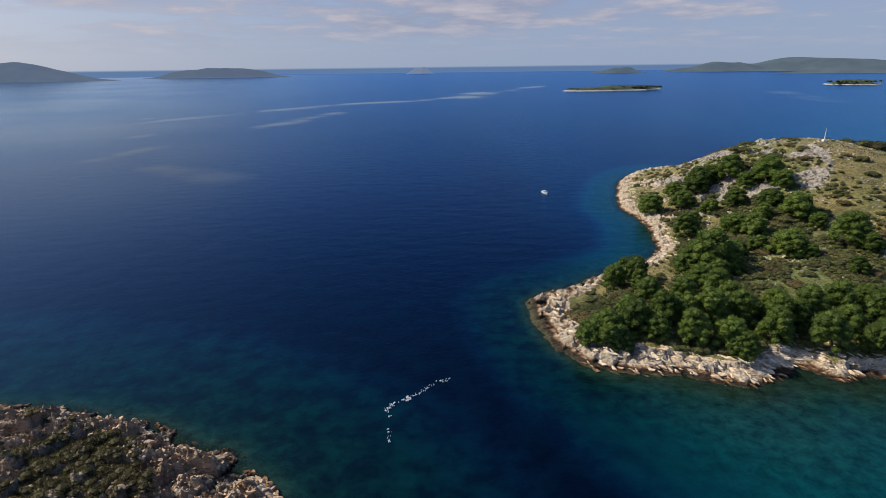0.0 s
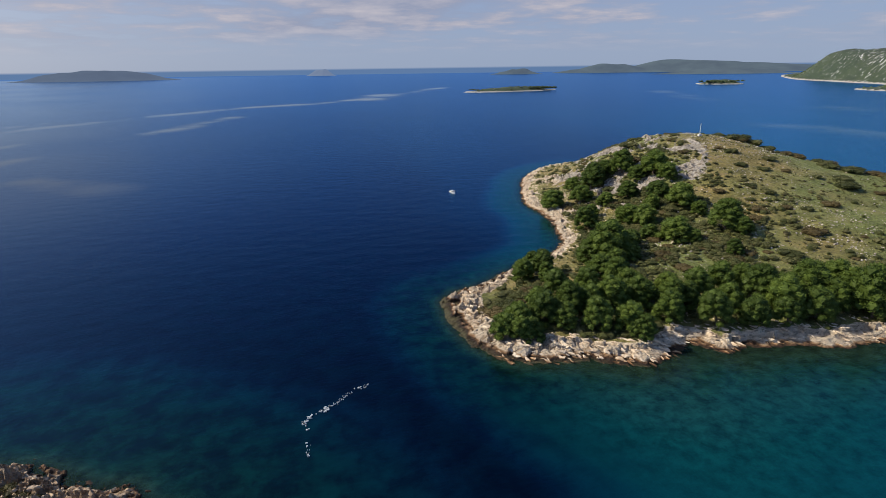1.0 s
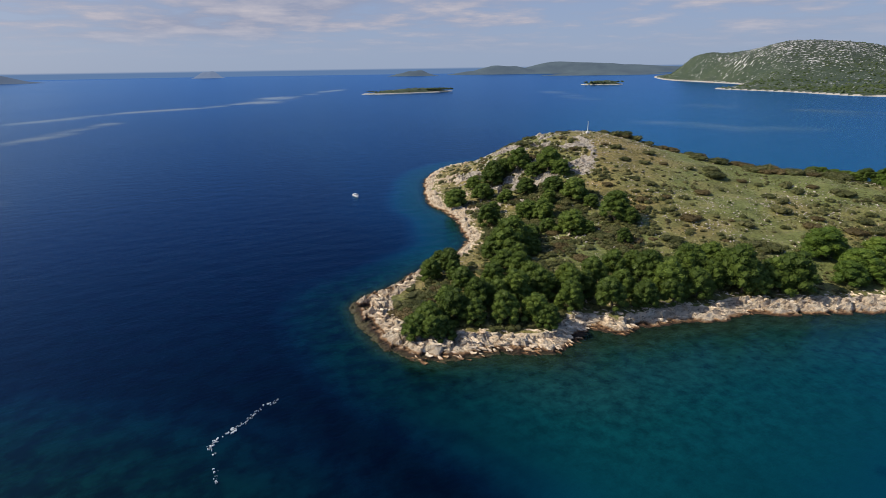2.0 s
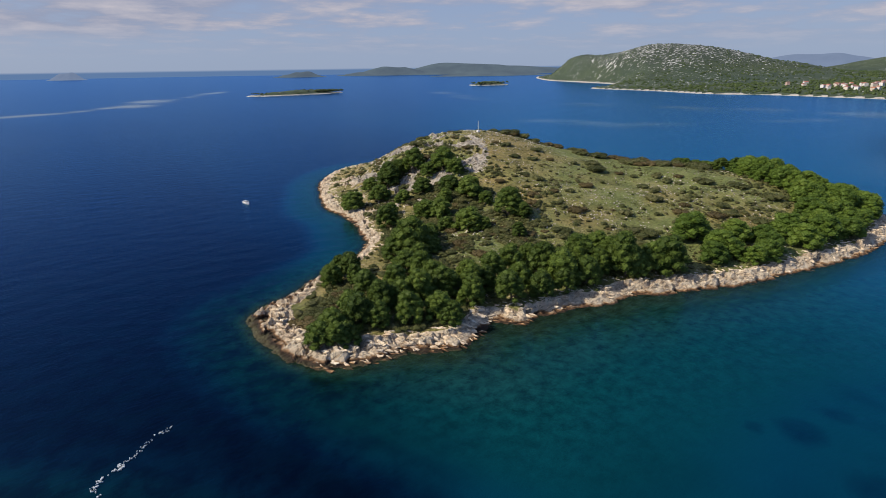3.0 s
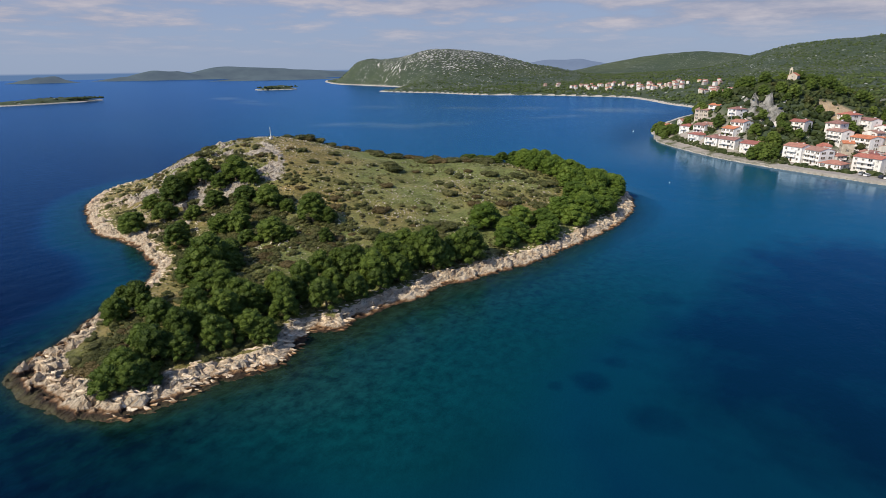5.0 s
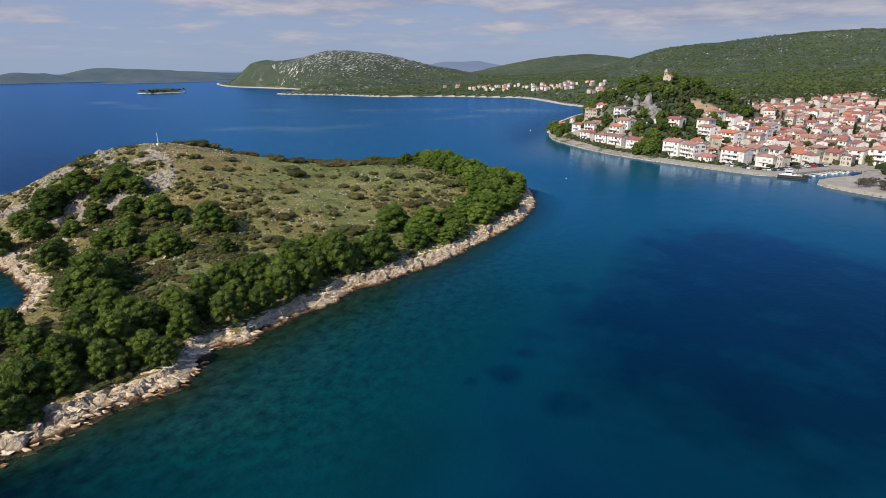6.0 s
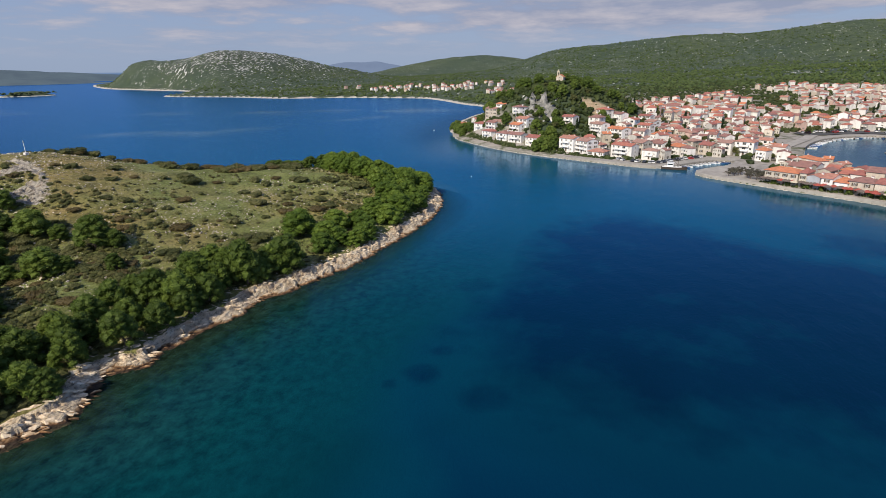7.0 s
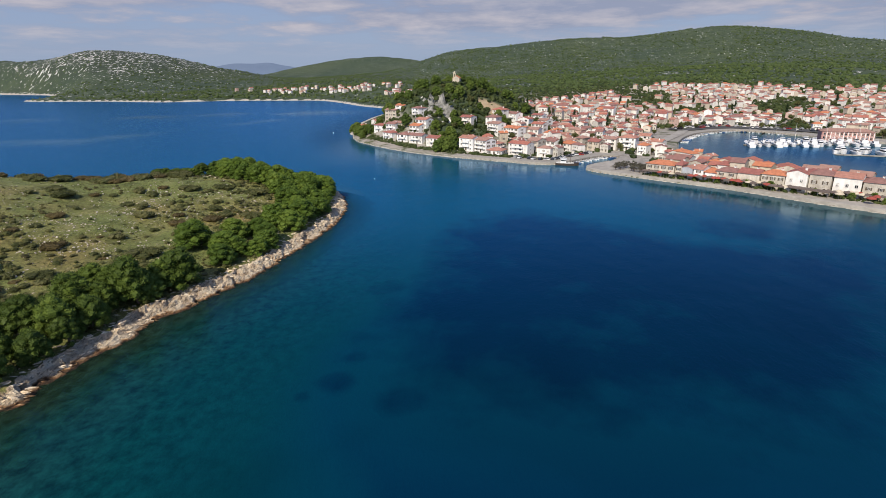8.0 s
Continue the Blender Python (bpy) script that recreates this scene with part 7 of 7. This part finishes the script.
def park_car(k, m, group):
    t = thing("car", f"{CAR_WORDS[k]} parked car on the harbour street", "car", group, at=m)
    body, cabin, roof = CARS[k]
    part("body", body, t)
    part("cabin", cabin, t)
    part("roof", roof, t)
    for x in (-1.3, 1.3):
        for y in (-0.78, 0.78):
            part("wheel", TYRE, t, pose(x, y, 0.32))


GREY_LEAF = foliage_material("grey_leaves", (0.045, 0.042, 0.03), (0.10, 0.095, 0.07), (0.17, 0.16, 0.12), 0.6)


def grey_tree(seed):
    rng = np.random.default_rng(seed)
    b = Build().tube((0, 0, -0.5), (0.1, 0, 1.6), 0.16, 0.12, 7)
    rows = []
    for k in range(10):
        a, q = k * 2.4, rng.uniform(0.6, 2.2)
        c = (q * math.cos(a), q * math.sin(a), rng.uniform(2.2, 3.6))
        rows.append((*c, rng.uniform(0.5, 0.8), 0.6))
        b.tube((0.1, 0, 1.4), c, 0.07, 0.03, 5, cap=False)
    return b.mesh("trunk", BARK), clump_mesh("crown", rows, 90, 0.45, 0.1, GREY_LEAF, rng, 0.5)


GREY_TREES = [grey_tree(5), grey_tree(6)]


def furnish_quays():
    rng = random.Random(91)
    edge = shore_stretch((279, -36), (176, -160))
    far_along = np.concatenate([[0], np.cumsum(np.hypot(*np.diff(edge, axis=0).T))])

    def on_quay(s, inland):
        """A place s metres along the old quay and so far inland, with the quay's direction."""
        x, y = np.interp(s, far_along, edge[:, 0]), np.interp(s, far_along, edge[:, 1])
        dx, dy = np.interp(s + 4, far_along, edge[:, 0]) - x, np.interp(s + 4, far_along, edge[:, 1]) - y
        n = math.hypot(dx, dy)
        return Vector((x - dy / n * inland, y + dx / n * inland)), math.degrees(math.atan2(dy, dx))

    fronts = np.array([r[:2] for r in PIER_ROW], float)
    deep = shore_distance(fronts[:, 0], fronts[:, 1], MAIN_SHORE) - 2.6
    ahead = np.array([far_along[np.argmin(np.hypot(edge[:, 0] - x, edge[:, 1] - y))] for x, y in fronts])

    def terrace(s, lo=0.35, hi=0.95):
        """A place on the terraces in front of the houses."""
        return on_quay(s, max(2.0, np.interp(s, ahead, deep)) * rng.uniform(lo, hi))

    for k in range(84):
        p, a = terrace(32 + k * 1.35 + rng.uniform(-0.5, 0.5))
        if 90 < 32 + k * 1.35 < 102:
            continue
        kind = rng.choice((0, 1, 1, 1, 2, 1))
        t = thing("parasol", ("cream", "brown", "dark red")[kind] + " open parasol on the quay promenade", "parasol", "parasols on the quay", at=pose(p.x, p.y, 1.48, 0, 0, rng.uniform(0, 45)))
        for n, data in PARASOLS[kind]:
            part(n, data, t)
    # long dark awning of a quay restaurant
    p, a = on_quay(96, 6.5)
    aw = thing("awning", "long dark brown awning of a quayside terrace", "awning", at=pose(p.x, p.y, 1.48, 0, 0, a))
    part("canvas", Build().box(-7, -1.8, 2.3, 7, 1.8, 2.42).box(-7, -1.85, 2.0, 7, -1.8, 2.4).mesh("canvas", [CANVAS_BROWN]), aw)
    for k in range(5):
        for y in (-1.7, 1.7):
            part("post", Build().tube((0, 0, 0), (0, 0, 2.3), 0.05, 0.05, 6).mesh("post", [METAL]), aw, pose(-6.6 + 3.3 * k, y, 0))
    spots = [terrace(rng.uniform(30, 150), 0.55, 1.0)[0] for _ in range(150)]
    far_woods("terrace_greenery", np.array([p.x for p in spots]), np.array([p.y for p in spots]), np.full(150, 1.4), np.array([rng.uniform(0.5, 1.1) for _ in range(150)]), GARDEN, "potted shrubs and creepers along quayside terraces", 19)
    # trees on the quay
    for k in range(20):
        p, a = terrace(36 + k * 5.6 + rng.uniform(-2, 2), 0.6, 0.95)
        pine(rng.randrange(6), upright(p.x, p.y, 1.3, rng.uniform(0.32, 0.5), rng.uniform(0, 360)), "small dark green tree on the promenade", "trees on the quay")
    # bare-looking grey trees over the market on the pier
    for k in range(40):
        p, a = on_quay(rng.uniform(12, 36), rng.uniform(4, 19))
        t = thing("plane_tree", "grey-green thin-leaved tree over the pier market", "tree", "trees on the pier", at=upright(p.x, p.y, 1.3, rng.uniform(0.6, 0.95), rng.uniform(0, 360)))
        trunk, crown = GREY_TREES[k % 2]
        part("trunk", trunk, t)
        part("crown", crown, t)
    # parked cars
    line = shore_stretch((303, 8), (320, -52))
    for k in range(1, len(line) - 1):
        for s in (0.0, 2.7):
            d = line[k + 1] - line[k - 1]
            d = d / np.linalg.norm(d)
            p = line[k] + d * s + np.array((-d[1], d[0])) * rng.uniform(7.5, 9)
            z = max(on_land([p])[0], 1.3) + 0.05
            park_car(rng.choice((0, 1, 2, 3, 1)), pose(p[0], p[1], z, 0, 0, math.degrees(math.atan2(d[0], -d[1])) + rng.uniform(-6, 6)), "cars on the town quay")
    for k in range(46):
        f = k / 45
        p = Vector((452, -125)).lerp(Vector((478, -165)), f * 2) if f < 0.5 else Vector((478, -165)).lerp(Vector((432, -232)), f * 2 - 1)
        p = p + Vector((rng.choice((-4, 0, 4)), rng.uniform(-1, 1)))
        z = on_land([p])[0] + 0.6
        park_car(rng.choice((0, 1, 2, 3, 0)), pose(p.x, p.y, z, 0, 0, rng.uniform(-20, 20)), "cars by the marina")


furnish_quays()


# ---- foam and buoys ----
FOAM = plain("sea_foam", (0.46, 0.50, 0.51), 0.7, size=0.3, spread=0.15)


FOAM_T = [0, 0.15, 0.3, 0.4, 0.5, 0.62, 0.75, 0.87, 1.0]
FOAM_X = [-8.6, -9.3, -9.9, -8.8, -7.1, -5.7, -3.9, -2.3, 0.2]
FOAM_Y = [62.4, 66.2, 70.2, 71.4, 72.4, 73.9, 75.5, 77.6, 78.5]


def build_foam():
    rng = np.random.default_rng(13)
    b = Build()
    for k in range(105):
        t = rng.beta(0.9, 1.0)
        if 0.40 < t < 0.44 or 0.13 < t < 0.20:
            continue
        cx = np.interp(t, FOAM_T, FOAM_X) + rng.normal(scale=0.24)
        cy = np.interp(t, FOAM_T, FOAM_Y) + rng.normal(scale=0.30)
        r = rng.uniform(0.04, 0.22) * (1.7 if 0.2 < t < 0.40 or 0.48 < t < 0.55 else 0.75)
        n = 9
        a0, s = rng.uniform(0, 6.28), rng.uniform(0.35, 0.8)
        rim = []
        for i in range(n):
            q = r * rng.uniform(0.5, 1.3)
            a = 6.2832 * i / n
            x, y = q * math.cos(a), q * s * math.sin(a)
            rim.append((cx + x * math.cos(a0) - y * math.sin(a0), cy + x * math.sin(a0) + y * math.cos(a0), 0.16))
        low_rim = [(x, y, -0.2) for x, y, _ in rim]
        b.add(rim + low_rim, [tuple(range(n))] + [(i, n + i, n + (i + 1) % n, (i + 1) % n) for i in range(n)])
    tagged(new("foam", b.mesh("foam", [FOAM])), "broken white line of foam drifting on dark water", "foam", kind="stuff")


build_foam()

BUOY = [("float", Build().tube((0, 0, -0.5), (0, 0, 0.5), 0.42, 0.4, 12).mesh("float", [WHITE_GELCOAT])),
        ("top", Build().tube((0, 0, 0.5), (0, 0, 1.2), 0.3, 0.1, 10).mesh("top", [WHITE_GELCOAT]))]
for bx, by in ((437, 148), (249, 66)):
    moor("buoy", BUOY, pose(bx, by, 0) @ Matrix.Diagonal((0.8, 0.8, 0.8, 1)) if bx > 300 else pose(bx, by, 0) @ Matrix.Diagonal((0.45, 0.45, 0.45, 1)), "round white mooring buoy on blue water", "buoys off the town")
